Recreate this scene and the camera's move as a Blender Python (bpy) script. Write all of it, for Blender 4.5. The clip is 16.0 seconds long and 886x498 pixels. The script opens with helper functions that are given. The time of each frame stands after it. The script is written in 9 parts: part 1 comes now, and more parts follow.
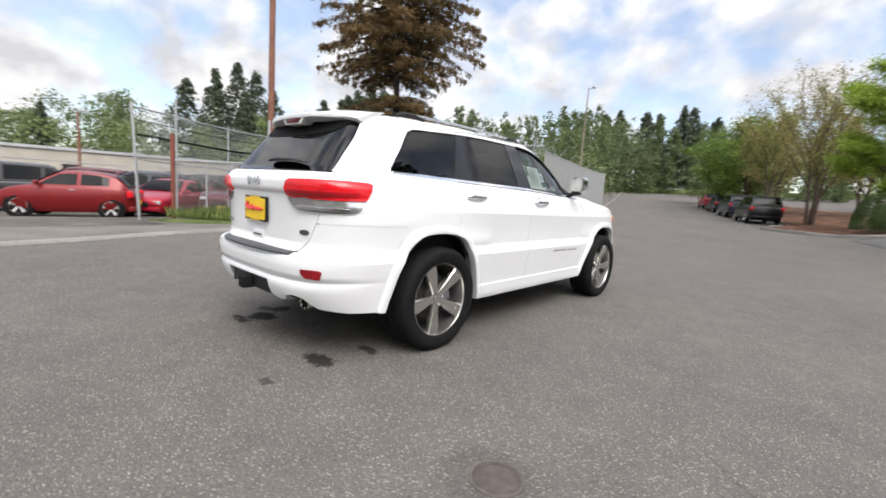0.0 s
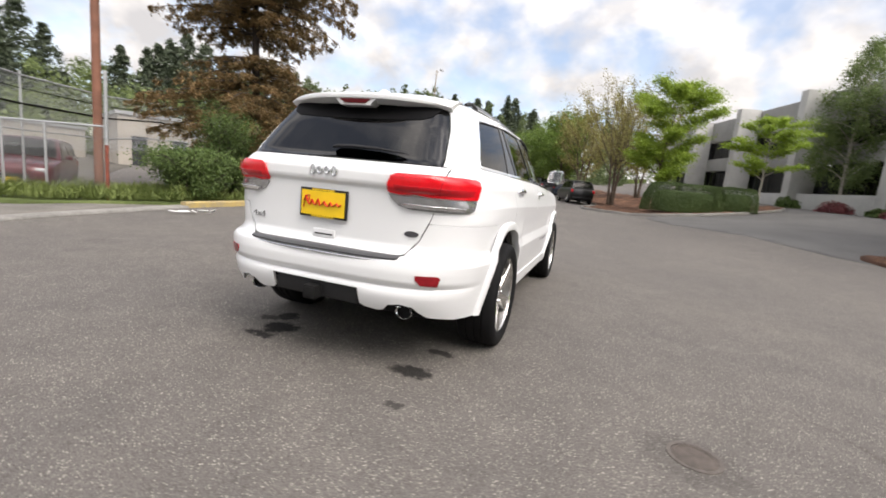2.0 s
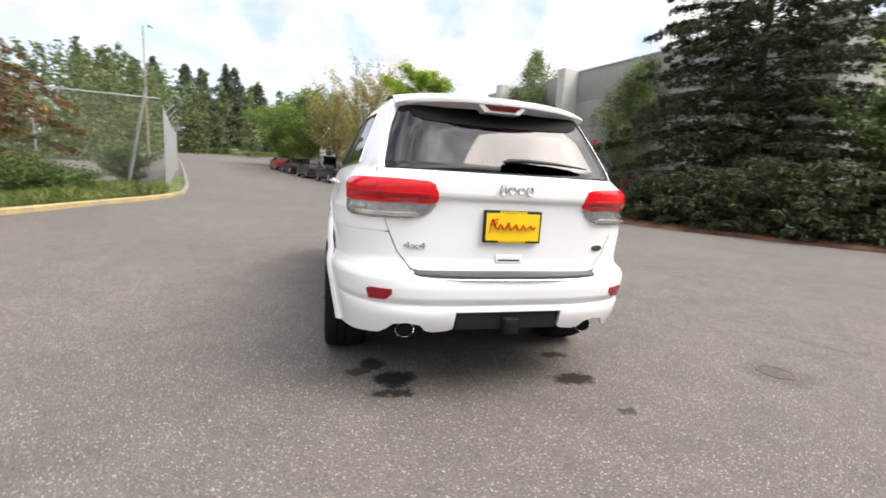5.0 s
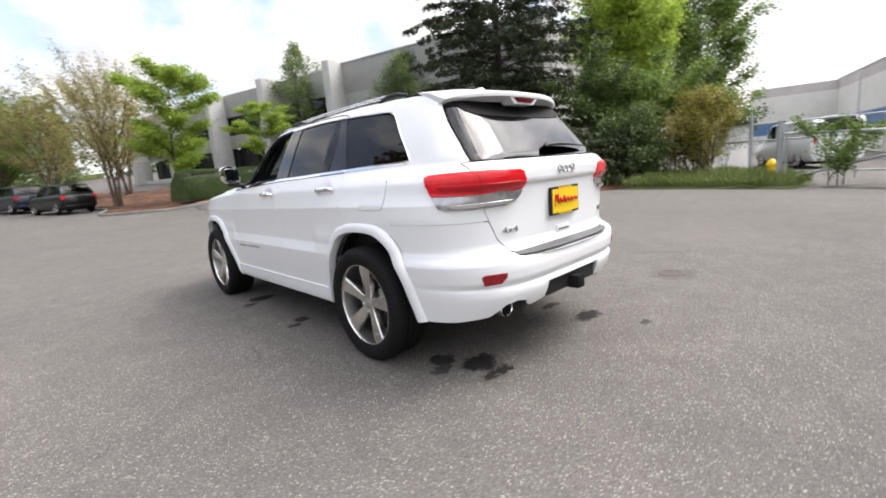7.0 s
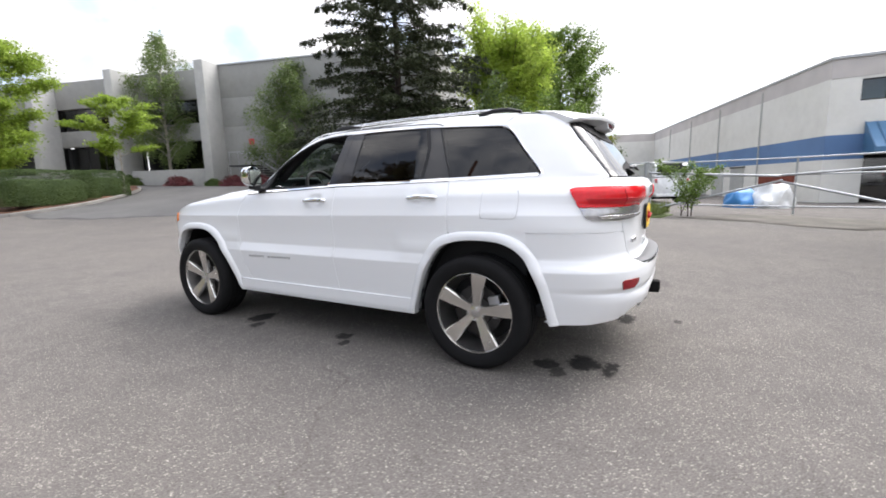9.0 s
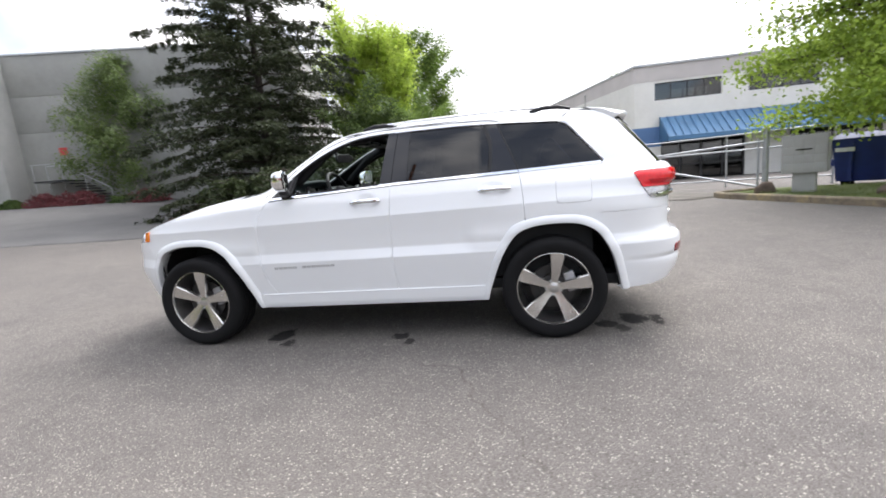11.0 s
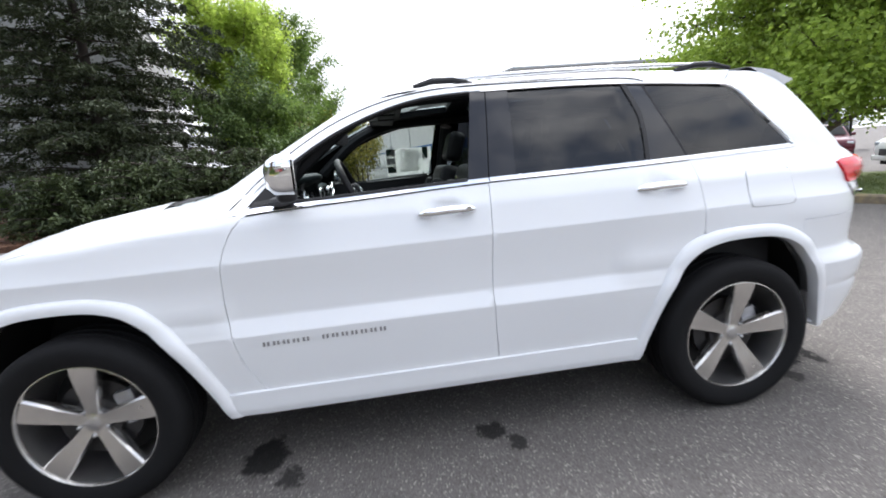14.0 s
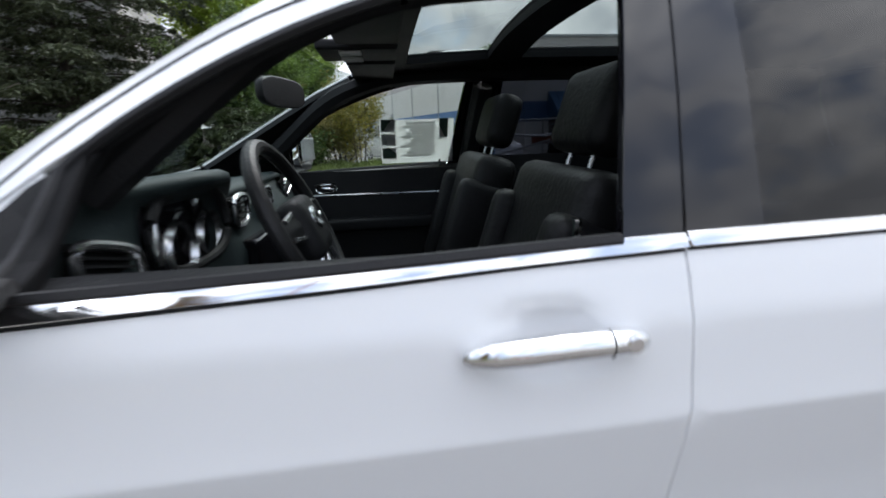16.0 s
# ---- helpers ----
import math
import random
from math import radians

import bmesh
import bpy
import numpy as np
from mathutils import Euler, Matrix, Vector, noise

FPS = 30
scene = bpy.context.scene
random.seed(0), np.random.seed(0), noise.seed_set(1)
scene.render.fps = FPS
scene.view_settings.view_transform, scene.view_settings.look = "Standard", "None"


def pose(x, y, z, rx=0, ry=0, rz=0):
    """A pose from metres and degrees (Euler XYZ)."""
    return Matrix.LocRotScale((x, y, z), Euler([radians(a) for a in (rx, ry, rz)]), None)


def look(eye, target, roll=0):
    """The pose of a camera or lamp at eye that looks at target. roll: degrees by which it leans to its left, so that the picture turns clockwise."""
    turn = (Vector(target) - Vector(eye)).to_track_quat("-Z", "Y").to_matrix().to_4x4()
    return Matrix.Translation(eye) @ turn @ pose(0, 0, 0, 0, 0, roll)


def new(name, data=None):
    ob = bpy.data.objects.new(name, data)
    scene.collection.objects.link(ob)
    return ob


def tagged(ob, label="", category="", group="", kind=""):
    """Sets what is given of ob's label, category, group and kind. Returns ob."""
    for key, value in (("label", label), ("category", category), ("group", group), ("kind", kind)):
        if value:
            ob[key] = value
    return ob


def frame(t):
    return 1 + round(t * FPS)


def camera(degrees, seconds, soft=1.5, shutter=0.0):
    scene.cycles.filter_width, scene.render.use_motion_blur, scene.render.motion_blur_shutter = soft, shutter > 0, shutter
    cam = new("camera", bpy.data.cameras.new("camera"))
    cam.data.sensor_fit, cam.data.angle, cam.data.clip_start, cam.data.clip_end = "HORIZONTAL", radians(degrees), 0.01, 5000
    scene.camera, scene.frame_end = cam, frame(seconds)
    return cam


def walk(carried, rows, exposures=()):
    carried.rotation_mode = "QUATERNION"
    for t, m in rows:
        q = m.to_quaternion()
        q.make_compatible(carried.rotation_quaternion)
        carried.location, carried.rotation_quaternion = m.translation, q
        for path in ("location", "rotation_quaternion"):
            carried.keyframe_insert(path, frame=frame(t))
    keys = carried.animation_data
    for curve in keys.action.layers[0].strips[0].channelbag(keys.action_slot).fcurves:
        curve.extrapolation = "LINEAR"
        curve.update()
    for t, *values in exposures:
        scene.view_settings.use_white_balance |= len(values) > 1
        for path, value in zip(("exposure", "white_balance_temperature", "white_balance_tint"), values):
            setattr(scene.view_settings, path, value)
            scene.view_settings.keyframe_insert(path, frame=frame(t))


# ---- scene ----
cam = camera(91.9, 16.0, soft=1.7, shutter=0.5)
PATH = [
    (0, (2.920, -2.254, 1.137), (1.599, -0.776, 0.876), 3.80),
    (0.5, (2.588, -2.526, 1.140), (1.442, -0.907, 0.884), 3.94),
    (1, (2.249, -2.721, 1.132), (1.245, -1.013, 0.860), 4.01),
    (1.5, (1.882, -2.857, 1.136), (1.001, -1.080, 0.877), 5.93),
    (2, (1.499, -3.004, 1.138), (0.829, -1.145, 0.829), 5.64),
    (2.5, (1.064, -3.054, 1.136), (0.503, -1.161, 0.812), 4.30),
    (3, (0.664, -3.163, 1.149), (0.282, -1.228, 0.818), 2.94),
    (3.5, (0.255, -3.184, 1.152), (0.039, -1.224, 0.818), 1.24),
    (4, (-0.144, -3.155, 1.162), (-0.129, -1.183, 0.831), 2.58),
    (6.5, (-1.993, -2.508, 1.170), (-0.830, -0.916, 0.834), -2.61),
    (7, (-2.349, -2.313, 1.186), (-1.002, -0.880, 0.824), -4.90),
    (7.5, (-2.623, -2.033, 1.169), (-1.151, -0.734, 0.787), -4.93),
    (8, (-2.873, -1.740, 1.176), (-1.297, -0.557, 0.837), -2.98),
    (10.5, (-3.887, -0.140, 1.241), (-1.990, 0.399, 0.911), -4.13),
    (11, (-3.987, 0.224, 1.244), (-2.047, 0.579, 0.908), -5.07),
    (11.5, (-3.975, 0.561, 1.239), (-2.022, 0.778, 0.870), -4.53),
    (12, (-3.852, 0.858, 1.257), (-1.880, 0.933, 0.928), -2.47),
    (12.5, (-3.670, 1.152, 1.286), (-1.713, 1.103, 0.878), -3.54),
    (13, (-3.333, 1.324, 1.304), (-1.376, 1.274, 0.895), -4.47),
    (13.5, (-2.990, 1.498, 1.311), (-1.035, 1.382, 0.905), -3.10),
    (14, (-2.653, 1.595, 1.305), (-0.707, 1.363, 0.907), -4.80),
    (14.5, (-2.271, 1.600, 1.346), (-0.324, 1.405, 0.931), -2.30),
    (15, (-1.968, 1.638, 1.355), (-0.046, 1.359, 0.876), -3.40),
    (15.5, (-1.664, 1.653, 1.375), (0.231, 1.311, 0.833), -4.10),
    (16, (-1.356, 1.552, 1.363), (0.560, 1.315, 0.840), -1.90),
]
EXPOSURES = [(0, 0.38, 6650, 12), (1.5, 0.38, 6900, 13), (3.5, 0.70, 7050, 14), (8, 0.80, 6600, 13), (12.5, 1.02, 6450, 13), (14.5, 0.96, 6250, 12), (15.3, 0.94, 6250, 12), (16, 0.71, 6280, 12)]
walk(cam, [(t, look(eye, target, roll)) for t, eye, target, roll in PATH], EXPOSURES)

# ---- world, sun ----
SUN_ELEV, SUN_DIR = radians(52), (0.80, -0.45)
world = bpy.data.worlds.new("sky")
scene.world = world
world.use_nodes = True
wn, wl = world.node_tree.nodes, world.node_tree.links
wn.clear()
sky = wn.new("ShaderNodeTexSky")
sky.sky_type, sky.sun_disc = "NISHITA", False
sky.sun_elevation, sky.sun_rotation = SUN_ELEV, math.atan2(SUN_DIR[0], SUN_DIR[1])
sky.air_density, sky.dust_density, sky.ozone_density = 1.0, 0.6, 1.6
geo = wn.new("ShaderNodeTexCoord")
sep = wn.new("ShaderNodeSeparateXYZ")
wl.new(geo.outputs["Generated"], sep.inputs[0])
lift = wn.new("ShaderNodeMath")
lift.operation = "ADD"
lift.inputs[1].default_value = 0.90
wl.new(sep.outputs["Z"], lift.inputs[0])
flat = wn.new("ShaderNodeVectorMath")
flat.operation = "DIVIDE"
comb = wn.new("ShaderNodeCombineXYZ")
for i in range(3):
    wl.new(lift.outputs[0], comb.inputs[i])
wl.new(geo.outputs["Generated"], flat.inputs[0])
wl.new(comb.outputs[0], flat.inputs[1])
cloud = wn.new("ShaderNodeTexNoise")
cloud.inputs["Scale"].default_value, cloud.inputs["Detail"].default_value = 8.0, 4.0
cloud.inputs["Roughness"].default_value, cloud.inputs["Distortion"].default_value = 0.50, 0.15
wl.new(flat.outputs[0], cloud.inputs["Vector"])
cover = wn.new("ShaderNodeValToRGB")
cover.color_ramp.elements[0].position, cover.color_ramp.elements[0].color = 0.42, (0.26, 0.26, 0.26, 1)
cover.color_ramp.elements[1].position, cover.color_ramp.elements[1].color = 0.62, (1, 1, 1, 1)
# thinner cover away from the sun, broken overhead and hazy low down
lean = wn.new("ShaderNodeMath")
lean.operation, lean.inputs[1].default_value = "MULTIPLY_ADD", 0.13
wl.new(cloud.outputs[0], lean.inputs[2])
broken = wn.new("ShaderNodeMath")
broken.operation, broken.inputs[1].default_value = "MULTIPLY_ADD", -0.24
wl.new(sep.outputs["Z"], broken.inputs[0])
wl.new(lean.outputs[0], broken.inputs[2])
haze = wn.new("ShaderNodeMath")
haze.operation, haze.inputs[1].default_value = "ADD", 0.13
wl.new(broken.outputs[0], haze.inputs[0])
wl.new(haze.outputs[0], cover.inputs[0])
puff = wn.new("ShaderNodeTexNoise")
puff.inputs["Scale"].default_value, puff.inputs["Detail"].default_value = 11.0, 4.0
wl.new(flat.outputs[0], puff.inputs["Vector"])
shade = wn.new("ShaderNodeValToRGB")
shade.color_ramp.elements[0].position, shade.color_ramp.elements[0].color = 0.38, (5.5, 5.65, 5.95, 1)
shade.color_ramp.elements[1].position, shade.color_ramp.elements[1].color = 0.62, (8.4, 8.45, 8.5, 1)
wl.new(puff.outputs[0], shade.inputs[0])
# overcast: the cloud is brighter overhead than at the horizon
zen = wn.new("ShaderNodeMapRange")
zen.inputs["From Min"].default_value, zen.inputs["From Max"].default_value = 0.25, 1.0
zen.inputs["To Min"].default_value, zen.inputs["To Max"].default_value = 1.0, 2.6
wl.new(sep.outputs["Z"], zen.inputs[0])
# and brightest round the veiled sun
toward = wn.new("ShaderNodeVectorMath")
toward.operation = "DOT_PRODUCT"
toward.inputs[1].default_value = Vector((SUN_DIR[0], SUN_DIR[1], math.tan(SUN_ELEV) * math.hypot(*SUN_DIR))).normalized()
wl.new(geo.outputs["Generated"], toward.inputs[0])
near = wn.new("ShaderNodeMath")
near.operation, near.use_clamp = "MAXIMUM", True
near.inputs[1].default_value = 0.0
wl.new(toward.outputs["Value"], near.inputs[0])
wl.new(toward.outputs["Value"], lean.inputs[0])
glow = wn.new("ShaderNodeMath")
glow.operation, glow.inputs[1].default_value = "POWER", 8.0
wl.new(near.outputs[0], glow.inputs[0])
veil = wn.new("ShaderNodeMath")
veil.operation, veil.inputs[1].default_value = "MULTIPLY_ADD", 6.0
wl.new(glow.outputs[0], veil.inputs[0])
wl.new(zen.outputs[0], veil.inputs[2])
tall = wn.new("ShaderNodeVectorMath")
tall.operation = "SCALE"
wl.new(shade.outputs[0], tall.inputs[0])
wl.new(veil.outputs[0], tall.inputs["Scale"])
mix = wn.new("ShaderNodeMix")
mix.data_type = "RGBA"
wl.new(cover.outputs[0], mix.inputs[0])
thin = wn.new("ShaderNodeVectorMath")
thin.operation = "SCALE"
thin.inputs["Scale"].default_value = 1.75
wl.new(sky.outputs[0], thin.inputs[0])
wl.new(thin.outputs[0], mix.inputs[6])
wl.new(tall.outputs[0], mix.inputs[7])
back = wn.new("ShaderNodeBackground")
back.inputs["Strength"].default_value = 0.10
wl.new(mix.outputs[2], back.inputs["Color"])
wo = wn.new("ShaderNodeOutputWorld")
wl.new(back.outputs[0], wo.inputs[0])

sun_data = bpy.data.lights.new("sun", "SUN")
sun_data.energy, sun_data.angle, sun_data.color = 1.5, radians(34), (1.0, 0.955, 0.89)
sun = new("sun", sun_data)
sun.matrix_world = look((0, 0, 60), (-SUN_DIR[0] * 50, -SUN_DIR[1] * 50, 60 - math.tan(SUN_ELEV) * 50 * math.hypot(*SUN_DIR)))

# ---- materials ----
def material(name):
    m = bpy.data.materials.new(name)
    m.use_nodes = True
    return m, m.node_tree.nodes, m.node_tree.links, m.node_tree.nodes["Principled BSDF"]


def ramp(nodes, stops):
    r = nodes.new("ShaderNodeValToRGB")
    e = r.color_ramp.elements
    while len(e) < len(stops):
        e.new(0.5)
    for el, (p, c) in zip(e, stops):
        el.position, el.color = p, (*c, 1)
    return r


def plain(name, color, rough=0.5, metal=0.0, vary=0.12, scale=6.0, bump=0.0, bump_scale=80.0, coat=0.0, spec=0.5, coat_rough=0.03):
    """A painted, moulded or cast surface with slight stains at one scale and grain at another."""
    m, n, l, b = material(name)
    tc = n.new("ShaderNodeTexCoord")
    big = n.new("ShaderNodeTexNoise")
    big.inputs["Scale"].default_value, big.inputs["Detail"].default_value = scale, 6
    l.new(tc.outputs["Object"], big.inputs["Vector"])
    r = ramp(n, [(0.25, [c * (1 - vary) for c in color]), (0.75, [min(1, c * (1 + vary)) for c in color])])
    l.new(big.outputs[0], r.inputs[0])
    l.new(r.outputs[0], b.inputs["Base Color"])
    rr = n.new("ShaderNodeMapRange")
    rr.inputs["To Min"].default_value, rr.inputs["To Max"].default_value = max(0.02, rough - 0.06), min(1, rough + 0.08)
    l.new(big.outputs[0], rr.inputs[0])
    l.new(rr.outputs[0], b.inputs["Roughness"])
    b.inputs["Metallic"].default_value = metal
    b.inputs["Coat Weight"].default_value = coat
    b.inputs["Coat Roughness"].default_value = coat_rough
    b.inputs["Specular IOR Level"].default_value = spec
    if bump:
        fine = n.new("ShaderNodeTexNoise")
        fine.inputs["Scale"].default_value, fine.inputs["Detail"].default_value = bump_scale, 4
        l.new(tc.outputs["Object"], fine.inputs["Vector"])
        bp = n.new("ShaderNodeBump")
        bp.inputs["Strength"].default_value, bp.inputs["Distance"].default_value = bump, 0.01
        l.new(fine.outputs[0], bp.inputs["Height"])
        l.new(bp.outputs[0], b.inputs["Normal"])
    return m


def glassy(name, tint, rough=0.0, density=0.06, ior=1.5):
    """A thin pane: tinted see-through with a Fresnel gloss."""
    m, n, l, b = material(name)
    n.remove(b)
    out = n["Material Output"]
    tr, gl, fr, mx = n.new("ShaderNodeBsdfTransparent"), n.new("ShaderNodeBsdfGlossy"), n.new("ShaderNodeLayerWeight"), n.new("ShaderNodeMixShader")
    tr.inputs[0].default_value = (*tint, 1)
    gl.inputs["Roughness"].default_value = rough
    fr.inputs["Blend"].default_value = 0.5
    edge = n.new("ShaderNodeMath")
    edge.operation, edge.inputs[1].default_value = "POWER", 5.0
    l.new(fr.outputs["Facing"], edge.inputs[0])
    f0 = ((ior - 1) / (ior + 1)) ** 2
    gain = n.new("ShaderNodeMath")
    gain.operation, gain.inputs[1].default_value, gain.inputs[2].default_value = "MULTIPLY_ADD", 0.9 - f0, f0 + density
    l.new(edge.outputs[0], gain.inputs[0])
    l.new(gain.outputs[0], mx.inputs[0])
    l.new(tr.outputs[0], mx.inputs[1])
    l.new(gl.outputs[0], mx.inputs[2])
    l.new(mx.outputs[0], out.inputs[0])
    return m


def foliage(name, dark, light, rough=0.55, trans=0.25):
    """Leaves: colour varies from leaf to leaf and from clump to clump; some light passes through."""
    m, n, l, b = material(name)
    gm = n.new("ShaderNodeNewGeometry")
    tc = n.new("ShaderNodeTexCoord")
    big = n.new("ShaderNodeTexNoise")
    big.inputs["Scale"].default_value, big.inputs["Detail"].default_value = 0.9, 3
    l.new(tc.outputs["Object"], big.inputs["Vector"])
    add = n.new("ShaderNodeMath")
    add.operation = "MULTIPLY_ADD"
    add.inputs[1].default_value, add.inputs[2].default_value = 0.45, 0.0
    l.new(gm.outputs["Random Per Island"], add.inputs[0])
    sm = n.new("ShaderNodeMath")
    sm.operation = "ADD"
    mul = n.new("ShaderNodeMath")
    mul.operation, mul.inputs[1].default_value = "MULTIPLY", 0.75
    l.new(big.outputs[0], mul.inputs[0])
    l.new(add.outputs[0], sm.inputs[0])
    l.new(mul.outputs[0], sm.inputs[1])
    r = ramp(n, [(0.2, dark), (0.95, light)])
    l.new(sm.outputs[0], r.inputs[0])
    l.new(r.outputs[0], b.inputs["Base Color"])
    b.inputs["Roughness"].default_value = rough
    b.inputs["Specular IOR Level"].default_value = 0.3
    tl, mx = n.new("ShaderNodeBsdfTranslucent"), n.new("ShaderNodeMixShader")
    l.new(r.outputs[0], tl.inputs[0])
    mx.inputs[0].default_value = trans
    l.new(b.outputs[0], mx.inputs[1])
    l.new(tl.outputs[0], mx.inputs[2])
    l.new(mx.outputs[0], n["Material Output"].inputs[0])
    return m


# centre, half length, half width (m) and strength of the oil and water stains on the asphalt
STAINS = [(0.57, -0.76, 0.14, 0.075, 0.9), (0.61, -0.40, 0.09, 0.06, 0.8), (0.65, -1.155, 0.06, 0.045, 0.6), (-0.53, -0.63, 0.13, 0.10, 0.95), (-0.57, -0.79, 0.12, 0.055, 0.92), (-0.65, -0.41, 0.08, 0.09, 0.85), (-0.73, -0.51, 0.08, 0.05, 0.7),
          (-0.74, 2.29, 0.15, 0.095, 0.92), (-0.91, 2.15, 0.065, 0.05, 0.8), (-0.81, 1.21, 0.075, 0.055, 0.85), (-0.92, 1.11, 0.06, 0.045, 0.8), (2.045, -0.90, 0.24, 0.20, 0.18)]


def make_asphalt():
    m, n, l, b = material("asphalt")
    gm = n.new("ShaderNodeNewGeometry")
    pos = gm.outputs["Position"]

    def noise_node(scale, detail=4, rough=0.5):
        t = n.new("ShaderNodeTexNoise")
        t.inputs["Scale"].default_value, t.inputs["Detail"].default_value, t.inputs["Roughness"].default_value = scale, detail, rough
        l.new(pos, t.inputs["Vector"])
        return t

    def mult(a, c, fac=1.0):
        x = n.new("ShaderNodeMix")
        x.data_type, x.blend_type = "RGBA", "MULTIPLY"
        x.inputs[0].default_value = fac
        l.new(a, x.inputs[6])
        l.new(c, x.inputs[7])
        return x.outputs[2]

    stones = n.new("ShaderNodeTexVoronoi")
    stones.inputs["Scale"].default_value = 150
    l.new(pos, stones.inputs["Vector"])
    tone = n.new("ShaderNodeSeparateColor")
    l.new(stones.outputs["Color"], tone.inputs[0])
    chips = ramp(n, [(0.0, (0.105, 0.097, 0.090)), (0.30, (0.134, 0.124, 0.116)), (0.87, (0.160, 0.149, 0.138)), (0.94, (0.215, 0.20, 0.182)), (0.99, (0.36, 0.337, 0.305))])
    l.new(tone.outputs[0], chips.inputs[0])
    edge = ramp(n, [(0.25, (1, 1, 1)), (0.62, (0.68, 0.68, 0.68))])
    l.new(stones.outputs["Distance"], edge.inputs[0])
    c = mult(chips.outputs[0], edge.outputs[0], 0.8)
    big = ramp(n, [(0.3, (0.91, 0.91, 0.92)), (0.7, (1.10, 1.09, 1.07))])
    l.new(noise_node(0.35, 5, 0.6).outputs[0], big.inputs[0])
    c = mult(c, big.outputs[0])
    mid = ramp(n, [(0.35, (0.91, 0.91, 0.91)), (0.65, (1.08, 1.075, 1.07))])
    l.new(noise_node(3.2, 6, 0.65).outputs[0], mid.inputs[0])
    c = mult(c, mid.outputs[0])
    # cracks
    wob = noise_node(0.9, 5)
    shift = n.new("ShaderNodeVectorMath")
    shift.operation = "MULTIPLY_ADD"
    shift.inputs[1].default_value = (1.3, 1.3, 0)
    l.new(wob.outputs["Color"], shift.inputs[0])
    l.new(pos, shift.inputs[2])
    crack = n.new("ShaderNodeTexVoronoi")
    crack.feature = "DISTANCE_TO_EDGE"
    crack.inputs["Scale"].default_value = 0.33
    l.new(shift.outputs[0], crack.inputs["Vector"])
    cr = ramp(n, [(0.0, (0.74, 0.73, 0.72)), (0.003, (1, 1, 1))])
    l.new(crack.outputs["Distance"], cr.inputs[0])
    keep = ramp(n, [(0.55, (0, 0, 0)), (0.64, (1, 1, 1))])
    l.new(noise_node(0.5, 2).outputs[0], keep.inputs[0])
    cx = n.new("ShaderNodeMix")
    cx.data_type, cx.blend_type = "RGBA", "MULTIPLY"
    l.new(keep.outputs[0], cx.inputs[0])
    l.new(c, cx.inputs[6])
    l.new(cr.outputs[0], cx.inputs[7])
    c = cx.outputs[2]
    # stains
    ragged = noise_node(13, 6, 0.7)
    rag2 = n.new("ShaderNodeVectorMath")
    rag2.operation = "MULTIPLY_ADD"
    rag2.inputs[1].default_value = (0.21, 0.21, 0)
    l.new(ragged.outputs["Color"], rag2.inputs[0])
    l.new(pos, rag2.inputs[2])
    wet = None
    for x, y, a, w, k in STAINS:
        sub = n.new("ShaderNodeVectorMath")
        sub.operation = "SUBTRACT"
        sub.inputs[1].default_value = (x + 0.105, y + 0.105, 0)
        l.new(rag2.outputs[0], sub.inputs[0])
        dv = n.new("ShaderNodeVectorMath")
        dv.operation = "MULTIPLY"
        dv.inputs[1].default_value = (1 / a, 1 / w, 0)
        l.new(sub.outputs[0], dv.inputs[0])
        ln = n.new("ShaderNodeVectorMath")
        ln.operation = "LENGTH"
        l.new(dv.outputs[0], ln.inputs[0])
        mr = n.new("ShaderNodeMapRange")
        mr.inputs["From Min"].default_value, mr.inputs["From Max"].default_value = 1.15, 0.8
        mr.inputs["To Max"].default_value = k
        l.new(ln.outputs["Value"], mr.inputs[0])
        if wet is None:
            wet = mr.outputs[0]
        else:
            mx = n.new("ShaderNodeMath")
            mx.operation = "MAXIMUM"
            l.new(wet, mx.inputs[0])
            l.new(mr.outputs[0], mx.inputs[1])
            wet = mx.outputs[0]
    st = n.new("ShaderNodeMix")
    st.data_type = "RGBA"
    st.inputs[7].default_value = (0.012, 0.0115, 0.011, 1)
    l.new(wet, st.inputs[0])
    l.new(c, st.inputs[6])
    l.new(st.outputs[2], b.inputs["Base Color"])
    b.inputs["Roughness"].default_value = 0.88
    b.inputs["Specular IOR Level"].default_value = 0.15
    bp = n.new("ShaderNodeBump")
    bp.inputs["Strength"].default_value, bp.inputs["Distance"].default_value = 0.55, 0.005
    bp.invert = True
    l.new(stones.outputs["Distance"], bp.inputs["Height"])
    l.new(bp.outputs[0], b.inputs["Normal"])
    return m


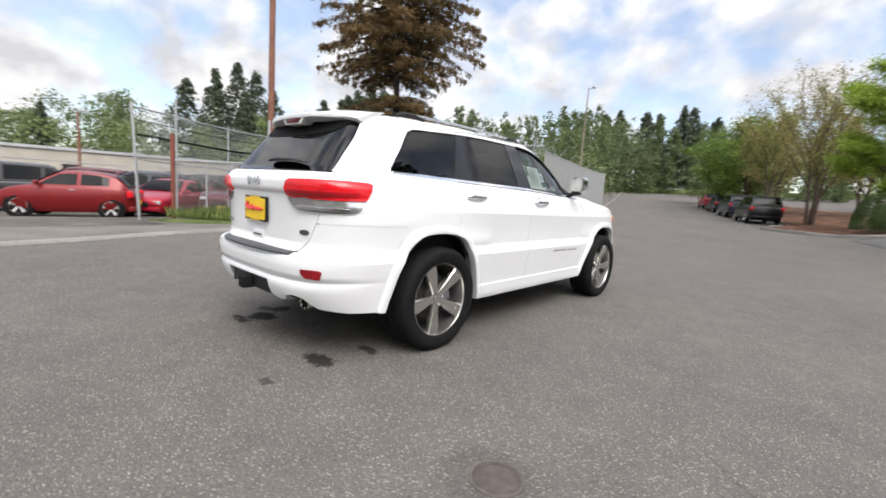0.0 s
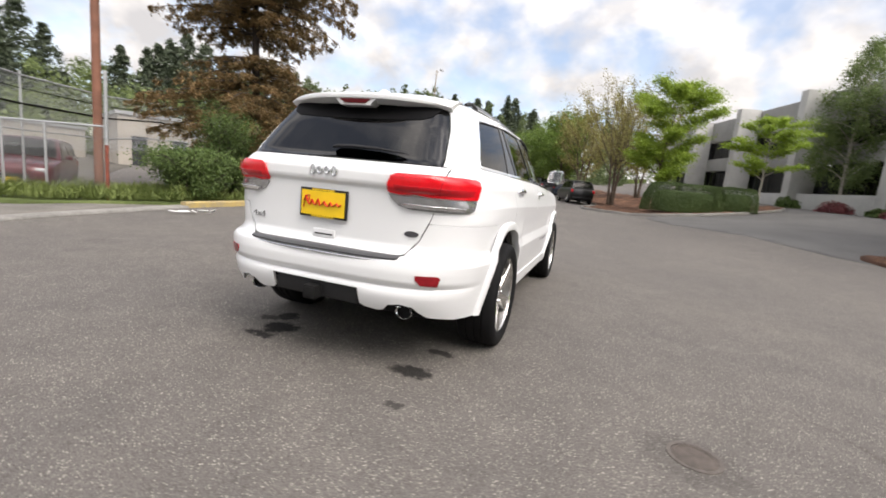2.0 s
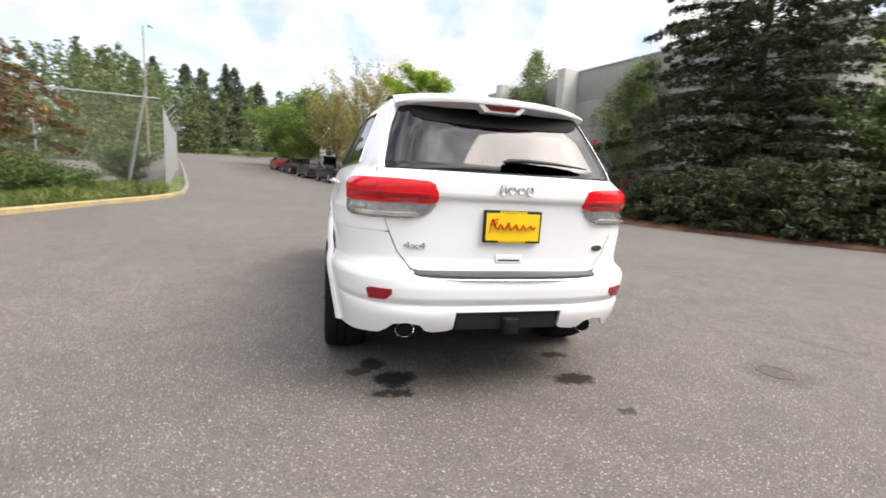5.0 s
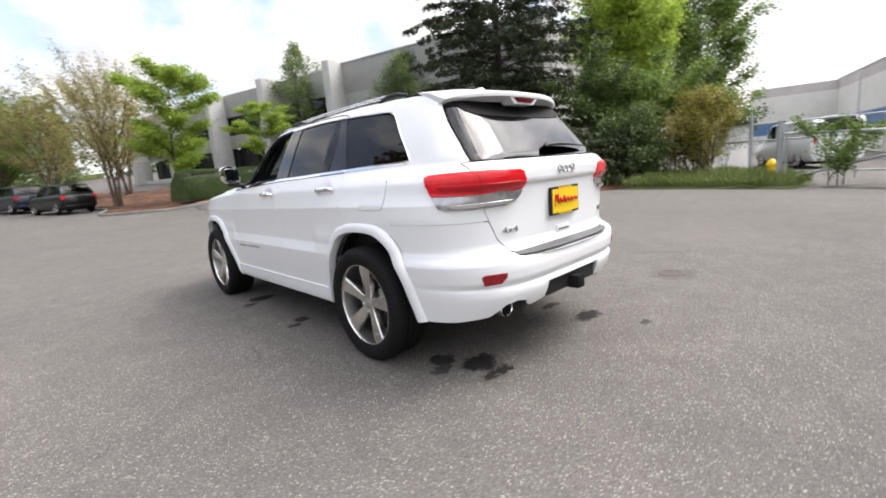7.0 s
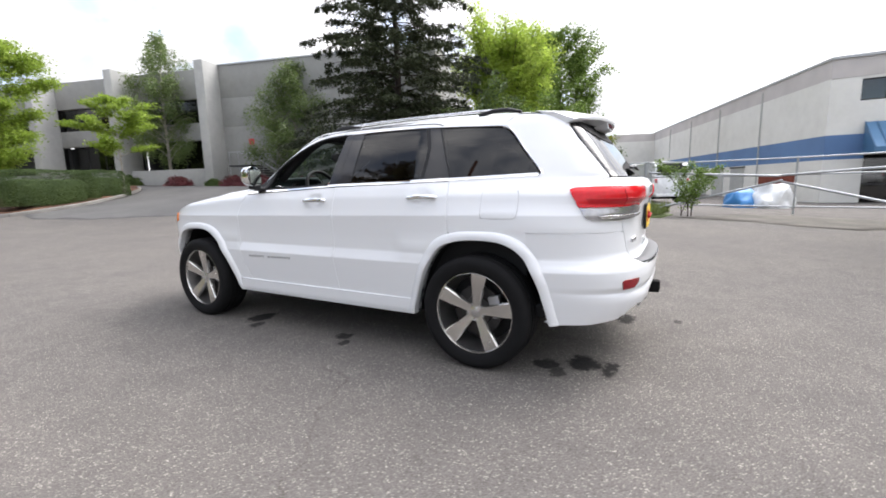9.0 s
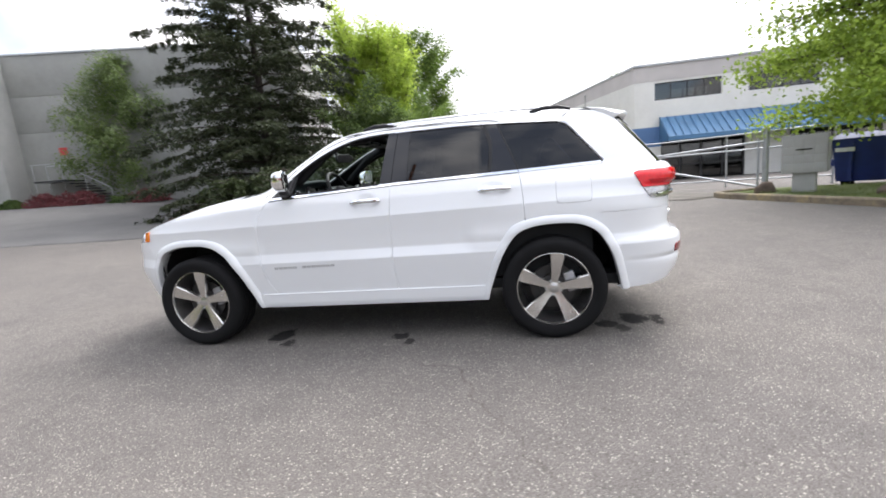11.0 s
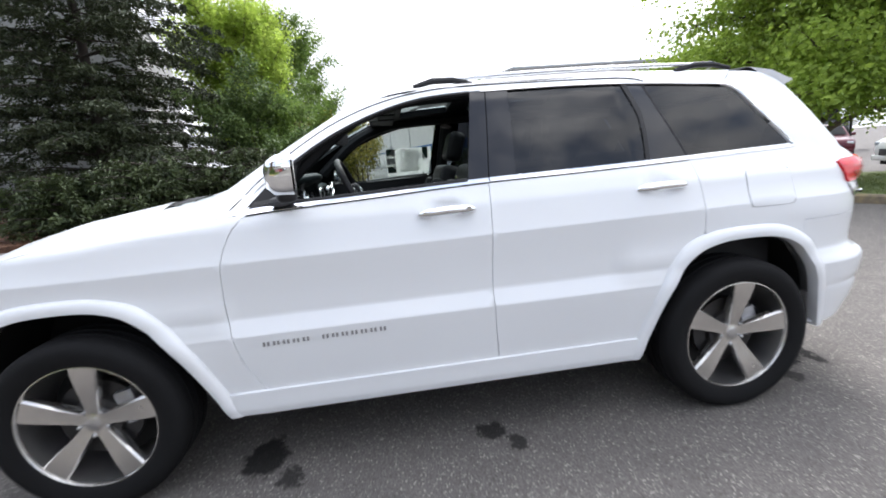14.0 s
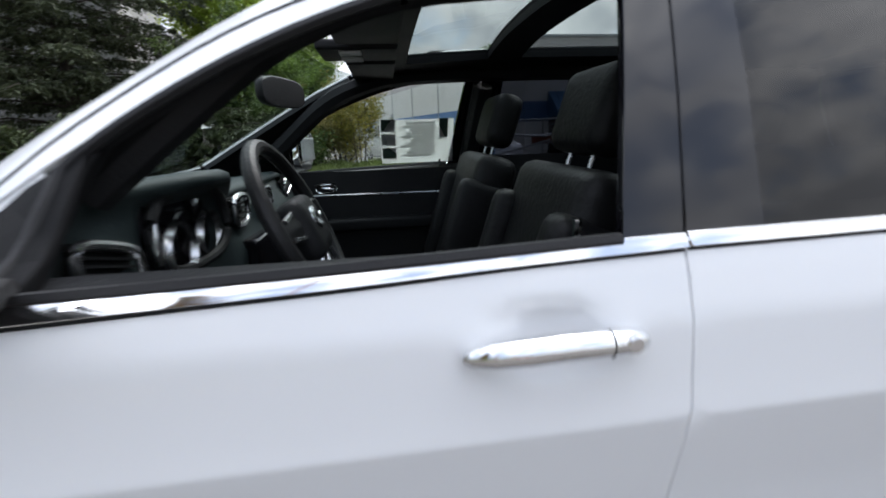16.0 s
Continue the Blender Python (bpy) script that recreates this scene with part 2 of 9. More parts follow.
def speckled(name, stops, scale, rough=0.9, bump=0.6, dist=0.03, big=1.2):
    """Soil, grass turf, bark mulch, concrete: a noise at two scales through a colour ramp, with relief."""
    m, n, l, b = material(name)
    gm = n.new("ShaderNodeNewGeometry")
    a, c = n.new("ShaderNodeTexNoise"), n.new("ShaderNodeTexNoise")
    a.inputs["Scale"].default_value, a.inputs["Detail"].default_value, a.inputs["Roughness"].default_value = scale, 8, 0.7
    c.inputs["Scale"].default_value, c.inputs["Detail"].default_value = big, 4
    l.new(gm.outputs["Position"], a.inputs["Vector"])
    l.new(gm.outputs["Position"], c.inputs["Vector"])
    s = n.new("ShaderNodeMath")
    s.operation = "MULTIPLY_ADD"
    s.inputs[1].default_value = 0.5
    l.new(c.outputs[0], s.inputs[0])
    h = n.new("ShaderNodeMath")
    h.operation, h.inputs[1].default_value = "MULTIPLY", 0.5
    l.new(a.outputs[0], h.inputs[0])
    l.new(h.outputs[0], s.inputs[2])
    r = ramp(n, stops)
    l.new(s.outputs[0], r.inputs[0])
    l.new(r.outputs[0], b.inputs["Base Color"])
    b.inputs["Roughness"].default_value = rough
    b.inputs["Specular IOR Level"].default_value = 0.25
    bp = n.new("ShaderNodeBump")
    bp.inputs["Strength"].default_value, bp.inputs["Distance"].default_value = bump, dist
    l.new(a.outputs[0], bp.inputs["Height"])
    l.new(bp.outputs[0], b.inputs["Normal"])
    return m


ASPHALT = make_asphalt()
MULCH = speckled("bark_mulch", [(0.38, (0.026, 0.013, 0.008)), (0.5, (0.090, 0.043, 0.025)), (0.64, (0.21, 0.115, 0.068))], 34, bump=1.0)
TURF = speckled("grass_turf", [(0.35, (0.045, 0.055, 0.018)), (0.5, (0.090, 0.120, 0.036)), (0.68, (0.17, 0.195, 0.08))], 30, bump=1.0)
DIRT = speckled("gravelly_soil", [(0.35, (0.065, 0.060, 0.052)), (0.5, (0.105, 0.096, 0.082)), (0.7, (0.17, 0.156, 0.133))], 20)
CONCRETE = speckled("concrete", [(0.35, (0.14, 0.135, 0.125)), (0.5, (0.215, 0.206, 0.19)), (0.7, (0.285, 0.275, 0.255))], 14, bump=0.3, dist=0.01)
KERB_YELLOW = speckled("worn_yellow_kerb", [(0.40, (0.24, 0.215, 0.165)), (0.5, (0.33, 0.265, 0.14)), (0.66, (0.46, 0.335, 0.11))], 7, bump=0.3, dist=0.01)
APRON = speckled("dusty_apron", [(0.35, (0.10, 0.093, 0.082)), (0.5, (0.145, 0.135, 0.120)), (0.7, (0.195, 0.183, 0.163))], 22, bump=0.4, dist=0.01)
KERB_WORN = speckled("worn_brown_kerb", [(0.40, (0.13, 0.105, 0.08)), (0.52, (0.20, 0.165, 0.115)), (0.68, (0.32, 0.25, 0.12))], 9, bump=0.4, dist=0.01)
ASPHALT_DARK = speckled("darker_asphalt", [(0.35, (0.080, 0.078, 0.076)), (0.5, (0.104, 0.101, 0.098)), (0.7, (0.132, 0.128, 0.123))], 60, rough=0.85, bump=0.4, dist=0.006, big=0.5)
WALL_GREY = speckled("grey_tilt_up_concrete", [(0.3, (0.225, 0.225, 0.212)), (0.5, (0.28, 0.28, 0.267)), (0.72, (0.325, 0.325, 0.308))], 1.6, bump=0.15, dist=0.02, big=0.25)
WALL_PALE = speckled("pale_grey_fin_concrete", [(0.3, (0.34, 0.34, 0.327)), (0.5, (0.42, 0.42, 0.403)), (0.72, (0.49, 0.486, 0.465))], 1.6, bump=0.15, dist=0.02, big=0.3)
WALL_CREAM = speckled("cream_painted_block", [(0.3, (0.60, 0.585, 0.54)), (0.5, (0.69, 0.675, 0.63)), (0.72, (0.76, 0.745, 0.70))], 1.4, bump=0.1, dist=0.02, big=0.3)
WALL_MAUVE = plain("dull_cream_parapet", (0.50, 0.465, 0.445), 0.8, scale=0.6)
WALL_BLUE = plain("blue_painted_band", (0.10, 0.19, 0.36), 0.75, scale=0.5)
AWNING_BLUE = plain("blue_metal_awning", (0.07, 0.17, 0.30), 0.4, 0.2, scale=1.5)
DARK_GLASS = glassy("dark_window_glass", (0.05, 0.055, 0.06), 0.02, 0.05)
SHOP_GLASS = glassy("shop_window_glass", (0.42, 0.44, 0.45), 0.02, 0.04)
STEEL = plain("galvanised_steel", (0.42, 0.43, 0.44), 0.5, 0.7, scale=12)
RUST = plain("rusty_red_paint", (0.20, 0.055, 0.035), 0.75, 0.1, 0.35, 8, 0.3)
POLE_WOOD = plain("red_brown_pole", (0.19, 0.085, 0.055), 0.85, 0, 0.3, 3, 0.6, 25)
BARK = plain("tree_bark", (0.095, 0.068, 0.05), 0.9, 0, 0.4, 5, 0.9, 22)
BARK_PALE = plain("pale_birch_bark", (0.36, 0.33, 0.29), 0.85, 0, 0.35, 5, 0.6, 22)
LEAF_MAPLE = foliage("bright_maple_leaf", (0.125, 0.205, 0.023), (0.38, 0.50, 0.08), trans=0.5)
LEAF_LIME = foliage("light_spring_leaf", (0.24, 0.35, 0.04), (0.46, 0.57, 0.11), trans=0.6)
LEAF_GREEN = foliage("green_leaf", (0.07, 0.125, 0.025), (0.22, 0.32, 0.065), trans=0.35)
LEAF_BIRCH = foliage("birch_leaf", (0.085, 0.13, 0.045), (0.22, 0.29, 0.10), trans=0.35)
LEAF_BRONZE = foliage("bronze_spring_leaf", (0.17, 0.145, 0.045), (0.40, 0.37, 0.14), trans=0.45)
LEAF_BROOM = foliage("yellow_broom_leaf", (0.045, 0.070, 0.018), (0.40, 0.33, 0.05), trans=0.3)
LEAF_HEDGE = foliage("hedge_leaf", (0.032, 0.058, 0.019), (0.115, 0.168, 0.052), trans=0.15)
LEAF_SHRUB = foliage("shrub_leaf", (0.034, 0.066, 0.018), (0.14, 0.20, 0.055), trans=0.25)
LITTER = foliage("bark_chip", (0.035, 0.018, 0.011), (0.26, 0.15, 0.09), trans=0.05)
LEAF_RED = foliage("reddish_shrub_leaf", (0.085, 0.026, 0.030), (0.27, 0.080, 0.085))
LEAF_FAR = foliage("distant_leaf", (0.075, 0.106, 0.046), (0.185, 0.232, 0.098), trans=0.3)
LEAF_FARLIGHT = foliage("distant_spring_leaf", (0.085, 0.120, 0.042), (0.20, 0.25, 0.092), trans=0.3)
NEEDLE = foliage("dark_spruce_needle", (0.017, 0.025, 0.012), (0.072, 0.088, 0.040), trans=0.10)
NEEDLE_JUNIPER = foliage("green_juniper_spray", (0.015, 0.027, 0.010), (0.082, 0.108, 0.038), trans=0.10)
BARK_DARK = plain("dark_conifer_bark", (0.042, 0.033, 0.027), 0.9, 0, 0.4, 5, 0.9, 22)
NEEDLE_BROWN = foliage("brown_cedar_spray", (0.026, 0.034, 0.014), (0.36, 0.225, 0.100), trans=0.25)
NEEDLE_FAR = foliage("distant_fir_needle", (0.030, 0.044, 0.028), (0.095, 0.120, 0.070), trans=0.12)
GRASS = foliage("grass_blade", (0.075, 0.11, 0.024), (0.23, 0.28, 0.085), trans=0.3)

# ---- building helpers ----
def mesh_object(name, verts, faces, mat, parent=None, label="", smooth=False):
    me = bpy.data.meshes.new(name)
    me.from_pydata([tuple(v) for v in verts], [], [tuple(f) for f in faces])
    me.materials.append(mat)
    if smooth:
        me.shade_smooth()
    ob = new(name, me)
    if parent is not None:
        ob.parent = parent
    if label:
        tagged(ob, label)
    return ob


def part(name, bm, mat, parent=None, label="", smooth=True, angle=35):
    """Links a bmesh as one mesh object under a thing or under a part."""
    me = bpy.data.meshes.new(name)
    bmesh.ops.recalc_face_normals(bm, faces=bm.faces)
    if smooth:
        for f in bm.faces:
            f.smooth = True
        for e in bm.edges:
            e.smooth = len(e.link_faces) == 2 and e.calc_face_angle(0) < radians(angle)
    bm.to_mesh(me)
    bm.free()
    me.materials.append(mat)
    ob = new(name, me)
    if parent is not None:
        ob.parent = parent
    if label:
        tagged(ob, label)
    return ob


def group_empty(name, label="", category="", group="", kind="", at=None, parent=None):
    ob = new(name)
    ob.empty_display_size = 0.2
    if at is not None:
        ob.matrix_basis = at
    if parent is not None:
        ob.parent = parent
    return tagged(ob, label, category, group, kind)


def bm_box(bm, lo, hi, m=None, bevel=0.0):
    c = [(a + b) / 2 for a, b in zip(lo, hi)]
    s = [max(1e-4, b - a) for a, b in zip(lo, hi)]
    r = bmesh.ops.create_cube(bm, size=1)
    vs = r["verts"]
    mm = Matrix.Translation(c) @ Matrix.Diagonal((*s, 1))
    bmesh.ops.transform(bm, matrix=(m @ mm) if m is not None else mm, verts=vs)
    if bevel:
        es = list({e for v in vs for e in v.link_edges})
        bmesh.ops.bevel(bm, geom=es, offset=min(bevel, min(s) * 0.45), segments=2, profile=0.6, affect="EDGES")
    return vs


def box(name, lo, hi, mat, parent=None, label="", m=None, bevel=0.0):
    bm = bmesh.new()
    bm_box(bm, lo, hi, m, bevel)
    return part(name, bm, mat, parent, label, smooth=bevel > 0)


def bm_tube(bm, pts, radii, sides=8, cap=True, flat=1.0):
    """A tube along points; radii one number or one for each point."""
    pts = [Vector(p) for p in pts]
    if not hasattr(radii, "__len__"):
        radii = [radii] * len(pts)
    rings = []
    up = Vector((0, 0, 1))
    for i, p in enumerate(pts):
        d = (pts[min(i + 1, len(pts) - 1)] - pts[max(i - 1, 0)]).normalized()
        ref = up if abs(d.dot(up)) < 0.95 else Vector((1, 0, 0))
        a = d.cross(ref).normalized()
        b = d.cross(a).normalized()
        rings.append([bm.verts.new(p + radii[i] * (math.cos(t) * a + math.sin(t) * b * flat)) for t in [2 * math.pi * k / sides for k in range(sides)]])
    for r0, r1 in zip(rings, rings[1:]):
        for k in range(sides):
            bm.faces.new((r0[k], r0[(k + 1) % sides], r1[(k + 1) % sides], r1[k]))
    if cap:
        bm.faces.new(rings[0][::-1])
        bm.faces.new(rings[-1])
    return rings


def tube(name, pts, radii, mat, parent=None, label="", sides=10):
    bm = bmesh.new()
    bm_tube(bm, pts, radii, sides)
    return part(name, bm, mat, parent, label)


def bm_spin(bm, profile, axis="x", steps=48, closed=True, origin=(0, 0, 0)):
    """Turns a profile of (along the axis, radius) round the axis."""
    rings = []
    n = len(profile)
    o = Vector(origin)
    for k in range(steps):
        t = 2 * math.pi * k / steps
        c, s = math.cos(t), math.sin(t)
        if axis == "x":
            rings.append([bm.verts.new(o + Vector((a, r * c, r * s))) for a, r in profile])
        elif axis == "y":
            rings.append([bm.verts.new(o + Vector((r * c, a, r * s))) for a, r in profile])
        else:
            rings.append([bm.verts.new(o + Vector((r * c, r * s, a))) for a, r in profile])
    m = n if closed else n - 1
    for k in range(steps):
        r0, r1 = rings[k], rings[(k + 1) % steps]
        for i in range(m):
            j = (i + 1) % n
            if r0[i].co != r1[i].co or r0[j].co != r1[j].co:
                q = [r0[i], r0[j], r1[j], r1[i]]
                bm.faces.new(q)


def soft(v, k):
    return k * math.log1p(math.exp(max(-40, min(40, v / k)))) if v / k < 40 else v


def step01(v):
    v = max(0.0, min(1.0, v))
    return v * v * (3 - 2 * v)


def table(pairs, width=0.006):
    xs, ys = [p[0] for p in pairs], [p[1] for p in pairs]
    off = np.linspace(-width, width, 7)
    return lambda v: float(np.interp(v + off, xs, ys).mean())


def ground_z(x, y):
    """Height of the ground: level round the SUV, up a gentle grade beyond it, a little lower in the fenced lot."""
    z = (0.022 * soft(y - 12, 2.0) + 0.036 * soft(y - 36, 4.0)) * (1 if y < 110 else 110 / y)
    z += 0.10 * max(0, min(x, 14) - 3) * step01((y - 10) / 14)
    z -= 0.055 * max(0, min(-x, 17) - 7.5) * step01((11 - y) / 6)
    z -= 0.020 * max(0, min(x, 30) - 9) * step01((4 - y) / 8)
    return z


def point_in(poly, x, y):
    inside = False
    for (x0, y0), (x1, y1) in zip(poly, poly[1:] + poly[:1]):
        if (y0 > y) != (y1 > y) and x < (x1 - x0) * (y - y0) / (y1 - y0) + x0:
            inside = not inside
    return inside


def smooth_poly(pts, n=6, closed=True):
    """Catmull-Rom through points."""
    out = []
    m = len(pts)
    for i in range(m if closed else m - 1):
        p = [pts[(i + k) % m] if closed else pts[max(0, min(m - 1, i + k))] for k in (-1, 0, 1, 2)]
        for j in range(n):
            t = j / n
            out.append(tuple(0.5 * (2 * b + (c - a) * t + (2 * a - 5 * b + 4 * c - d) * t * t + (3 * b - a - 3 * c + d) * t ** 3) for a, b, c, d in zip(*p)))
    if not closed:
        out.append(tuple(pts[-1]))
    return out


def filled(poly, spacing):
    """Triangles that fill a flat outline, with inner points on a grid."""
    from mathutils.geometry import delaunay_2d_cdt
    dense = []
    for a, b in zip(poly, poly[1:] + poly[:1]):
        k = max(1, round(math.hypot(b[0] - a[0], b[1] - a[1]) / spacing))
        dense += [(a[0] + (b[0] - a[0]) * i / k, a[1] + (b[1] - a[1]) * i / k) for i in range(k)]
    xs, ys = [p[0] for p in dense], [p[1] for p in dense]
    pts = [Vector(p) for p in dense]
    y = min(ys) + spacing / 2
    while y < max(ys):
        x = min(xs) + spacing / 2
        while x < max(xs):
            if point_in(dense, x, y) and min((x - p[0]) ** 2 + (y - p[1]) ** 2 for p in dense) > (0.4 * spacing) ** 2:
                pts.append(Vector((x, y)))
            x += spacing
        y += spacing
    n = len(dense)
    v, _, f, _, _, _ = delaunay_2d_cdt(pts, [(i, (i + 1) % n) for i in range(n)], [], 1, 1e-6)
    return [tuple(p) for p in v], f, dense


def ground_patch(name, poly, mat, lift, spacing=1.0, label="", category="", kind="structure", rough=0.0):
    """A raised bed or verge that follows the ground, with sides down to it."""
    v, f, dense = filled(poly, spacing)
    rnd = random.Random(5)
    verts = [(x, y, ground_z(x, y) + lift + rough * noise.noise((x * 0.8, y * 0.8, 3))) for x, y in v]
    ob = mesh_object(name, verts, f, mat, smooth=True)
    me = ob.data
    bm = bmesh.new()
    bm.from_mesh(me)
    edges = [e for e in bm.edges if e.is_boundary]
    r = bmesh.ops.extrude_edge_only(bm, edges=edges)
    for q in r["geom"]:
        if isinstance(q, bmesh.types.BMVert):
            q.co.z -= lift + 0.15
    bm.to_mesh(me)
    bm.free()
    return tagged(ob, label, category, "", kind)


def kerb_line(name, pts, mat, w=0.15, h=0.14, label="", drop=0.25, n=5, closed=False, chunk=1.8):
    """Kerb stones end to end along a line, each a piece with rounded edges and a joint."""
    line = smooth_poly(pts, n, closed)
    holder = group_empty(name, label, "kerb", kind="structure")
    run, cur = [], 0.0
    segs, acc = [[Vector(line[0])]], 0.0
    for a, b in zip(line, line[1:]):
        a, b = Vector(a), Vector(b)
        acc += (b - a).length
        segs[-1].append(b)
        if acc > chunk:
            segs.append([b])
            acc = 0.0
    for s in segs:
        if len(s) < 2:
            continue
        bm = bmesh.new()
        prof = [(-w / 2, -drop), (-w / 2, h - 0.025), (-w / 2 + 0.025, h), (w / 2 - 0.03, h), (w / 2, h - 0.03), (w / 2 + 0.02, -drop)]
        rings = []
        for i, p in enumerate(s):
            d = (s[min(i + 1, len(s) - 1)] - s[max(i - 1, 0)]).normalized()
            nrm = Vector((d.y, -d.x))
            q = p.copy()
            if i == 0:
                q += d * 0.006
            if i == len(s) - 1:
                q -= d * 0.006
            z = ground_z(q.x, q.y)
            rings.append([bm.verts.new((q.x + nrm.x * a, q.y + nrm.y * a, z + b)) for a, b in prof])
        for r0, r1 in zip(rings, rings[1:]):
            for k in range(len(prof) - 1):
                bm.faces.new((r0[k], r0[k + 1], r1[k + 1], r1[k]))
        bm.faces.new(rings[0])
        bm.faces.new(rings[-1][::-1])
        part("kerb_stone", bm, mat, holder)
    return holder


# ---- plants ----
def leaf_mesh(name, centres, sizes, mat, rng, parent=None, label="", normals=None, spread=1.0, aspect=0.62, bend=0.25, along=None):
    """Many small leaves as one mesh: each a folded blade of two quads-in-four-points."""
    n = len(centres)
    c = np.asarray(centres, float)
    nr = rng.normal(size=(n, 3)) * spread
    if normals is not None:
        nr = nr + normals
    nr /= np.linalg.norm(nr, axis=1, keepdims=True) + 1e-9
    a = rng.normal(size=(n, 3)) if along is None else np.asarray(along, float) + rng.normal(size=(n, 3)) * 0.35
    a -= (a * nr).sum(1, keepdims=True) * nr
    a /= np.linalg.norm(a, axis=1, keepdims=True) + 1e-9
    b = np.cross(nr, a)
    s = np.asarray(sizes, float).reshape(-1, 1)
    v = np.empty((n, 4, 3))
    v[:, 0] = c - a * s * 0.5
    v[:, 1] = c + b * s * aspect * 0.5 + nr * s * bend * 0.5
    v[:, 2] = c + a * s * 0.5
    v[:, 3] = c - b * s * aspect * 0.5 + nr * s * bend * 0.5
    idx = np.arange(n) * 4
    tris = np.empty((n, 2, 3), int)
    tris[:, 0] = np.stack([idx, idx + 1, idx + 2], 1)
    tris[:, 1] = np.stack([idx, idx + 2, idx + 3], 1)
    tris = tris.reshape(-1, 3)
    me = bpy.data.meshes.new(name)
    me.vertices.add(n * 4)
    me.vertices.foreach_set("co", v.reshape(-1))
    me.loops.add(len(tris) * 3)
    me.loops.foreach_set("vertex_index", tris.reshape(-1))
    me.polygons.add(len(tris))
    me.polygons.foreach_set("loop_start", np.arange(len(tris)) * 3)
    me.polygons.foreach_set("loop_total", np.full(len(tris), 3))
    me.update(calc_edges=True)
    me.materials.append(mat)
    ob = new(name, me)
    if parent is not None:
        ob.parent = parent
    if label:
        tagged(ob, label)
    return ob


def limbed(name, x, y, height, radius, bare, leaves, leaf, mat, bark, seed, label, rise=(45, 5), limbs=34, twigs=11, stems=1, shape=(0.5, 0.4), spray=0.16, flat=0.5, trunk_r=0.13, lean=(0, 0), thin_top=0.0, droop=0.0, fan=55, lift=0.5, category="tree"):
    """A broadleaf tree grown limb by limb: trunk, limbs that rise and bend, side twigs, and leaf sprays along them."""
    rng = np.random.default_rng(seed)
    rnd = random.Random(seed)
    tree = group_empty(name, label, category, at=Matrix.Translation((x, y, ground_z(x, y))))
    bm = bmesh.new()
    lo, peak = shape
    segs, weight = [], []
    for s in range(stems):
        turn = 6.283 * s / stems + seed
        out = radius * (0.35 if stems > 1 else 0.0)
        foot = Vector((math.cos(turn), math.sin(turn), 0)) * (0.16 * (stems > 1))
        top = Vector((math.cos(turn) * out + lean[0], math.sin(turn) * out + lean[1], height * rnd.uniform(0.86, 0.96)))
        pts = []
        for i in range(11):
            t = i / 10
            w = 0.022 * height * math.sin(t * 5.0 + s) * t
            pts.append(foot.lerp(top, t ** (1.25 if stems > 1 else 1.0)) + Vector((w * math.sin(seed + s * 2.1), w * math.cos(seed * 1.7 + s), top.z * (t - t ** (1.25 if stems > 1 else 1.0)))))
        pts[0].z -= 0.3
        rad = [trunk_r / stems ** 0.5 * (1.4 if i == 0 else 1) * (1 - i / 10 * 0.9) for i in range(11)]
        bm_tube(bm, pts, rad, 9)
        n = limbs // stems
        for k in range(n):
            t = (k + rnd.uniform(0.1, 0.9)) / n
            z = bare + (height * 0.97 - bare) * t
            f = min(0.999, max(0.02, z / top.z)) * 10
            i = min(9, int(f))
            p = pts[i].lerp(pts[i + 1], f - i)
            prof = lo + (1 - lo) * t / peak if t < peak else max(0.06, 1 - ((t - peak) / (1 - peak)) ** 1.7)
            az = k * 2.4 + rnd.uniform(-0.5, 0.5) + seed
            el0, el1 = (radians(a + rnd.gauss(0, 7)) for a in rise)
            ln = radius * prof * rnd.uniform(0.66, 1.14) / max(0.45, math.cos((el0 + el1) / 2))
            line, els = [p.copy()], []
            q = p.copy()
            for m in range(6):
                el = el0 + (el1 - el0) * m / 5
                az += rnd.gauss(0, 0.10)
                q = q + Vector((math.cos(az) * math.cos(el), math.sin(az) * math.cos(el), math.sin(el))) * ln / 6
                line.append(q.copy())
                els.append(el)
            r0 = max(0.012, rad[i] * 0.5)
            bm_tube(bm, line, [r0 * (1 - m / 7.5) for m in range(7)], 5, cap=False)
            for m in range(3, 6):
                segs.append((line[m], line[m + 1]))
                weight.append((line[m + 1] - line[m]).length * (1 - thin_top * t))
            for j in range(twigs):
                u = rnd.uniform(0.18, 1.0) * 5.99
                m = int(u)
                a = line[m].lerp(line[m + 1], u - m)
                za = az + rnd.choice((-1, 1)) * radians(rnd.uniform(0.3, 1.0) * fan)
                el = els[m] * 0.7 + radians(rnd.gauss(8, 14)) - droop
                tl = max(0.22, ln * (0.16 + 0.26 * (1 - u / 6)) * rnd.uniform(0.6, 1.25))
                b = a + Vector((math.cos(za) * math.cos(el), math.sin(za) * math.cos(el), math.sin(el))) * tl * 0.55
                c = b + Vector((math.cos(za) * math.cos(el), math.sin(za) * math.cos(el), math.sin(el) - 0.1 - droop)) * tl * 0.45
                bm_tube(bm, [a, b, c], [max(0.006, r0 * 0.3), 0.006, 0.003], 4, cap=False)
                segs += [(a, b), (b, c)]
                weight += [tl * 0.4 * (1 - thin_top * t), tl * 0.6 * (1 - thin_top * t)]
    part("trunk", bm, bark, tree, smooth=True, angle=60)
    P = np.array([[list(a), list(b)] for a, b in segs])
    w = np.array(weight)
    ci = rng.choice(len(P), leaves, p=w / w.sum())
    f = rng.uniform(0, 1.12, (leaves, 1))
    off = rng.normal(size=(leaves, 3)) * spray
    off[:, 2] *= flat
    pos = P[ci, 0] + (P[ci, 1] - P[ci, 0]) * f + off
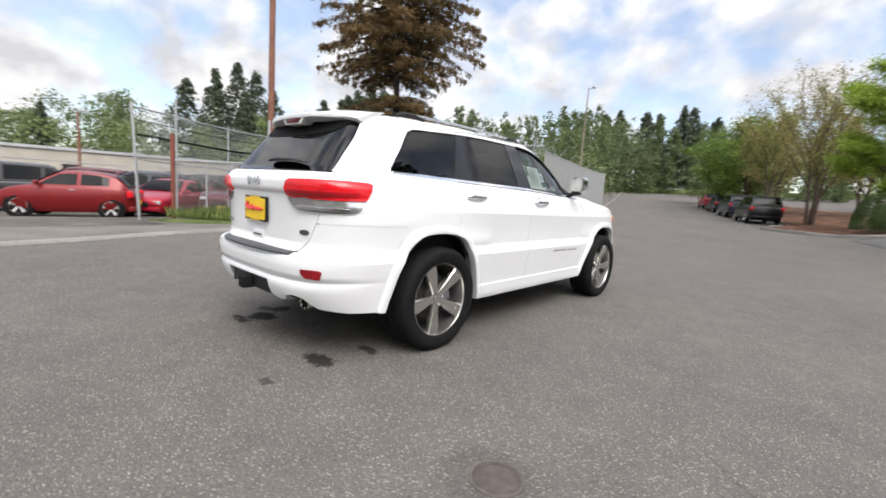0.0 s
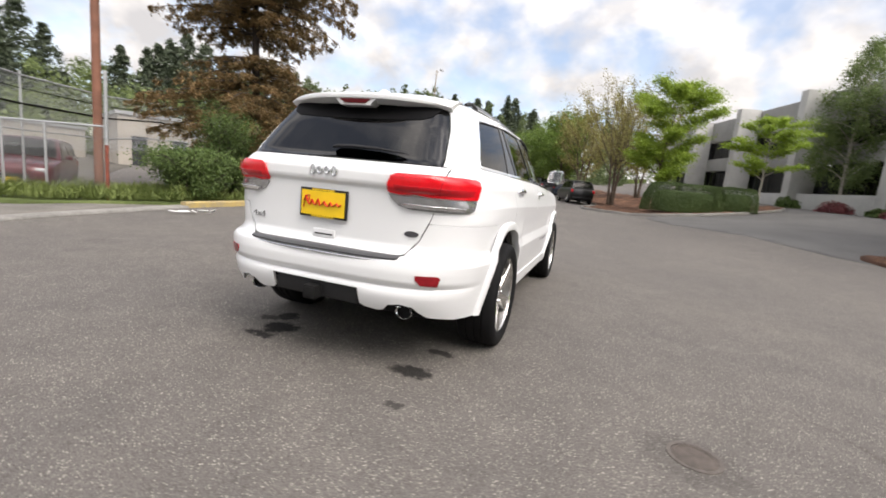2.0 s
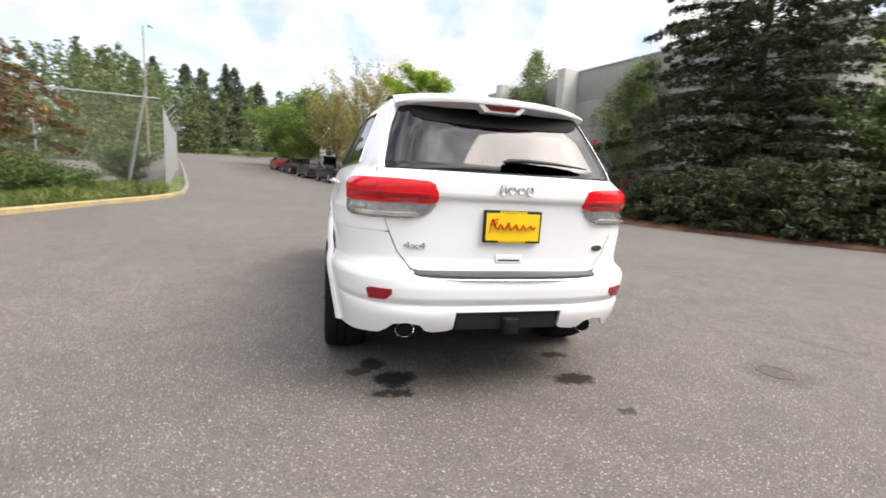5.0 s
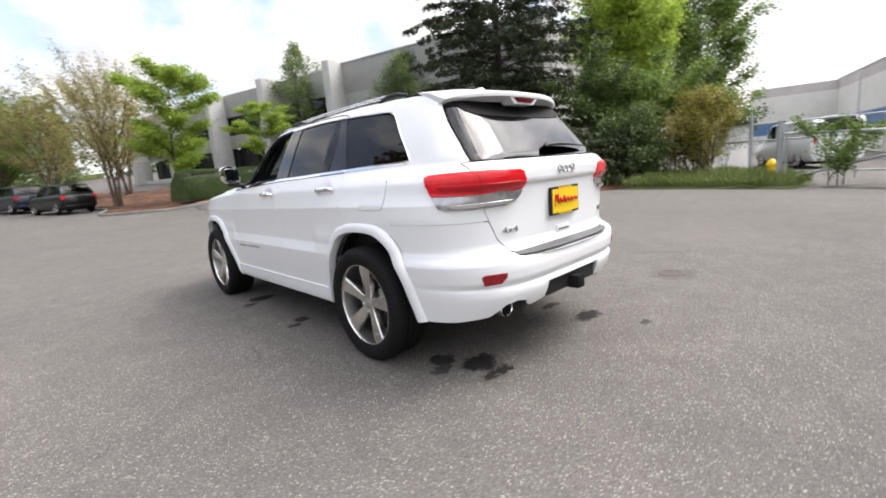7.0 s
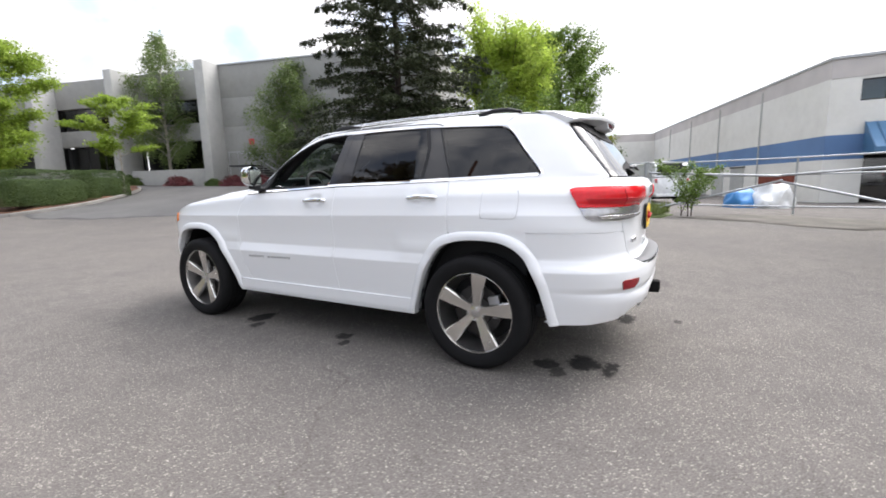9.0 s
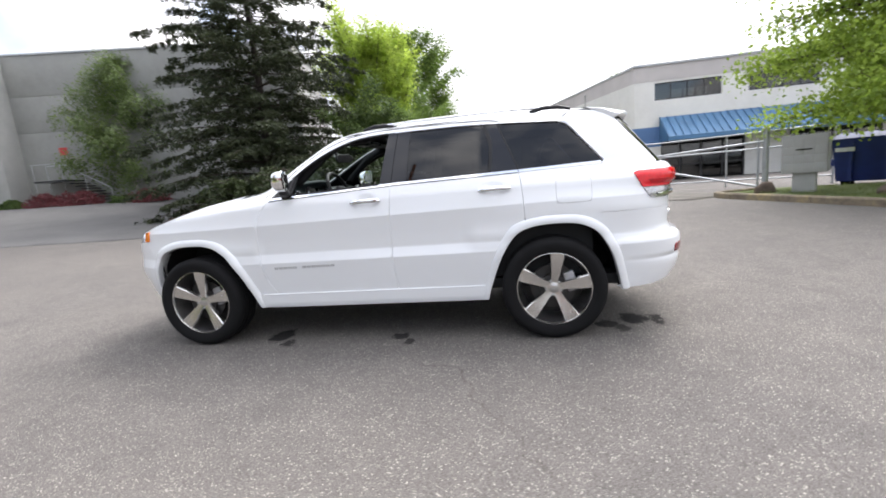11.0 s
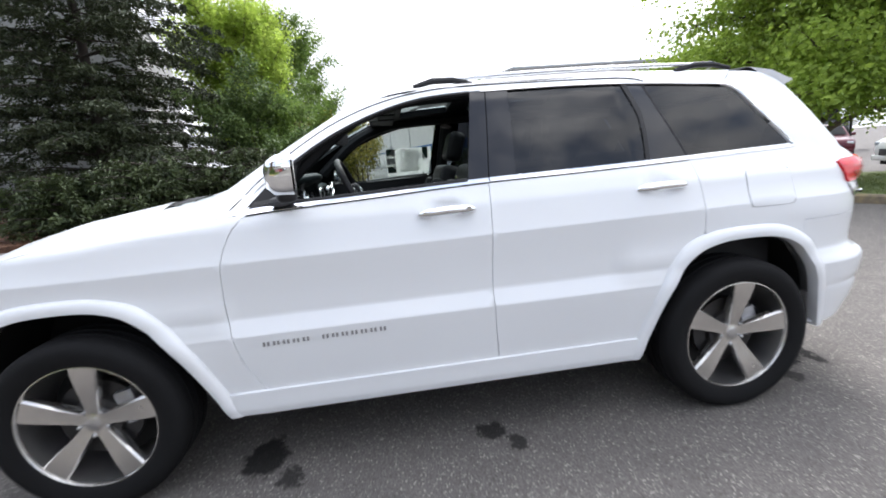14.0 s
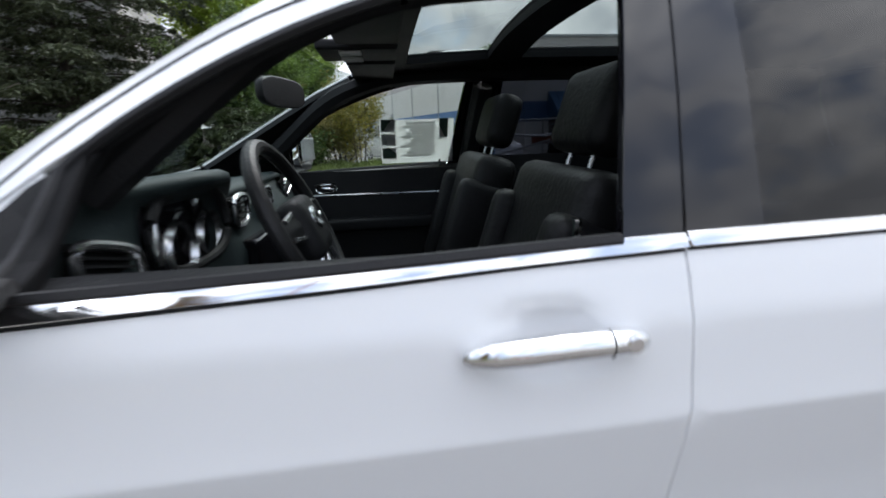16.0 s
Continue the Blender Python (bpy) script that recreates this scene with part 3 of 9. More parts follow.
    if droop:
        pos[:, 2] -= droop * rng.uniform(0, 1, leaves) ** 2
    out = pos - np.array([lean[0], lean[1], bare + (height - bare) * 0.35])
    out /= np.linalg.norm(out, axis=1, keepdims=True) + 1e-9
    leaf_mesh("crown", pos, leaf * rng.uniform(0.6, 1.3, leaves), mat, rng, tree, normals=out * 0.45 + np.array([0, 0, lift]), spread=0.8, along=np.tile([0, 0, -0.8 if droop else 0.0], (leaves, 1)))
    return tree


def conifer(name, x, y, height, radius, bare, leaves, leaf, mat, bark, seed, label, trunk_r=0.25, droop=0.25, gap=0.0, top_flat=0.0, per=7, levels=26, low_fade=1.0, category="tree", shape=None, bare_band=None, wide=0.36):
    """A conifer: straight trunk, whorls of drooping boughs with side twigs, and needle sprays along them."""
    rng = np.random.default_rng(seed)
    rnd = random.Random(seed)
    z0 = ground_z(x, y)
    tree = group_empty(name, label, category, at=Matrix.Translation((x, y, z0)))
    bm = bmesh.new()
    bm_tube(bm, [(0.1 * math.sin(i * 0.7), 0.1 * math.cos(i * 0.9), -0.3 + (height + 0.2) * i / 8) for i in range(9)], [trunk_r * (1.25 if i == 0 else 1) * (1 - i / 8 * 0.93) for i in range(9)], 9)
    P, A, W = [], [], []
    for lv in range(levels):
        t = (lv + rnd.uniform(-0.3, 0.3)) / levels
        t = max(0, min(0.985, t))
        z = bare + (height - bare) * t
        prof = shape(t) if shape else (1 - t) ** (0.75 - 0.35 * top_flat) * (low_fade + (1 - low_fade) * min(1, t * 5))
        if bare_band and bare_band[0] < z < bare_band[1] and rnd.random() < bare_band[2]:
            continue
        for k in range(per):
            if rnd.random() < gap:
                continue
            ln = radius * prof * rnd.uniform(0.62, 1.12) + 0.15
            az = 2 * math.pi * (k + rnd.random() * 0.9) / per + lv * 1.3
            ca, sa = math.cos(az), math.sin(az)
            dz = droop * ln
            up = 0.10 * ln
            pts = [(ca * ln * s, sa * ln * s, z + up * math.sin(s * 2.2) - dz * s ** 1.6 + 0.25 * dz * s ** 4) for s in (0, 0.3, 0.6, 0.85, 1.0)]
            bm_tube(bm, pts, [max(0.012, trunk_r * 0.28 * (1 - t)), 0.03, 0.02, 0.012, 0.005], 5, cap=False)
            nseg = max(6, int(ln * 9))
            for j in range(nseg):
                s = rnd.uniform(0.12, 1.0)
                ss = (0, 0.3, 0.6, 0.85, 1.0)
                i = max(q for q in range(4) if ss[q] <= s)
                f = (s - ss[i]) / (ss[i + 1] - ss[i])
                c = [a + (b - a) * f for a, b in zip(pts[i], pts[i + 1])]
                side = rnd.choice((-1, 1)) * rnd.uniform(0.2, 1.0) * (0.25 + 0.30 * ln * (1 - s) ** 0.7) * 0.7
                fwd = abs(side) * 0.6
                hang = -abs(side) * rnd.uniform(0.1, 0.6)
                e = (c[0] - sa * side + ca * fwd, c[1] + ca * side + sa * fwd, c[2] + hang)
                P.append((c, e))
                W.append(ln)
    part("trunk", bm, bark, tree, smooth=True, angle=60)
    P = np.array(P)
    ci = rng.integers(0, len(P), leaves)
    f = rng.uniform(0, 1, (leaves, 1)) ** 0.8
    d = P[ci, 1] - P[ci, 0]
    pos = P[ci, 0] + d * f + rng.normal(size=(leaves, 3)) * 0.06 * (leaf / 0.2)
    pos[:, 2] -= np.abs(rng.normal(size=leaves)) * 0.08
    leaf_mesh("crown", pos, leaf * rng.uniform(0.6, 1.4, leaves), mat, rng, tree, normals=np.tile([0, 0, 1.1], (leaves, 1)), aspect=wide, along=d / (np.linalg.norm(d, axis=1, keepdims=True) + 1e-6) + np.array([0, 0, -0.35]), bend=0.35)
    return tree


def shrub(name, x, y, rx, ry, h, leaves, leaf, mat, seed, label, lift=0.0, category="shrub", turn=0.0, boxy=False, core=None):
    """A bush or clipped hedge: stems inside and a mantle of leaves."""
    rng = np.random.default_rng(seed)
    rnd = random.Random(seed)
    m = Matrix.Translation((x, y, ground_z(x, y) + lift)) @ Matrix.Rotation(turn, 4, "Z")
    thing = group_empty(name, label, category, at=m)
    bm = bmesh.new()
    for i in range(10):
        a = rnd.uniform(0, 6.28)
        q = rnd.uniform(0.2, 0.7)
        bm_tube(bm, [(rnd.uniform(-.3, .3) * rx, rnd.uniform(-.3, .3) * ry, -0.15), (math.cos(a) * rx * q * .6, math.sin(a) * ry * q * .6, h * .5), (math.cos(a) * rx * q, math.sin(a) * ry * q, h * .8)], [0.03, 0.02, 0.008], 5, cap=False)
    part("stem", bm, BARK, thing)
    if boxy:
        u = rng.uniform(-1, 1, (leaves, 3))
        k = rng.integers(0, 5, leaves)
        u[k == 0, 0], u[k == 1, 0], u[k == 2, 1], u[k == 3, 1], u[k == 4, 2] = 1, -1, 1, -1, 1
        r = np.array([0.12 / rx, 0.12 / ry, 0.1 / h])
        nr = np.zeros((leaves, 3))
        nr[k == 0, 0], nr[k == 1, 0], nr[k == 2, 1], nr[k == 3, 1], nr[k == 4, 2] = 1, -1, 1, -1, 1
        big = np.array([noise.noise((p[0] * rx * .9, p[1] * ry * .9, p[2] * h * .9 + seed)) for p in u])
        # rounded corners and shoulders
        pos = u * (1 - np.abs(rng.normal(size=(leaves, 3))) * r * 0.55 + big[:, None] * r * 0.9)
        q = np.maximum(1, (np.abs(pos[:, 0]) ** 5 + np.abs(pos[:, 1]) ** 5) ** 0.2)
        pos[:, :2] /= q[:, None]
        zz = np.clip((pos[:, 2] + 1) / 2, 0, 1)
        pos[:, :2] *= (1.02 - 0.20 * zz ** 3)[:, None]
        pos[:, 2] -= 0.32 * np.maximum(np.abs(pos[:, 0]), np.abs(pos[:, 1])) ** 5 * zz
        pos = pos * np.array([rx, ry, h / 2]) + np.array([0, 0, h / 2])
        box("inner_mass", (-rx * .72, -ry * .66, 0.0), (rx * .72, ry * .66, h * .74), core or BARK, thing, bevel=0.3)
    else:
        d = rng.normal(size=(leaves, 3))
        d /= np.linalg.norm(d, axis=1, keepdims=True)
        d[:, 2] = np.abs(d[:, 2]) * 1.0 - 0.15
        big = np.array([noise.noise((p[0] * 2.1 + seed, p[1] * 2.1, p[2] * 2.1)) for p in d])
        pos = d * (rng.uniform(0.2, 1, (leaves, 1)) ** 0.4) * (1 + 0.42 * big[:, None])
        pos = pos * np.array([rx, ry, h * .95])
        pos[:, 2] = np.maximum(pos[:, 2], 0.02) + rng.uniform(0, 0.1, leaves) * h
        nr = d
    leaf_mesh("leaves", pos, leaf * rng.uniform(0.6, 1.35, leaves), mat, rng, thing, normals=nr * 0.8)
    return thing


def grass_strip(name, poly, count, height, label, seed, lift=0.0, mat=None, category="grass", aspect=0.055, rise=3.0):
    """Blades of grass and weeds over an outline, as one stuff object."""
    rng = np.random.default_rng(seed)
    xs, ys = [p[0] for p in poly], [p[1] for p in poly]
    pts = []
    while len(pts) < count:
        x, y = rng.uniform(min(xs), max(xs)), rng.uniform(min(ys), max(ys))
        if point_in(poly, x, y) and noise.noise((x * 0.7, y * 0.7, seed)) > -0.35 + rng.normal() * 0.2:
            pts.append((x, y, ground_z(x, y) + lift))
    c = np.array(pts)
    s = height * rng.uniform(0.4, 1.3, count) * (1 + 0.5 * np.array([noise.noise((p[0] * 1.3, p[1] * 1.3, 9.0)) for p in pts]))
    c[:, 2] += s * 0.42
    ob = leaf_mesh(name, c, s, mat or GRASS, rng, along=np.tile([0, 0, rise], (count, 1)), aspect=aspect, bend=0.1)
    return tagged(ob, label, category, kind="stuff")

# ---- ground ----
def make_ground():
    def axis(limit):
        out, v, s = [0.0], 0.0, 1.0
        while v < limit:
            v += s
            out.append(v)
            if v > 45:
                s *= 1.25
        return [-a for a in out[:0:-1]] + out
    xs, ys = axis(900), axis(900)
    verts = [(x, y, ground_z(x, y)) for y in ys for x in xs]
    w = len(xs)
    faces = [(j * w + i, j * w + i + 1, (j + 1) * w + i + 1, (j + 1) * w + i) for j in range(len(ys) - 1) for i in range(w - 1)]
    ob = mesh_object("ground", verts, faces, ASPHALT, smooth=True)
    tagged(ob, "worn grey asphalt lot and road with light stone chips", "ground", kind="structure")


make_ground()

# kerb and verge on the fence side
KERB_W = [(-5.35, -4.5), (-5.6, -1.8), (-6.3, 0.1), (-6.85, 2.0), (-7.3, 4.0), (-7.4, 6.0), (-7.15, 8.0), (-6.85, 10.4), (-6.4, 13.2), (-6.45, 15.4), (-7.8, 20.5), (-11.0, 31.0), (-17.0, 50.0), (-27.0, 80.0)]
kerb_line("kerb_west", KERB_W[:5], CONCRETE, w=0.3, h=0.05, label="low worn concrete kerb along the fenced lot")
kerb_line("kerb_west_yellow", KERB_W[4:10], KERB_YELLOW, w=0.16, h=0.13, label="worn yellow painted kerb beside weeds")
kerb_line("kerb_road", KERB_W[9:], CONCRETE, w=0.16, h=0.13, label="concrete kerb along the road", chunk=4)
ground_patch("sidewalk_west", [(-5.5, -4.5), (-5.75, -1.8), (-6.45, 0.1), (-7.0, 2.0), (-7.45, 4.0), (-8.7, 3.8), (-8.6, 0), (-7.9, -4.5)], APRON, 0.03, 0.7, "flat dusty grey apron with worn joints", "pavement")
VERGE_W = [(-7.4, 4.0), (-7.5, 6.0), (-7.25, 8.0), (-6.95, 10.4), (-6.5, 13.2), (-6.55, 15.4), (-7.9, 20.5), (-10.4, 29.0), (-11.5, 29), (-9.7, 20.5), (-9.7, 16.5), (-11.5, 13), (-12.6, 9), (-12.6, 5), (-12.2, 2.0), (-11.5, 1.2), (-9.2, 1.9), (-8.4, 3.0)]
ground_patch("verge_west", VERGE_W, TURF, 0.06, 0.8, "weedy grass verge inside the yellow kerb", "verge", rough=0.05)
grass_strip("weeds_west", [(-7.5, 4.1), (-7.55, 6.0), (-7.3, 8.0), (-7.0, 10.4), (-6.6, 13.0), (-6.7, 15), (-9, 15), (-11, 8), (-11.5, 1.6), (-9.4, 2.4)], 26000, 0.36, "tall green weeds and grass along the kerb", 3, 0.08)

# mulch island with hedge
ISLAND = [(0.3, 25.4), (2.0, 24.1), (3.6, 23.6), (5.2, 23.7), (6.9, 24.5), (9.0, 26.3), (10.8, 28.4), (12.2, 30.6), (12.9, 33.2), (12.0, 35.5), (8.0, 42), (-1, 62), (-8.5, 62), (-2.3, 41), (0.4, 33.5), (1.05, 30.5), (0.6, 28)]
ISLAND = smooth_poly(ISLAND, 3)
ground_patch("mulch_island", ISLAND, MULCH, 0.14, 1.0, "brown bark mulch bed inside a concrete kerb", "planting bed", rough=0.18)
kerb_line("kerb_island", ISLAND + ISLAND[:1], CONCRETE, w=0.16, h=0.16, label="pale concrete kerb round the mulch island", n=2)

# spruce bed
BED = smooth_poly([(8.5, 12.2), (9.4, 13.2), (13.5, 15.5), (19.5, 18.0), (24, 16), (25, 10), (20, 6.0), (14.5, 4.2), (12.6, 4.2), (10.8, 6.6), (9.2, 9.4)], 3)
ground_patch("mulch_bed", BED, MULCH, 0.10, 1.0, "brown bark mulch bed under the spruce", "planting bed", rough=0.16)

grass_strip("bark_litter", BED, 9000, 0.055, "loose brown bark chips and leaf litter on the bed", 19, 0.10, LITTER, "mulch", 0.45, 0.0)
ground_patch("driveway", [(4.4, 18.2), (6.7, 15.8), (7.9, 12.5), (8.5, 11.6), (9.6, 12.6), (13.5, 15.0), (19.5, 17.5), (22, 19.5), (19, 24), (13.2, 34), (12.3, 30.6), (10.9, 28.3), (9.1, 26.2), (7.0, 24.4), (5.2, 23.6), (4.0, 23.5), (3.6, 21.2)], ASPHALT_DARK, 0.012, 0.6, "darker smooth asphalt of the office driveway", "road")

# verge by the gate
VERGE_E = [(12.4, 4.3), (11.9, 1.5), (11.5, -.6), (13.2, -.9), (15.8, .4), (20, 4.4), (21, 6.2), (14.5, 4.3)]
ground_patch("verge_east", VERGE_E, TURF, 0.03, 0.8, "grass verge in front of the yard fence", "verge", rough=0.02)
grass_strip("weeds_east", [(12.5, 4.2), (12.0, 1.5), (11.6, -0.5), (13.2, -.8), (16, .8), (17, 3.0), (16, 4.2)], 11000, 0.38, "bright green tall grass before the yard fence", 8, 0.06)
VERGE_S = [(9.0, -5.2), (7.0, -5.75), (5.2, -6.3), (3.6, -6.75), (1.5, -7.3), (-3, -8.2), (-5, -16), (4, -15), (7.5, -11.3), (9.3, -8.4), (9.9, -6.6)]
ground_patch("verge_south", VERGE_S, TURF, 0.10, 0.8, "mown grass island under the maple", "verge", rough=0.04)
kerb_line("kerb_south", [(9.6, -6.4), (9.0, -5.2), (7.0, -5.7), (5.2, -6.25), (3.6, -6.7), (1.5, -7.2), (-3, -8.1)], KERB_WORN, w=0.16, h=0.15, label="weathered concrete kerb before the grass island")
grass_strip("lawn_south", [(8.9, -5.5), (7.0, -6.0), (5.2, -6.5), (3.6, -6.95), (1.5, -7.5), (0, -11), (6, -11), (8.9, -8)], 14000, 0.08, "short mown grass under the maple", 12, 0.10)
ground_patch("gravel_apron", [(11.8, -1.1), (10.6, -2.8), (9.2, -3.6), (8.6, -4.4), (9.6, -6.2), (12.5, -5.4), (14.5, -3.0)], DIRT, 0.012, 0.7, "sandy gravel strewn over the gateway", "ground")
ground_patch("lot_gravel", [(-9.3, 1.0), (-7.8, -1.2), (-7.8, -9), (-40, -14), (-48, 6), (-30, 18), (-17, 8), (-12.5, 1.2)], DIRT, 0.01, 1.6, "dusty asphalt and gravel of the sales lot", "ground")

# ---- grey office building ----
UA = Vector((0.276, -0.961, 0)).normalized()
NA = Vector((-0.961, -0.276, 0)).normalized()
OA = Vector((18.0, 29.9, 0))
AXIS_A = Matrix(((UA.x, NA.x, 0, OA.x), (UA.y, NA.y, 0, OA.y), (0, 0, 1, 0), (0, 0, 0, 1)))   # u along the wall, v out of it
TOP_A, BASE_A = 10.35, 0.6


def grey_building():
    b = group_empty("office_building", "two-storey grey tilt-up concrete office with pale fins", "building", at=AXIS_A)
    # blank wing with two joints in its wall
    for lo, hi in ((BASE_A, 5.9), (5.93, 8.0), (8.03, TOP_A)):
        box("wall_panel", (0, -14, lo), (17, 0, hi), WALL_GREY, b, bevel=0.012)
    box("joint_backing", (0.05, -13.9, BASE_A), (16.95, -0.03, TOP_A - 0.1), WALL_GREY, b)
    box("parapet_cap", (-0.1, -14.1, TOP_A), (17.1, 0.06, TOP_A + 0.09), STEEL, b)
    # glazed wing behind the fins
    for k in range(4):
        u1 = -8.15 * k
        u0 = u1 - 8.15
        box("fin", (u1 - 0.45, -0.3, BASE_A), (u1 + 0.30, 1.55, TOP_A + 0.1), WALL_PALE, b, bevel=0.05)
        box("spandrel", (u0 + 0.3, -0.65, 5.1), (u1 - 0.45, -0.25, 6.4), WALL_GREY, b, bevel=0.01)
        box("upper_wall", (u0 + 0.3, -0.65, 8.2), (u1 - 0.45, -0.25, TOP_A), WALL_GREY, b, bevel=0.01)
        box("low_wall", (u0 + 0.3, 0.6, BASE_A), (u1 - 0.45, 0.85, 2.85), WALL_PALE, b, bevel=0.01)
        # near-black sheet behind the panes, its colour standing in for unlit rooms
        box("unlit_room_sheet", (u0 + 0.3, -1.4, BASE_A), (u1 - 0.45, -1.2, TOP_A), PANEL_DARK, b)
        for z0, z1, d in ((6.4, 8.2, -0.6), (2.0, 5.1, -0.9)):
            for q in range(4):
                w = (8.15 - 0.75) / 4
                x0 = u0 + 0.3 + w * q
                win = group_empty("window", parent=b)
                box("pane", (x0 + 0.05, d, z0 + 0.05), (x0 + w - 0.05, d + 0.02, z1 - 0.05), DARK_GLASS, win)
                box("frame", (x0 - 0.03, d - 0.03, z0), (x0 + 0.03, d + 0.06, z1), FRAME_DARK, win)
        box("roof_slab", (u0, -14, TOP_A - 0.5), (u1, -0.66, TOP_A - 0.35), WALL_GREY, b)
    box("fin", (-8.15 * 4 - 0.45, -0.3, BASE_A), (-8.15 * 4 + 0.30, 1.55, TOP_A + 0.1), WALL_PALE, b, bevel=0.05)
    # door stairs on the blank wall
    box("notice", (2.4, 0.0, 4.5), (2.85, 0.02, 4.95), SIGN_RED, b, "small red square notice")
    for i in range(9):
        box("stair_tread", (3.2 + i * 0.28, 0.1, 2.85 - i * 0.18), (3.5 + i * 0.28, 1.4, 2.91 - i * 0.18), FRAME_DARK, b)
    box("landing", (1.6, 0.1, 2.86), (3.2, 1.4, 2.96), FRAME_DARK, b)
    for v in (0.15, 1.38):
        tube("handrail", [(1.6, v, 3.9), (3.2, v, 3.9), (5.7, v, 2.3)], 0.025, STEEL, b)
    for u, z in ((1.65, 3.9), (2.4, 3.9), (3.2, 3.9), (4.4, 3.15), (5.7, 2.3)):
        tube("baluster", [(u, 1.38, z), (u, 1.38, z - 1.6)], 0.02, STEEL, b)
    return b


# near-black for dim rooms behind glass; the shed doors use it too
PANEL_DARK = plain("dim_room_and_dark_door", (0.03, 0.032, 0.035), 0.8)
FRAME_DARK = plain("dark_anodised_frame", (0.04, 0.04, 0.042), 0.45, 0.4)
SIGN_RED = plain("red_notice", (0.5, 0.05, 0.05), 0.5)
grey_building()

# ---- cream and blue warehouse ----
CB = Vector((26.8, -7.6, 0))
UB = Vector((33.5, 9.9, 0)).normalized()
AXIS_B = Matrix(((UB.x, -UB.y, 0, CB.x), (UB.y, UB.x, 0, CB.y), (0, 0, 1, 0), (0, 0, 0, 1)))
BASE_B, TOP_B = -0.9, 6.95


def warehouse():
    b = group_empty("warehouse", "cream warehouse with blue band, dull parapet and blue awning", "building")
    lb = 35.0
    # long wall in three painted courses, standing along UB
    for lo, hi, mt, nm in ((BASE_B, 1.9, WALL_CREAM, "base_wall"), (1.9, 3.15, WALL_BLUE, "blue_band"), (3.15, 6.0, WALL_CREAM, "upper_wall"), (6.0, TOP_B, WALL_MAUVE, "parapet")):
        box(nm, (0, -0.3, lo), (lb, 0, hi), mt, b, m=AXIS_B)
        box(nm, (lb, -0.3, lo), (lb + 0.3, 7.5, hi), mt, b, m=AXIS_B)
    box("coping", (-0.05, -0.4, TOP_B), (lb + 0.3, 0.05, TOP_B + 0.12), STEEL, b, m=AXIS_B)
    for k in range(1, 5):
        box("downpipe", (lb * k / 5, 0, BASE_B), (lb * k / 5 + 0.07, 0.07, TOP_B - 0.3), WALL_PALE, b, m=AXIS_B)
    for k in range(3):
        u = 9 + k * 3.6
        box("loading_door", (u, 0.0, BASE_B), (u + 2.2, 0.05, 1.75), WALL_PALE, b, m=AXIS_B)
        box("door_frame", (u - 0.1, 0.0, 1.75), (u + 2.3, 0.09, 1.86), FRAME_DARK, b, m=AXIS_B)
    # street front with windows and awning, along -y
    fx = 26.8
    y1, y0 = -7.6, -34.0
    wins = [(-12.77, -8.83), (-18.2, -14.3), (-24.0, -20.1), (-30, -26)]
    z0, z1 = 4.8, 5.87
    box("parapet", (fx - 0.02, y0, 6.0), (fx + 0.3, y1, TOP_B), WALL_MAUVE, b)
    box("coping", (fx - 0.1, y0, TOP_B), (fx + 0.4, y1 + 0.05, TOP_B + 0.12), STEEL, b)
    box("front_upper", (fx, y0, z1), (fx + 0.3, y1, 6.0), WALL_CREAM, b)
    box("front_middle", (fx, y0, 3.15), (fx + 0.3, y1, z0), WALL_CREAM, b)
    edges = [y1] + [v for w in wins for v in (w[1], w[0])] + [y0]
    for a, c in zip(edges[0::2], edges[1::2]):
        box("pier", (fx, c, z0), (fx + 0.3, a, z1), WALL_CREAM, b)
    for a, c in wins:
        win = group_empty("window", parent=b)
        box("window_frame", (fx + 0.08, a, z0), (fx + 0.16, c, z0 + 0.07), FRAME_DARK, win)
        box("window_frame", (fx + 0.08, a, z1 - 0.07), (fx + 0.16, c, z1), FRAME_DARK, win)
        for k in range(5):
            y = a + (c - a) * k / 4
            box("mullion", (fx + 0.08, y - 0.03, z0), (fx + 0.16, y + 0.03, z1), FRAME_DARK, win)
        box("pane", (fx + 0.11, a, z0), (fx + 0.13, c, z1), SHOP_GLASS, win)
        for k in (0.36, 0.55, 0.74):
            y = c - (c - a) * k
            box("lower_blind", (fx + 0.35, y - 0.30, z0), (fx + 0.4, y + 0.3, z0 + 0.62), WALL_CREAM, win)
    # added sheet, painted near-black for the dimness of the rooms
    box("unlit_upper_sheet", (fx + 1.5, y0, 3.2), (fx + 1.6, y1 - 0.3, 6.2), PANEL_DARK, b)
    box("front_blue", (fx - 0.01, -9.2, 1.9), (fx + 0.3, y1, 3.15), WALL_BLUE, b)
    box("front_base", (fx, -9.2, BASE_B), (fx + 0.3, y1, 1.9), WALL_CREAM, b)
    # the same dark sheet for the gloom behind the shop windows
    box("unlit_shop_sheet", (fx + 1.0, y0, BASE_B), (fx + 1.1, -9.2, 3.2), PANEL_DARK, b)
    y = -9.2
    k = 0
    while y > y0:
        solid = k % 6 >= 4
        if solid:
            box("front_pier", (fx, y - 1.25, BASE_B), (fx + 0.3, y, 3.15), WALL_CREAM, b)
        else:
            win = group_empty("shop_window", parent=b)
            box("pane", (fx + 0.12, y - 1.2, -0.3), (fx + 0.14, y - 0.05, 1.9), SHOP_GLASS, win)
            box("frame", (fx + 0.05, y - 1.25, BASE_B), (fx + 0.2, y - 1.17, 3.1), FRAME_DARK, win)
            box("transom", (fx + 0.05, y - 1.25, 0.55), (fx + 0.2, y, 0.63), FRAME_DARK, win)
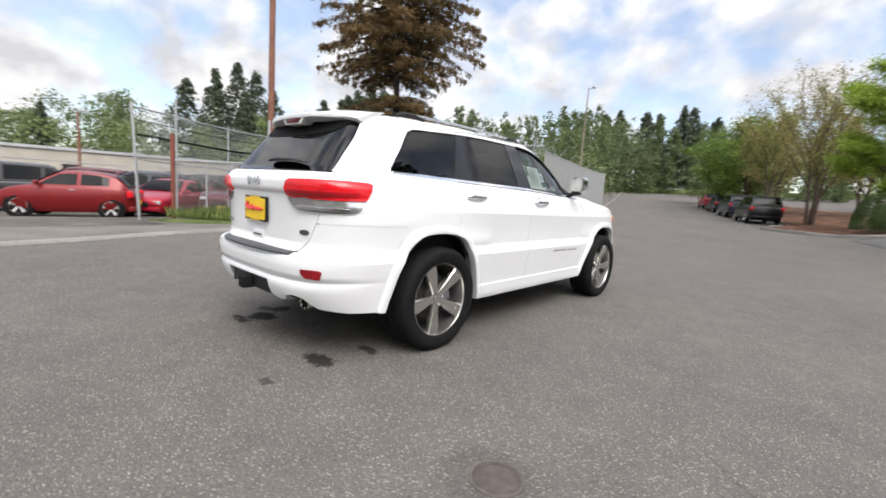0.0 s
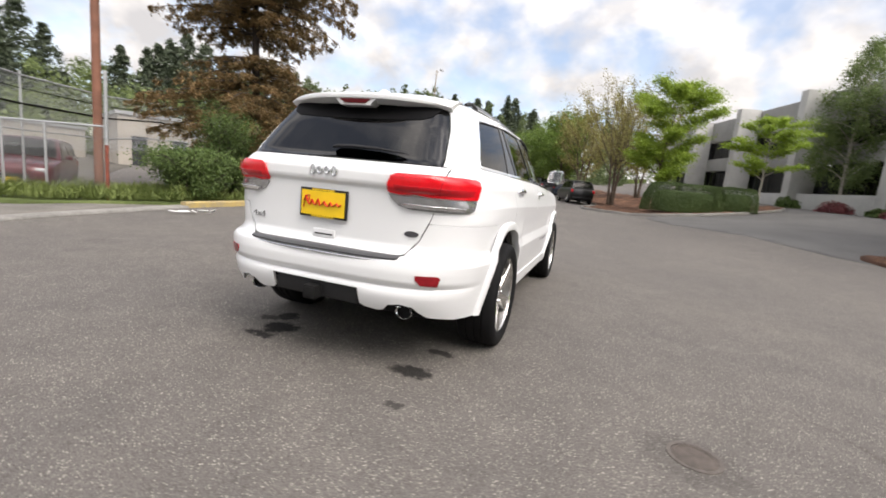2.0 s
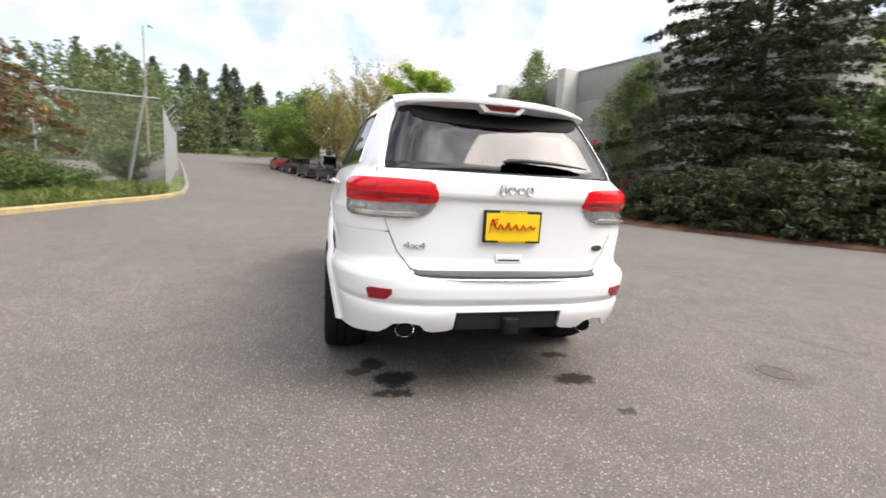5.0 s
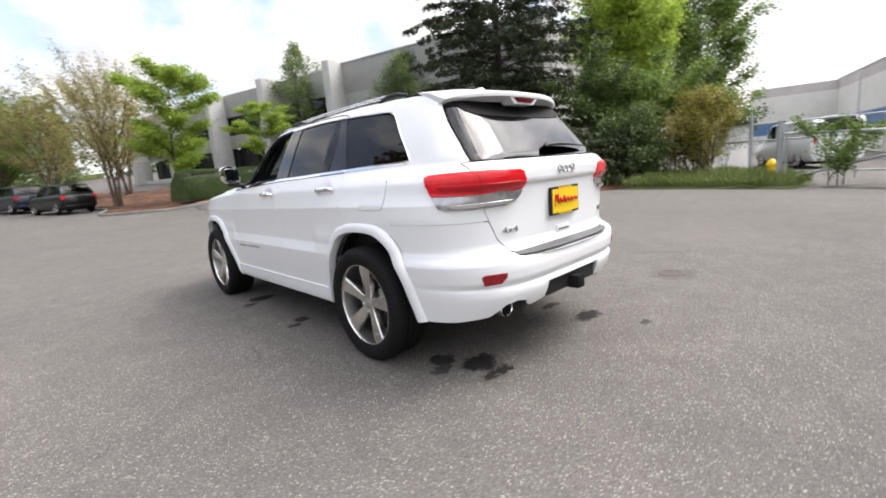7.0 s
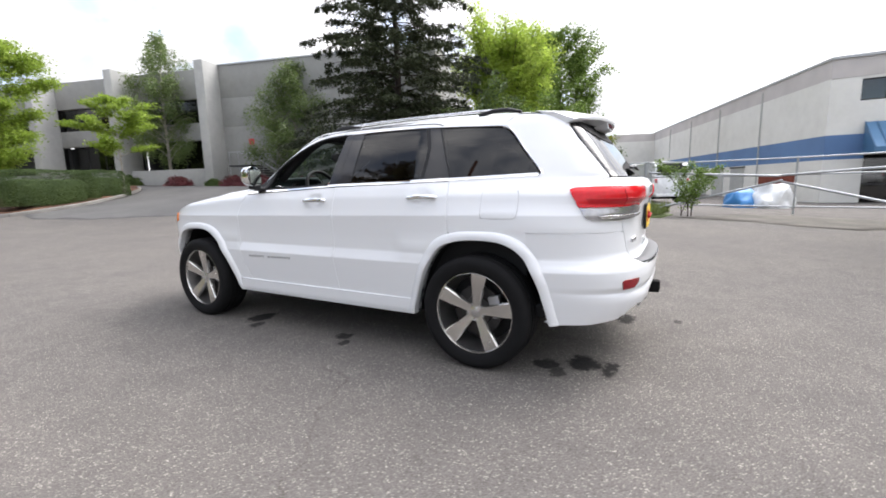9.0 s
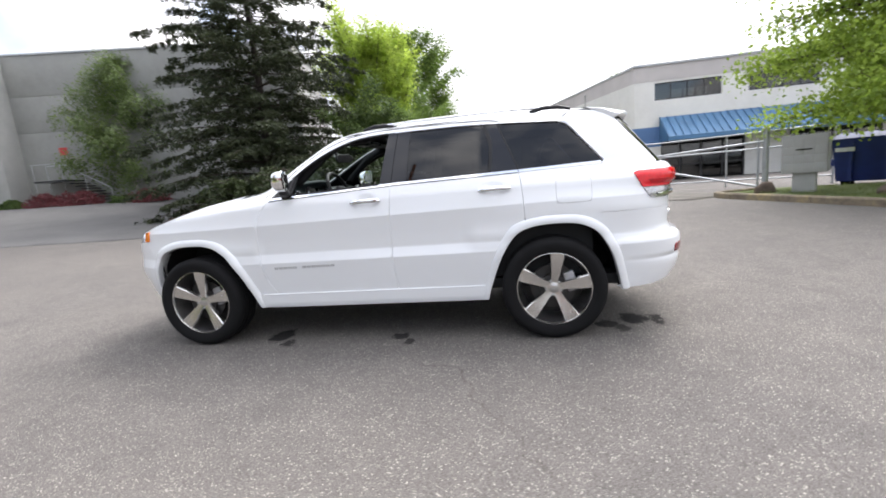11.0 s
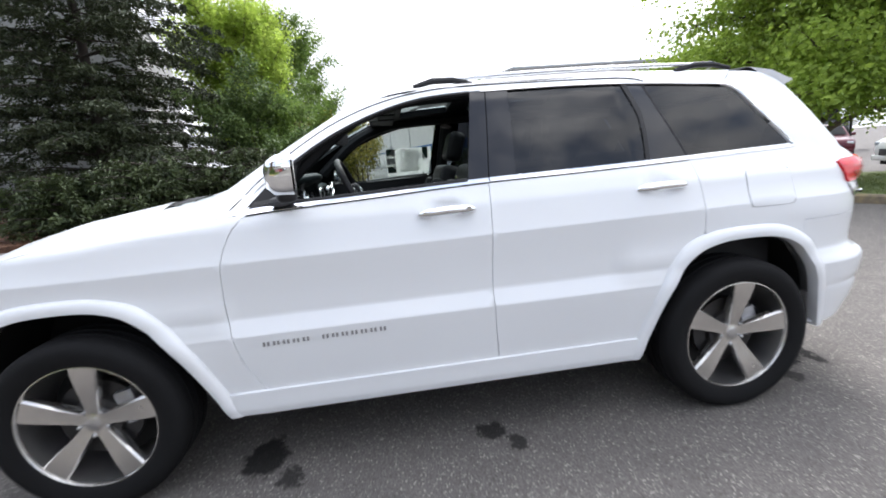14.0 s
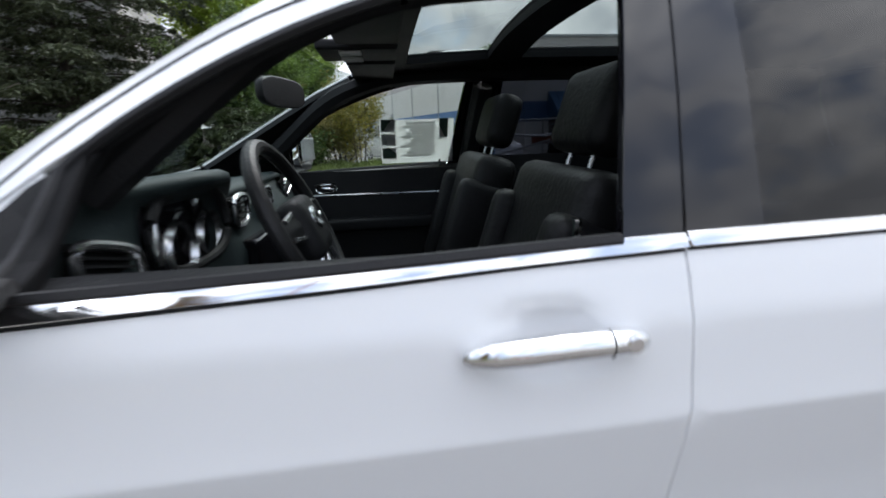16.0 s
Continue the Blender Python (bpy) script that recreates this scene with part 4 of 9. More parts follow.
            box("notice", (fx + 0.18, y - 1.08, 0.68), (fx + 0.2, y - 0.14, 1.82), WALL_PALE, win)
        y -= 1.25
        k += 1
    # awning
    aw = group_empty("awning", parent=b)
    bm = bmesh.new()
    prof = [(fx - 0.03, 3.72), (fx - 1.75, 2.40), (fx - 1.75, 2.15), (fx - 0.03, 2.15)]
    r = [[bm.verts.new((x, yy, z)) for x, z in prof] for yy in (-9.1, -30)]
    for i in range(4):
        bm.faces.new((r[0][i], r[0][(i + 1) % 4], r[1][(i + 1) % 4], r[1][i]))
    bm.faces.new(r[0])
    bm.faces.new(r[1][::-1])
    part("canopy", bm, AWNING_BLUE, aw, smooth=False)
    for k in range(48):
        yy = -9.12 - k * 0.44
        bm = bmesh.new()
        bm_tube(bm, [(fx - 0.05, yy, 3.75), (fx - 1.76, yy, 2.44)], 0.03, 4)
        part("seam", bm, AWNING_BLUE, aw, smooth=False)
    # roof
    bm = bmesh.new()
    far = AXIS_B @ Vector((lb, 0, 0))
    vs = [bm.verts.new(p) for p in ((fx + .3, y1 - .3, 6.3), (far.x, far.y - .3, 6.3), (far.x + 9, y0, 6.3), (fx + .3, y0, 6.3))]
    bm.faces.new(vs)
    part("roof", bm, WALL_GREY, b, smooth=False)
    return b


warehouse()

# ---- trees and shrubs ----
limbed("maple_tree", 4.5, 28.2, 8.1, 2.5, 1.5, 44000, 0.12, LEAF_MAPLE, BARK, 11, "young bright green maple beside a clipped hedge", rise=(48, 22), limbs=22, twigs=15, shape=(0.8, 0.6), spray=0.23, flat=0.55, trunk_r=0.11, lean=(0.25, -0.2))
limbed("bronze_tree", 1.9, 32.6, 7.0, 2.4, 1.5, 10000, 0.115, LEAF_BRONZE, BARK, 12, "sparse bronze-leaved tree with several stems", rise=(58, 72), limbs=42, twigs=11, stems=3, shape=(0.7, 0.5), spray=0.15, flat=0.8, trunk_r=0.2, thin_top=0.72, fan=38)
limbed("bronze_tree", -0.9, 39.5, 7.0, 2.9, 1.5, 9500, 0.14, LEAF_BRONZE, BARK, 13, "bronze and green tree above the parked cars", rise=(52, 60), limbs=40, twigs=11, stems=3, shape=(0.7, 0.45), spray=0.22, flat=0.8, trunk_r=0.2, thin_top=0.5, fan=42)
limbed("roadside_tree", -3.4, 47.0, 8.6, 4.2, 0.8, 24000, 0.19, LEAF_GREEN, BARK, 14, "leafy green tree beside the road", rise=(45, 25), limbs=36, twigs=11, stems=2, shape=(0.8, 0.35), spray=0.3, flat=0.8, trunk_r=0.2, thin_top=0.3)
limbed("roadside_tree", -6.8, 57.0, 7.6, 3.8, 0.5, 18000, 0.22, LEAF_GREEN, BARK, 24, "low leafy green tree at the bend of the kerb", rise=(45, 25), limbs=34, twigs=10, stems=2, shape=(0.85, 0.3), spray=0.34, flat=0.8, trunk_r=0.2, thin_top=0.2)
limbed("roadside_tree", 4.5, 46.0, 8.2, 3.6, 1.5, 10000, 0.17, LEAF_BRONZE, BARK, 15, "bronze and green tree before the office", rise=(52, 50), limbs=36, twigs=10, stems=2, shape=(0.7, 0.45), spray=0.26, flat=0.8, trunk_r=0.2, thin_top=0.5)
limbed("small_tree", 10.1, 28.0, 5.9, 2.3, 1.9, 13000, 0.125, LEAF_MAPLE, BARK_PALE, 16, "small bright green tree before the office windows", rise=(42, 14), limbs=24, twigs=11, shape=(0.8, 0.3), spray=0.15, flat=0.4, trunk_r=0.08)
limbed("birch_tree", 16.6, 34.6, 12.2, 2.8, 1.6, 30000, 0.135, LEAF_BIRCH, BARK_PALE, 17, "weeping birch against the office", rise=(52, 8), limbs=40, twigs=12, shape=(0.85, 0.35), spray=0.16, flat=1.4, trunk_r=0.13, droop=0.7, thin_top=0.35)
limbed("birch_tree", 19.8, 23.8, 9.3, 3.0, 0.4, 38000, 0.135, LEAF_BIRCH, BARK_PALE, 18, "weeping birch before the blank office wall", rise=(55, 15), limbs=46, twigs=13, shape=(0.9, 0.3), spray=0.17, flat=1.5, trunk_r=0.13, droop=0.6)
limbed("lime_tree", 24.0, 8.9, 9.9, 2.9, 0.5, 62000, 0.17, LEAF_LIME, BARK, 19, "tall light green tree behind the spruce", rise=(62, 66), limbs=60, twigs=13, shape=(0.8, 0.35), spray=0.26, flat=1.0, trunk_r=0.25, fan=40)
limbed("cottonwood_tree", 40.0, 9.8, 15.0, 4.2, 2.5, 34000, 0.24, LEAF_GREEN, BARK, 20, "tall airy green tree behind the fence", rise=(52, 40), limbs=44, twigs=12, shape=(0.7, 0.45), spray=0.3, flat=0.9, trunk_r=0.25, fan=50)
limbed("maple_tree", 7.1, -9.15, 8.4, 4.0, 0.9, 120000, 0.115, LEAF_MAPLE, BARK, 21, "large bright green maple on the grass island", rise=(42, -10), limbs=64, twigs=16, shape=(0.95, 0.25), spray=0.3, flat=0.7, trunk_r=0.19, fan=65)
conifer("spruce_tree", 16.9, 12.8, 19.0, 6.4, 0.3, 150000, 0.165, NEEDLE, BARK_DARK, 22, "dark drooping spruce in a mulch bed", droop=0.22, per=9, levels=34, gap=0.26, top_flat=0.9, wide=0.36)
conifer("cedar_tree", -11.3, 10.1, 14.2, 3.7, 1.3, 200000, 0.115, NEEDLE_BROWN, BARK_DARK, 23, "browning cedar with a dense skirt and open drooping upper boughs", trunk_r=0.19, droop=0.32, per=11, levels=40, gap=0.16, bare_band=(4.9, 5.8, 0.75), shape=table([(0, .62), (.08, .97), (.17, 1.0), (.24, .74), (.28, .45), (.33, .62), (.45, .88), (.6, .86), (.8, .62), (1, .05)], 0.02), wide=0.30)
for i, (x, y, rx, ry, h) in enumerate(((11.5, 8.6, 1.6, 1.6, 1.9), (12.8, 6.9, 1.8, 1.6, 2.2), (14.6, 5.9, 1.7, 1.6, 2.0), (11.2, 10.6, 1.4, 1.5, 1.7))):
    conifer("juniper_shrub", x, y, h * 1.1, rx * 1.25, 0.12, 11000, 0.15, NEEDLE_JUNIPER, BARK_DARK, 40 + i, "dark spreading juniper under the spruce", trunk_r=0.09, droop=-0.06, per=10, levels=9, top_flat=1.3, category="shrub")
TH = math.atan2(0.9, 4.0)
shrub("clipped_hedge", 5.75, 26.0, 2.1, 1.0, 1.7, 30000, 0.056, LEAF_HEDGE, 50, "clipped dark green hedge on the mulch island", 0.1, "hedge", TH, True, LEAF_HEDGE)
shrub("clipped_hedge", 8.7, 27.6, 1.1, 1.1, 1.45, 17000, 0.056, LEAF_HEDGE, 51, "lower clipped hedge at the end of the island", 0.1, "hedge", TH, True, LEAF_HEDGE)
for i, (u, v, r, h, mt) in enumerate(((2.8, 2.4, 1.1, 0.9, LEAF_RED), (4.6, 2.5, 1.2, 0.95, LEAF_RED), (8.0, 1.8, 1.2, 0.9, LEAF_RED), (11.5, 1.6, 1.2, 1.0, LEAF_SHRUB), (14.0, 1.7, 1.5, 1.3, LEAF_RED), (-2.0, 2.4, 0.9, 0.8, LEAF_RED), (0.8, 2.2, 0.6, 0.6, LEAF_SHRUB), (-6.3, 2.4, 0.8, 0.9, LEAF_SHRUB), (6.5, 2.0, .7, .5, LEAF_SHRUB))):
    p = AXIS_A @ Vector((u, v, 0))
    shrub("foundation_shrub", p.x, p.y, r, r * 0.8, h, 2200, 0.12, mt, 60 + i, "low reddish shrub along the office wall" if mt is LEAF_RED else "low green shrub along the office wall")
for i, (x, y, r, h) in enumerate(((-8.3, 4.9, 0.95, 1.15), (-8.1, 6.0, 0.85, 1.05), (-9.1, 5.7, 0.9, 1.2), (-8.7, 8.3, 0.9, 0.95), (-8.6, 9.8, 0.9, 0.85), (-8.4, 11.4, 0.9, 0.6), (-9.6, 9.2, 1.1, 1.1), (-9.3, 17.9, 1.0, 1.4))):
    limbed("wild_shrub", x, y, h, r, 0.02, int(10500 * r * r), 0.062, LEAF_SHRUB, BARK_DARK, 70 + i, "unkempt dark green shrub among weeds by the yellow kerb", rise=(50, 20), limbs=28, twigs=11, stems=4, shape=(0.95, 0.3), spray=0.12, flat=0.9, trunk_r=0.03, lift=0.3, category="shrub")
for i, (x, y, r, h) in enumerate(((-9.2, 6.9, 0.9, 2.2), (-9.9, 7.9, 0.8, 1.8))):
    limbed("broom_shrub", x, y, h, r, 0.1, 11000, 0.055, LEAF_SHRUB, BARK_DARK, 96 + i, "feathery green broom with a few yellow flowers under the cedar", rise=(66, 56), limbs=30, twigs=10, stems=4, shape=(0.8, 0.4), spray=0.10, flat=1.4, trunk_r=0.03, category="shrub")
for i, (x, y, r, h, mt) in enumerate(((16.9, 7.2, 2.1, 4.6, LEAF_SHRUB), (15.6, 5.6, 1.4, 2.4, LEAF_SHRUB), (18.2, 5.6, 2.0, 4.4, LEAF_GREEN), (19.9, 4.7, 1.7, 3.4, LEAF_BRONZE), (21.5, 5.8, 2.2, 4.6, LEAF_SHRUB), (21.8, 3.4, 1.4, 2.6, LEAF_SHRUB), (17.3, 3.4, 1.2, 1.9, LEAF_BRONZE), (14.9, 4.4, 0.8, 1.0, LEAF_SHRUB), (25.5, 5.0, 2.0, 3.8, LEAF_GREEN))):
    limbed("wild_shrub", x, y, h, r, 0.1, int(3200 * r * r), 0.13, mt, BARK_DARK, 80 + i, "overgrown dark green bush along the yard fence" if mt is LEAF_SHRUB else "overgrown reddish-brown bush along the yard fence" if mt is LEAF_BRONZE else "overgrown green bush along the yard fence", rise=(58, 40), limbs=22, twigs=9, stems=3, shape=(0.9, 0.3), spray=0.16, flat=0.9, trunk_r=0.08, category="shrub")
limbed("wild_shrub", 12.7, -1.3, 1.35, 0.8, 0.05, 3200, 0.075, LEAF_GREEN, BARK_DARK, 85, "young airy green bush before the gate arm", rise=(58, 45), limbs=14, twigs=8, stems=3, shape=(0.8, 0.4), spray=0.08, flat=0.9, trunk_r=0.03, category="shrub")
limbed("wild_shrub", 15.9, 2.5, 2.9, 1.0, 0.3, 5200, 0.095, LEAF_BROOM, BARK_DARK, 88, "yellow flowering broom by the yard fence", rise=(62, 58), limbs=18, twigs=9, stems=3, shape=(0.7, 0.6), spray=0.13, flat=0.9, trunk_r=0.05, category="shrub")




limbed("roadside_tree", 84.1, -18.1, 17.6, 3.2, 4.0, 3500, 0.42, LEAF_GREEN, BARK, 26, "distant green tree rising behind the warehouse roof", rise=(50, 30), limbs=30, twigs=8, shape=(0.8, 0.4), spray=0.4, flat=0.8, trunk_r=0.3)

# ---- far woods ----
def far_woods(name, spots, mat, seed, label, kind):
    """Distant trees told apart by their outlines only: many leaf clumps on each, with gaps, in one object."""
    rng = np.random.default_rng(seed)
    P, S, N = [], [], []
    for x, y, h, r in spots:
        z0 = ground_z(x, y) - 0.3
        m = int(42 + 2.8 * h) if kind != "fir" else int(120 + 9 * h)
        t = np.sort(rng.uniform(0.03, 1.0, m))
        a = rng.uniform(0, 6.283, m)
        lobe = 1 + 0.22 * np.sin(2 * a + rng.uniform(0, 6.3)) + 0.14 * np.sin(5 * t * 6.3 + a)
        if kind == "fir":
            rad = r * (1 - t) ** 0.8 * rng.uniform(0.1, 1.05, m) ** 0.6 * lobe
            rc = (0.10 + 0.16 * (1 - t)) * r
            tall = 0.7
        elif kind == "column":
            rad = r * np.clip(np.minimum(0.55 + 2.2 * t, 1.0) * (1.02 - t) ** 0.5 * 1.1, 0.03, 1) * rng.uniform(0.05, 1.0, m) ** 0.6 * lobe
            rc = rng.uniform(0.22, 0.46, m) * r * (0.55 + 0.45 * (1 - t))
            tall = 1.2
        else:
            rad = r * np.sqrt(np.clip(1 - (2 * t - 0.85) ** 2 * 0.75, 0.04, 1)) * rng.uniform(0.1, 1.0, m) ** 0.6 * lobe
            rc = rng.uniform(0.18, 0.36, m) * r
            tall = 0.8
        n = 17
        c = np.stack([np.cos(a) * rad, np.sin(a) * rad, t * h * (1 - 0.04 * rng.uniform(0, 1, m))], 1)
        d = rng.normal(size=(m, n, 3))
        d /= np.linalg.norm(d, axis=2, keepdims=True)
        k = rng.uniform(0.1, 1.0, (m, n, 1)) ** 0.6 * rng.uniform(0.7, 1.35, (m, 1, 1))
        q = c[:, None, :] + d * k * np.stack([rc, rc, rc * tall], 1)[:, None, :]
        if kind == "fir":
            q[:, :, 2] -= 0.25 * np.hypot(q[:, :, 0], q[:, :, 1])
        P.append(q.reshape(-1, 3) + np.array([x, y, z0]))
        N.append((d * 0.6 + np.array([0, 0, 0.7])).reshape(-1, 3))
        S.append(np.full(m * n, 0.18 + 0.0028 * math.hypot(x, y)) * rng.uniform(0.6, 1.5, m * n))
    P, N, S = np.concatenate(P), np.concatenate(N), np.concatenate(S)
    ob = leaf_mesh(name, P, S, mat, rng, normals=N, aspect=0.66)
    return tagged(ob, label, "woods", kind="stuff")


# height of the woods over the horizon against their bearing, as a slope
RIDGE = table([(-100, .10), (-86, .122), (-79, .15), (-70, .155), (-60, .165), (-45, .18), (-38, .185), (-28, .195), (-22, .20), (-16, .175), (-9, .165), (20, .16)], 1.0)
rw = random.Random(77)
spots_fir, spots_leaf, spots_light, spots_column = [], [], [], []
for i in range(150):
    az = rw.uniform(-98, 14)
    d = rw.uniform(84, 135)
    x, y = math.sin(radians(az)) * d, math.cos(radians(az)) * d
    h = max(4, (1.15 + RIDGE(az) * d * rw.uniform(0.72, 1.06)) - ground_z(x, y))
    if az > -50 and rw.random() < 0.75:
        spots_column.append((x, y, h * rw.uniform(0.95, 1.12), h * rw.uniform(0.13, 0.19)))
    elif rw.random() < 0.12:
        spots_fir.append((x, y, h * 1.05, h * 0.24))
    elif rw.random() < 0.3:
        spots_light.append((x, y, h * 0.8, rw.uniform(3.2, 5.0)))
    else:
        spots_leaf.append((x, y, h, rw.uniform(3.6, 6.0)))
for az, d, e in ((-74, 64, .20), (-71, 62, .23), (-68.5, 66, .25), (-66.5, 62, .24), (-64.5, 64, .205), (-58.2, 78, .195), (-56, 70, .20), (-55.2, 62, .215), (-53.4, 60, .22), (-54, 66, .225), (-52.3, 70, .25), (-50.5, 66, .24), (-48.5, 70, .22), (-20, 108, .205), (-17, 112, .20), (-15.5, 104, .195), (-13, 106, .21), (-12, 110, .205), (-9.5, 108, .185)):
    x, y = math.sin(radians(az)) * d, math.cos(radians(az)) * d
    h = 1.15 + e * d - ground_z(x, y)
    spots_fir.append((x, y, h, h * rw.uniform(0.27, 0.36)))
for az, d, e in ((-40, 62, .17), (-36, 66, .185), (-33, 58, .18), (-30, 64, .20), (-27, 60, .19), (-25, 68, .205), (-23, 60, .205), (-21, 66, .19), (-43, 60, .15), (-47, 62, .14), (-45, 70, .175), (-41.5, 72, .18), (-38, 74, .19), (-34.5, 70, .175), (-31.5, 74, .195), (-28.5, 72, .20), (-26, 76, .195), (-39, 56, .13), (-35, 54, .12), (-31, 55, .125), (-28, 54, .12)):
    x, y = math.sin(radians(az)) * d, math.cos(radians(az)) * d
    spots_column.append((x, y, 1.15 + e * d - ground_z(x, y), rw.uniform(2.2, 3.3)))
for x, y, h in ((-38, 24, 6.5), (-44, 20, 8), (-36, 32, 7), (-50, 15, 6.5), (-56, 10, 6.5), (-30, 34, 6), (-62, 4, 7), (-70, -6, 7), (-66, 14, 8), (-33, 42, 6), (-27, 46, 6), (-22, 52, 6), (-40, 40, 8), (-50, 27, 8), (-47, 30, 7.5), (-52, 24, 7.5), (-45, 34, 8.5), (-43, 36, 8), (-54, 30, 9.5), (-26.5, 22.5, 7.4)):
    spots_light.append((x, y, h, 3.6))
far_woods("far_fir_woods", spots_fir, NEEDLE_FAR, 91, "distant dark fir trees", "fir")
far_woods("far_leafy_woods", spots_leaf, LEAF_FAR, 92, "distant green leafy woods on the hillside", "round")
far_woods("far_column_woods", spots_column, LEAF_FAR, 94, "distant slender alders and poplars beside the road", "column")
far_woods("far_spring_woods", spots_light, LEAF_FARLIGHT, 93, "distant light green spring trees", "round")

# ---- the white SUV: its skin as one function of length and height ----
PAINT = plain("white_car_paint", (0.735, 0.745, 0.755), 0.35, 0, 0.008, 2.0, coat=0.6, coat_rough=0.09)
CHROME = plain("chrome", (0.86, 0.87, 0.88), 0.06, 1.0, 0.02)
SATIN = plain("satin_silver", (0.62, 0.63, 0.64), 0.25, 1.0, 0.05)
RIM_MET = plain("polished_grey_wheel", (0.60, 0.585, 0.56), 0.24, 0.95, 0.03, 9)
RIM_BARREL = plain("brake_dusted_barrel", (0.26, 0.255, 0.25), 0.35, 0.9, 0.12, 9)
LAMP_MIDRED = plain("inner_red_reflector", (0.40, 0.006, 0.012), 0.16, 0, 0.15, 40, coat=0.4, spec=0.25)
LAMP_SMOKE = plain("smoky_silver_lens", (0.40, 0.40, 0.41), 0.14, 0.7, 0.3, 26, coat=1.0)
# near-black that stands in for the shade inside the wheels
RIM_DARK = plain("wheel_shade_black", (0.016, 0.016, 0.016), 0.45, 0.5)
RUBBER = plain("tyre_rubber", (0.008, 0.008, 0.0085), 0.75, 0, 0.2, 8, 0.2, 120, spec=0.15)
BLACK_PL = plain("black_plastic", (0.011, 0.011, 0.012), 0.5, 0, 0.12, 10, 0.15, 200, spec=0.3)
GLOSS_BLACK = plain("gloss_black_trim", (0.008, 0.008, 0.010), 0.07, 0, 0.05, spec=0.5)
SAIL_BLACK = plain("matt_black_plastic", (0.009, 0.009, 0.0095), 0.6, 0, 0.1, 10, 0.1, 200, spec=0.12)
SEAM_GREY = plain("shaded_panel_gap", (0.16, 0.16, 0.165), 0.7)
# ceramic band on the glass, deepened for the spoiler's shade; also its underside
BAND_BLACK = plain("black_band_and_shade", (0.004, 0.004, 0.0045), 0.6, spec=0.08)
# underbody and gaps, also dark sheets that stand in for shade
UNDER = plain("dark_underbody_and_shade", (0.012, 0.012, 0.012), 0.85, spec=0.1)
LAMP_RED = plain("red_lamp_lens", (0.62, 0.009, 0.016), 0.14, 0, 0.10, 30, coat=0.45, spec=0.25, coat_rough=0.04)
# red lens darkened in colour for the shade under the spoiler lip
LAMP_DARKER = plain("shaded_red_lens", (0.10, 0.004, 0.008), 0.2, 0, 0.15, 40, spec=0.3)
LAMP_DKRED = plain("deep_red_reflector", (0.24, 0.006, 0.012), 0.12, 0, 0.2, 40, coat=0.5, spec=0.3)
LAMP_CLEAR = plain("clear_lamp_lens", (0.62, 0.63, 0.64), 0.16, 0.6, 0.25, 26, coat=1.0)
LAMP_AMBER = plain("amber_marker", (0.75, 0.20, 0.02), 0.15, coat=1.0)
PRIVACY = glassy("privacy_glass", (0.030, 0.033, 0.040), 0.0, 0.012)
REAR_GLASS = glassy("clean_privacy_glass", (0.020, 0.022, 0.027), 0.0, 0.02)
CLEAR = glassy("clear_auto_glass", (0.70, 0.77, 0.74), 0.0, 0.02)
BADGE_GREY = plain("grey_metal_letters", (0.30, 0.30, 0.31), 0.35, 0.6)
YELLOW = plain("yellow_plate", (0.80, 0.52, 0.01), 0.4)
INK_RED = plain("red_ink", (0.55, 0.015, 0.015), 0.4)
LEATHER = plain("black_leather", (0.008, 0.008, 0.0085), 0.48, 0, 0.15, 12, 0.2, 90, spec=0.3)
CABIN = plain("charcoal_cabin_plastic", (0.011, 0.0115, 0.0125), 0.55, 0, 0.12, 12, 0.15, 160, spec=0.22)
DASH = plain("dash_soft_plastic", (0.024, 0.034, 0.035), 0.6, 0, 0.12, 8, 0.1, 160, spec=0.2)
PAPER = plain("white_paper", (0.78, 0.80, 0.78), 0.6, 0, 0.03)
SHEET = foliage("thin_white_paper", (0.80, 0.81, 0.79), (0.84, 0.85, 0.83), trans=0.55)
PRINT = plain("grey_print", (0.36, 0.38, 0.36), 0.6)
PRINT_DARK = plain("dark_print", (0.05, 0.09, 0.07), 0.6)


XS = table([(.28, .845), (.34, .868), (.41, .874), (.50, .888), (.60, .903), (.672, .914), (.742, .886), (.85, .893), (.97, .9068), (1.003, .911), (1.04, .902), (1.12, .884), (1.20, .848), (1.215, .838),
            (1.30, .803), (1.40, .760), (1.50, .712), (1.58, .671), (1.62, .645), (1.66, .605), (1.70, .55)], 0.003)
YR = table([(.30, -.87), (.36, -.922), (.44, -.972), (.50, -.990), (.524, -.991), (.548, -.966), (.568, -.994), (.64, -1.0), (.695, -.992), (.712, -.935), (.76, -.908), (.93, -.913), (1.068, -.922), (1.088, -.944), (1.15, -.944), (1.2, -.912),
            (1.222, -.848), (1.25, -.818), (1.43, -.684), (1.58, -.562), (1.66, -.485), (1.72, -.41)], 0.006)
YC = lambda z: 0.0
YF = table([(.28, 3.58), (.40, 3.72), (.60, 3.80), (.85, 3.80), (.98, 3.70), (1.10, 3.62), (1.17, 3.0), (1.22, 2.52), (1.40, 2.23), (1.55, 1.96), (1.62, 1.80), (1.66, 1.66), (1.72, 1.45)], 0.02)
YCF = table([(1.08, 2.60), (1.22, 1.20)], 0.02)
HANDLES = [(0.385, 1.118), (1.355, 1.103)]


def tail_n(z):
    """How square the plan of the tail is: squarer towards the glass."""
    return 3.9 + 1.1 * step01((z - 0.95) / 0.25) + 2.2 * step01((z - 1.19) / 0.06)


def tail_taper(z):
    """How much the flank draws in towards the tail, per metre."""
    return 0.040 * step01((z - 0.90) / 0.2) + 0.045 * step01((z - 1.12) / 0.12)


